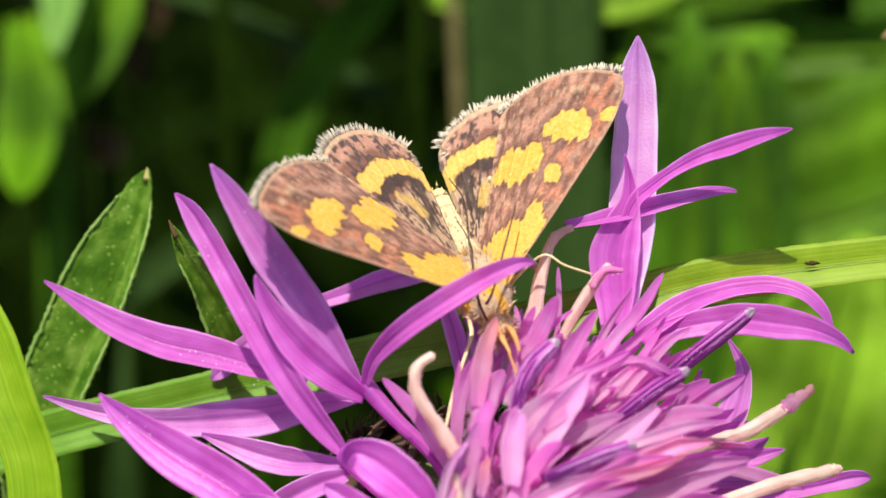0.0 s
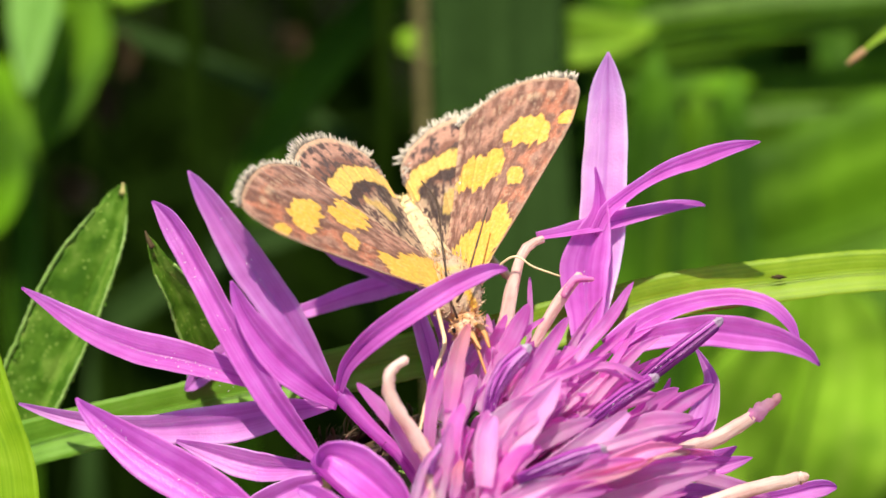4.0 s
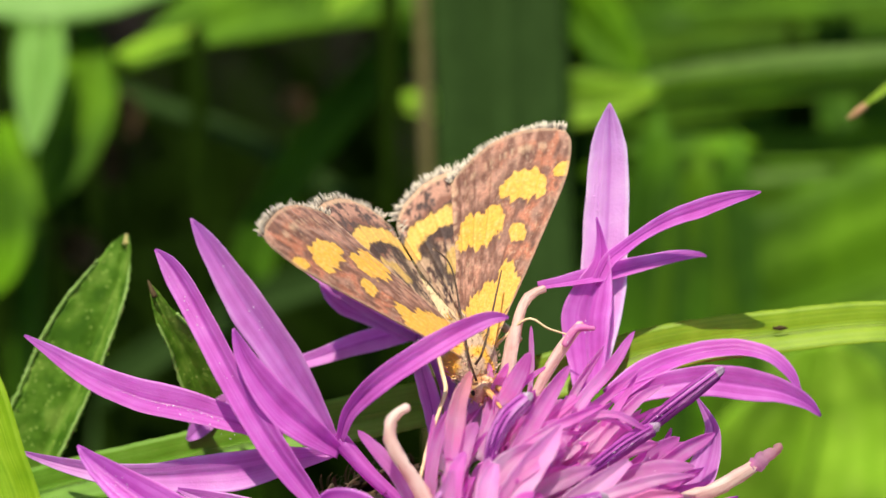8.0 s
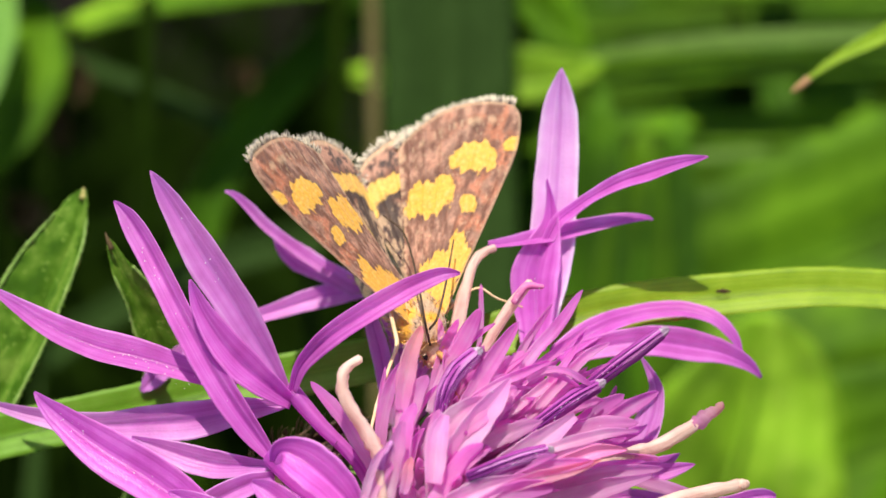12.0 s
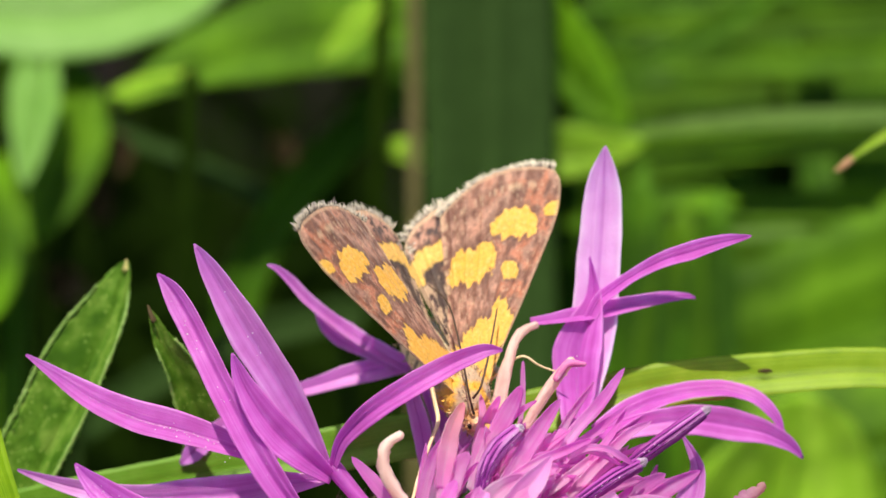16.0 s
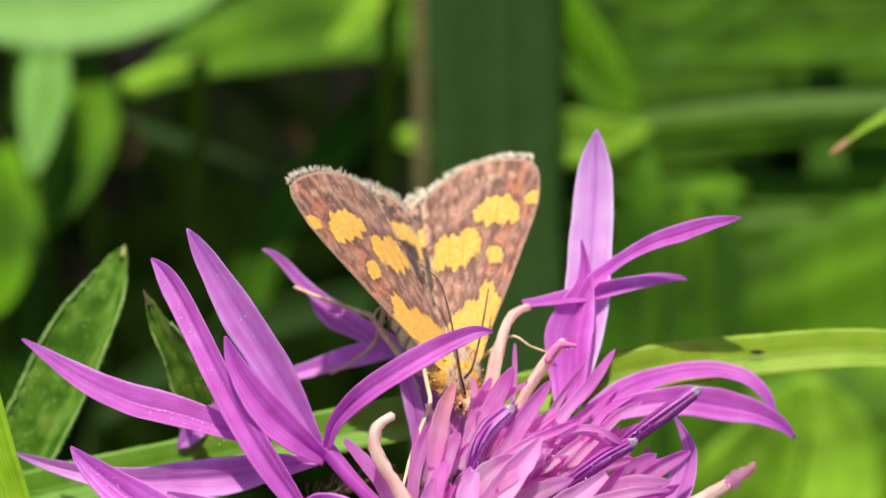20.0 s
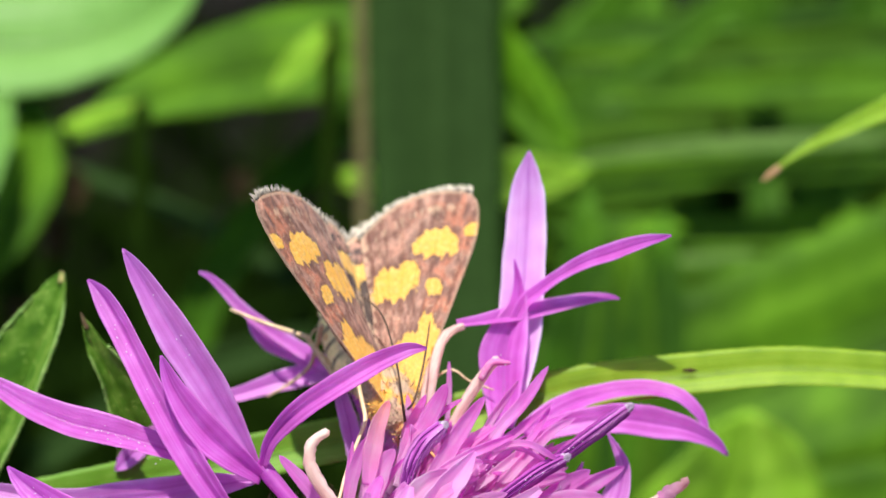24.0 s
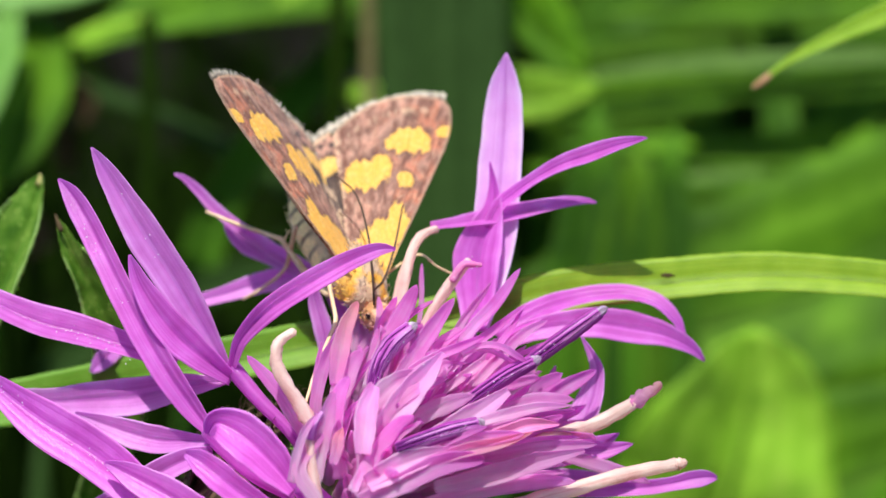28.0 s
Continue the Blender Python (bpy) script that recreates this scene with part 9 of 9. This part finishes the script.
    walk(hindwing_left, [
        (0, pose(0, 0, 0, -0.9, -30.6, 30)),
        (0.5, pose(0, 0, 0, -2.7, -30.5, 29.5)),
        (1, pose(0, 0, 0, -2.2, -33.4, 29.1)),
        (1.5, pose(0, 0, 0, -2.9, -33.9, 29.1)),
        (2, pose(0, 0, 0, -2.9, -33.5, 29.5)),
        (2.5, pose(0, 0, 0, -4.7, -32.3, 31.6)),
        (3, pose(0, 0, 0, -3.9, -32, 32.8)),
        (3.5, pose(0, 0, 0, -3.3, -34, 33.3)),
        (5.5, pose(0, 0, 0, -7, -29, 29.6)),
        (6, pose(0, 0, 0, -5, -29.1, 29.6)),
        (6.5, pose(0, 0, 0, -5.6, -28.2, 28.9)),
        (7, pose(0, 0, 0, -5.3, -28.1, 28.8)),
        (7.5, pose(0, 0, 0, -6.6, -27.7, 30.2)),
        (8, pose(0, 0, 0, -0.7, -31.7, 32.2)),
        (8.5, pose(0, 0, 0, 8.2, -34.3, 27.8)),
        (9, pose(0, 0, 0, 13.8, -34.2, 25.1)),
        (9.5, pose(0, 0, 0, 16.1, -35.1, 23.4)),
        (10, pose(0, 0, 0, 17.1, -32, 22.4)),
        (10.5, pose(0, 0, 0, 16.8, -34.4, 22.8)),
        (11, pose(0, 0, 0, 16.6, -34.4, 22.3)),
        (11.5, pose(0, 0, 0, 18.3, -34.2, 21)),
        (12, pose(0, 0, 0, 17.8, -34.8, 21.2)),
        (12.5, pose(0, 0, 0, 16.7, -33.1, 21.7)),
        (13, pose(0, 0, 0, 18.6, -35.7, 21.6)),
        (13.5, pose(0, 0, 0, 17, -35.2, 22.9)),
        (15.5, pose(0, 0, 0, 10.9, -33.1, 26.6)),
        (16, pose(0, 0, 0, 18, -38, 22.7)),
        (16.5, pose(0, 0, 0, 20, -37.6, 21)),
        (17, pose(0, 0, 0, 27.2, -33, 17.4)),
        (17.5, pose(0, 0, 0, 26, -31, 16.3)),
        (18, pose(0, 0, 0, 25, -29.5, 16.1)),
        (18.5, pose(0, 0, 0, 22.3, -22.5, 14.6)),
        (19, pose(0, 0, 0, 21.7, -21.7, 15.4)),
        (19.5, pose(0, 0, 0, 16.3, -21.3, 17.4)),
        (20, pose(0, 0, 0, 16.8, -22.6, 18.5)),
        (20.5, pose(0, 0, 0, 18.8, -24.7, 19.1)),
        (22.5, pose(0, 0, 0, 16.2, -22.8, 22.3)),
        (23, pose(0, 0, 0, 15.6, -22.3, 22.7)),
        (23.5, pose(0, 0, 0, 16.4, -23.9, 24.4)),
        (24, pose(0, 0, 0, 17.2, -25.4, 23.6)),
        (24.5, pose(0, 0, 0, 17.9, -26.6, 22.1)),
        (25, pose(0, 0, 0, 18.8, -27.7, 20.9)),
        (25.5, pose(0, 0, 0, 8.7, -19.3, 24.4)),
        (26, pose(0, 0, 0, 6.5, -18.2, 25.7)),
        (26.5, pose(0, 0, 0, 6, -17.9, 27.4)),
        (27, pose(0, 0, 0, 5.8, -18.2, 25.7)),
        (27.5, pose(0, 0, 0, 5.8, -17.5, 25.4)),
        (28, pose(0, 0, 0, 7, -18.4, 24.3)),
    ])
    walk(side_blade, [
        (0, pose(-0.01834, 0.02202, -0.004)),
        (2, pose(-0.01817, 0.02202, -0.004)),
        (3, pose(-0.01835, 0.02202, -0.004)),
        (6, pose(-0.01805, 0.02202, -0.004)),
        (7, pose(-0.01822, 0.02202, -0.004)),
        (8, pose(-0.01795, 0.02202, -0.004)),
        (14, pose(-0.0185, 0.02202, -0.004)),
        (16, pose(-0.01849, 0.02202, -0.004)),
        (18, pose(-0.01882, 0.02202, -0.004)),
        (20, pose(-0.0181, 0.02202, -0.004)),
        (22.5, pose(-0.017, 0.02202, -0.004)),
        (23, pose(-0.01665, 0.02202, -0.004)),
        (24, pose(-0.01739, 0.02202, -0.004)),
        (25, pose(-0.01779, 0.02202, -0.004)),
        (28, pose(-0.01779, 0.02202, -0.004)),
    ])
    walk(swaying_blade, [
        (0, pose(-0.03234, -0.02502, -0.004)),
        (3, pose(-0.03161, -0.02502, -0.004)),
        (5.5, pose(-0.0233, -0.02502, -0.004)),
        (6, pose(-0.02415, -0.02502, -0.004)),
        (6.5, pose(-0.0244, -0.02502, -0.004)),
        (7, pose(-0.02415, -0.02502, -0.004)),
        (8, pose(-0.02958, -0.02502, -0.004)),
        (9, pose(-0.03064, -0.02502, -0.004)),
        (13, pose(-0.03063, -0.02502, -0.004)),
        (18, pose(-0.03364, -0.02502, -0.004)),
        (20.5, pose(-0.03188, -0.02502, -0.004)),
        (22.5, pose(-0.02463, -0.02502, -0.004)),
        (23, pose(-0.022, -0.02502, -0.004)),
        (23.5, pose(-0.02219, -0.02502, -0.004)),
        (24, pose(-0.02228, -0.02502, -0.004)),
        (24.5, pose(-0.02328, -0.02502, -0.004)),
        (25, pose(-0.02354, -0.02502, -0.004)),
        (26, pose(-0.0213, -0.02502, -0.004)),
        (28, pose(-0.02851, -0.02502, -0.004)),
    ])
    resting = dict(ways)[25]
    for leg, tuck in ((hind_thigh, pose(0.0036, 0, -0.0006)), (hind_shin, pose(0.0036, 0, -0.0006)), (middle_leg, pose(0.003, -0.0012, 0))):
        walk(leg, [(t, tuck if t < 16.2 else m.inverted() @ resting) for t, m in ways])


motions()
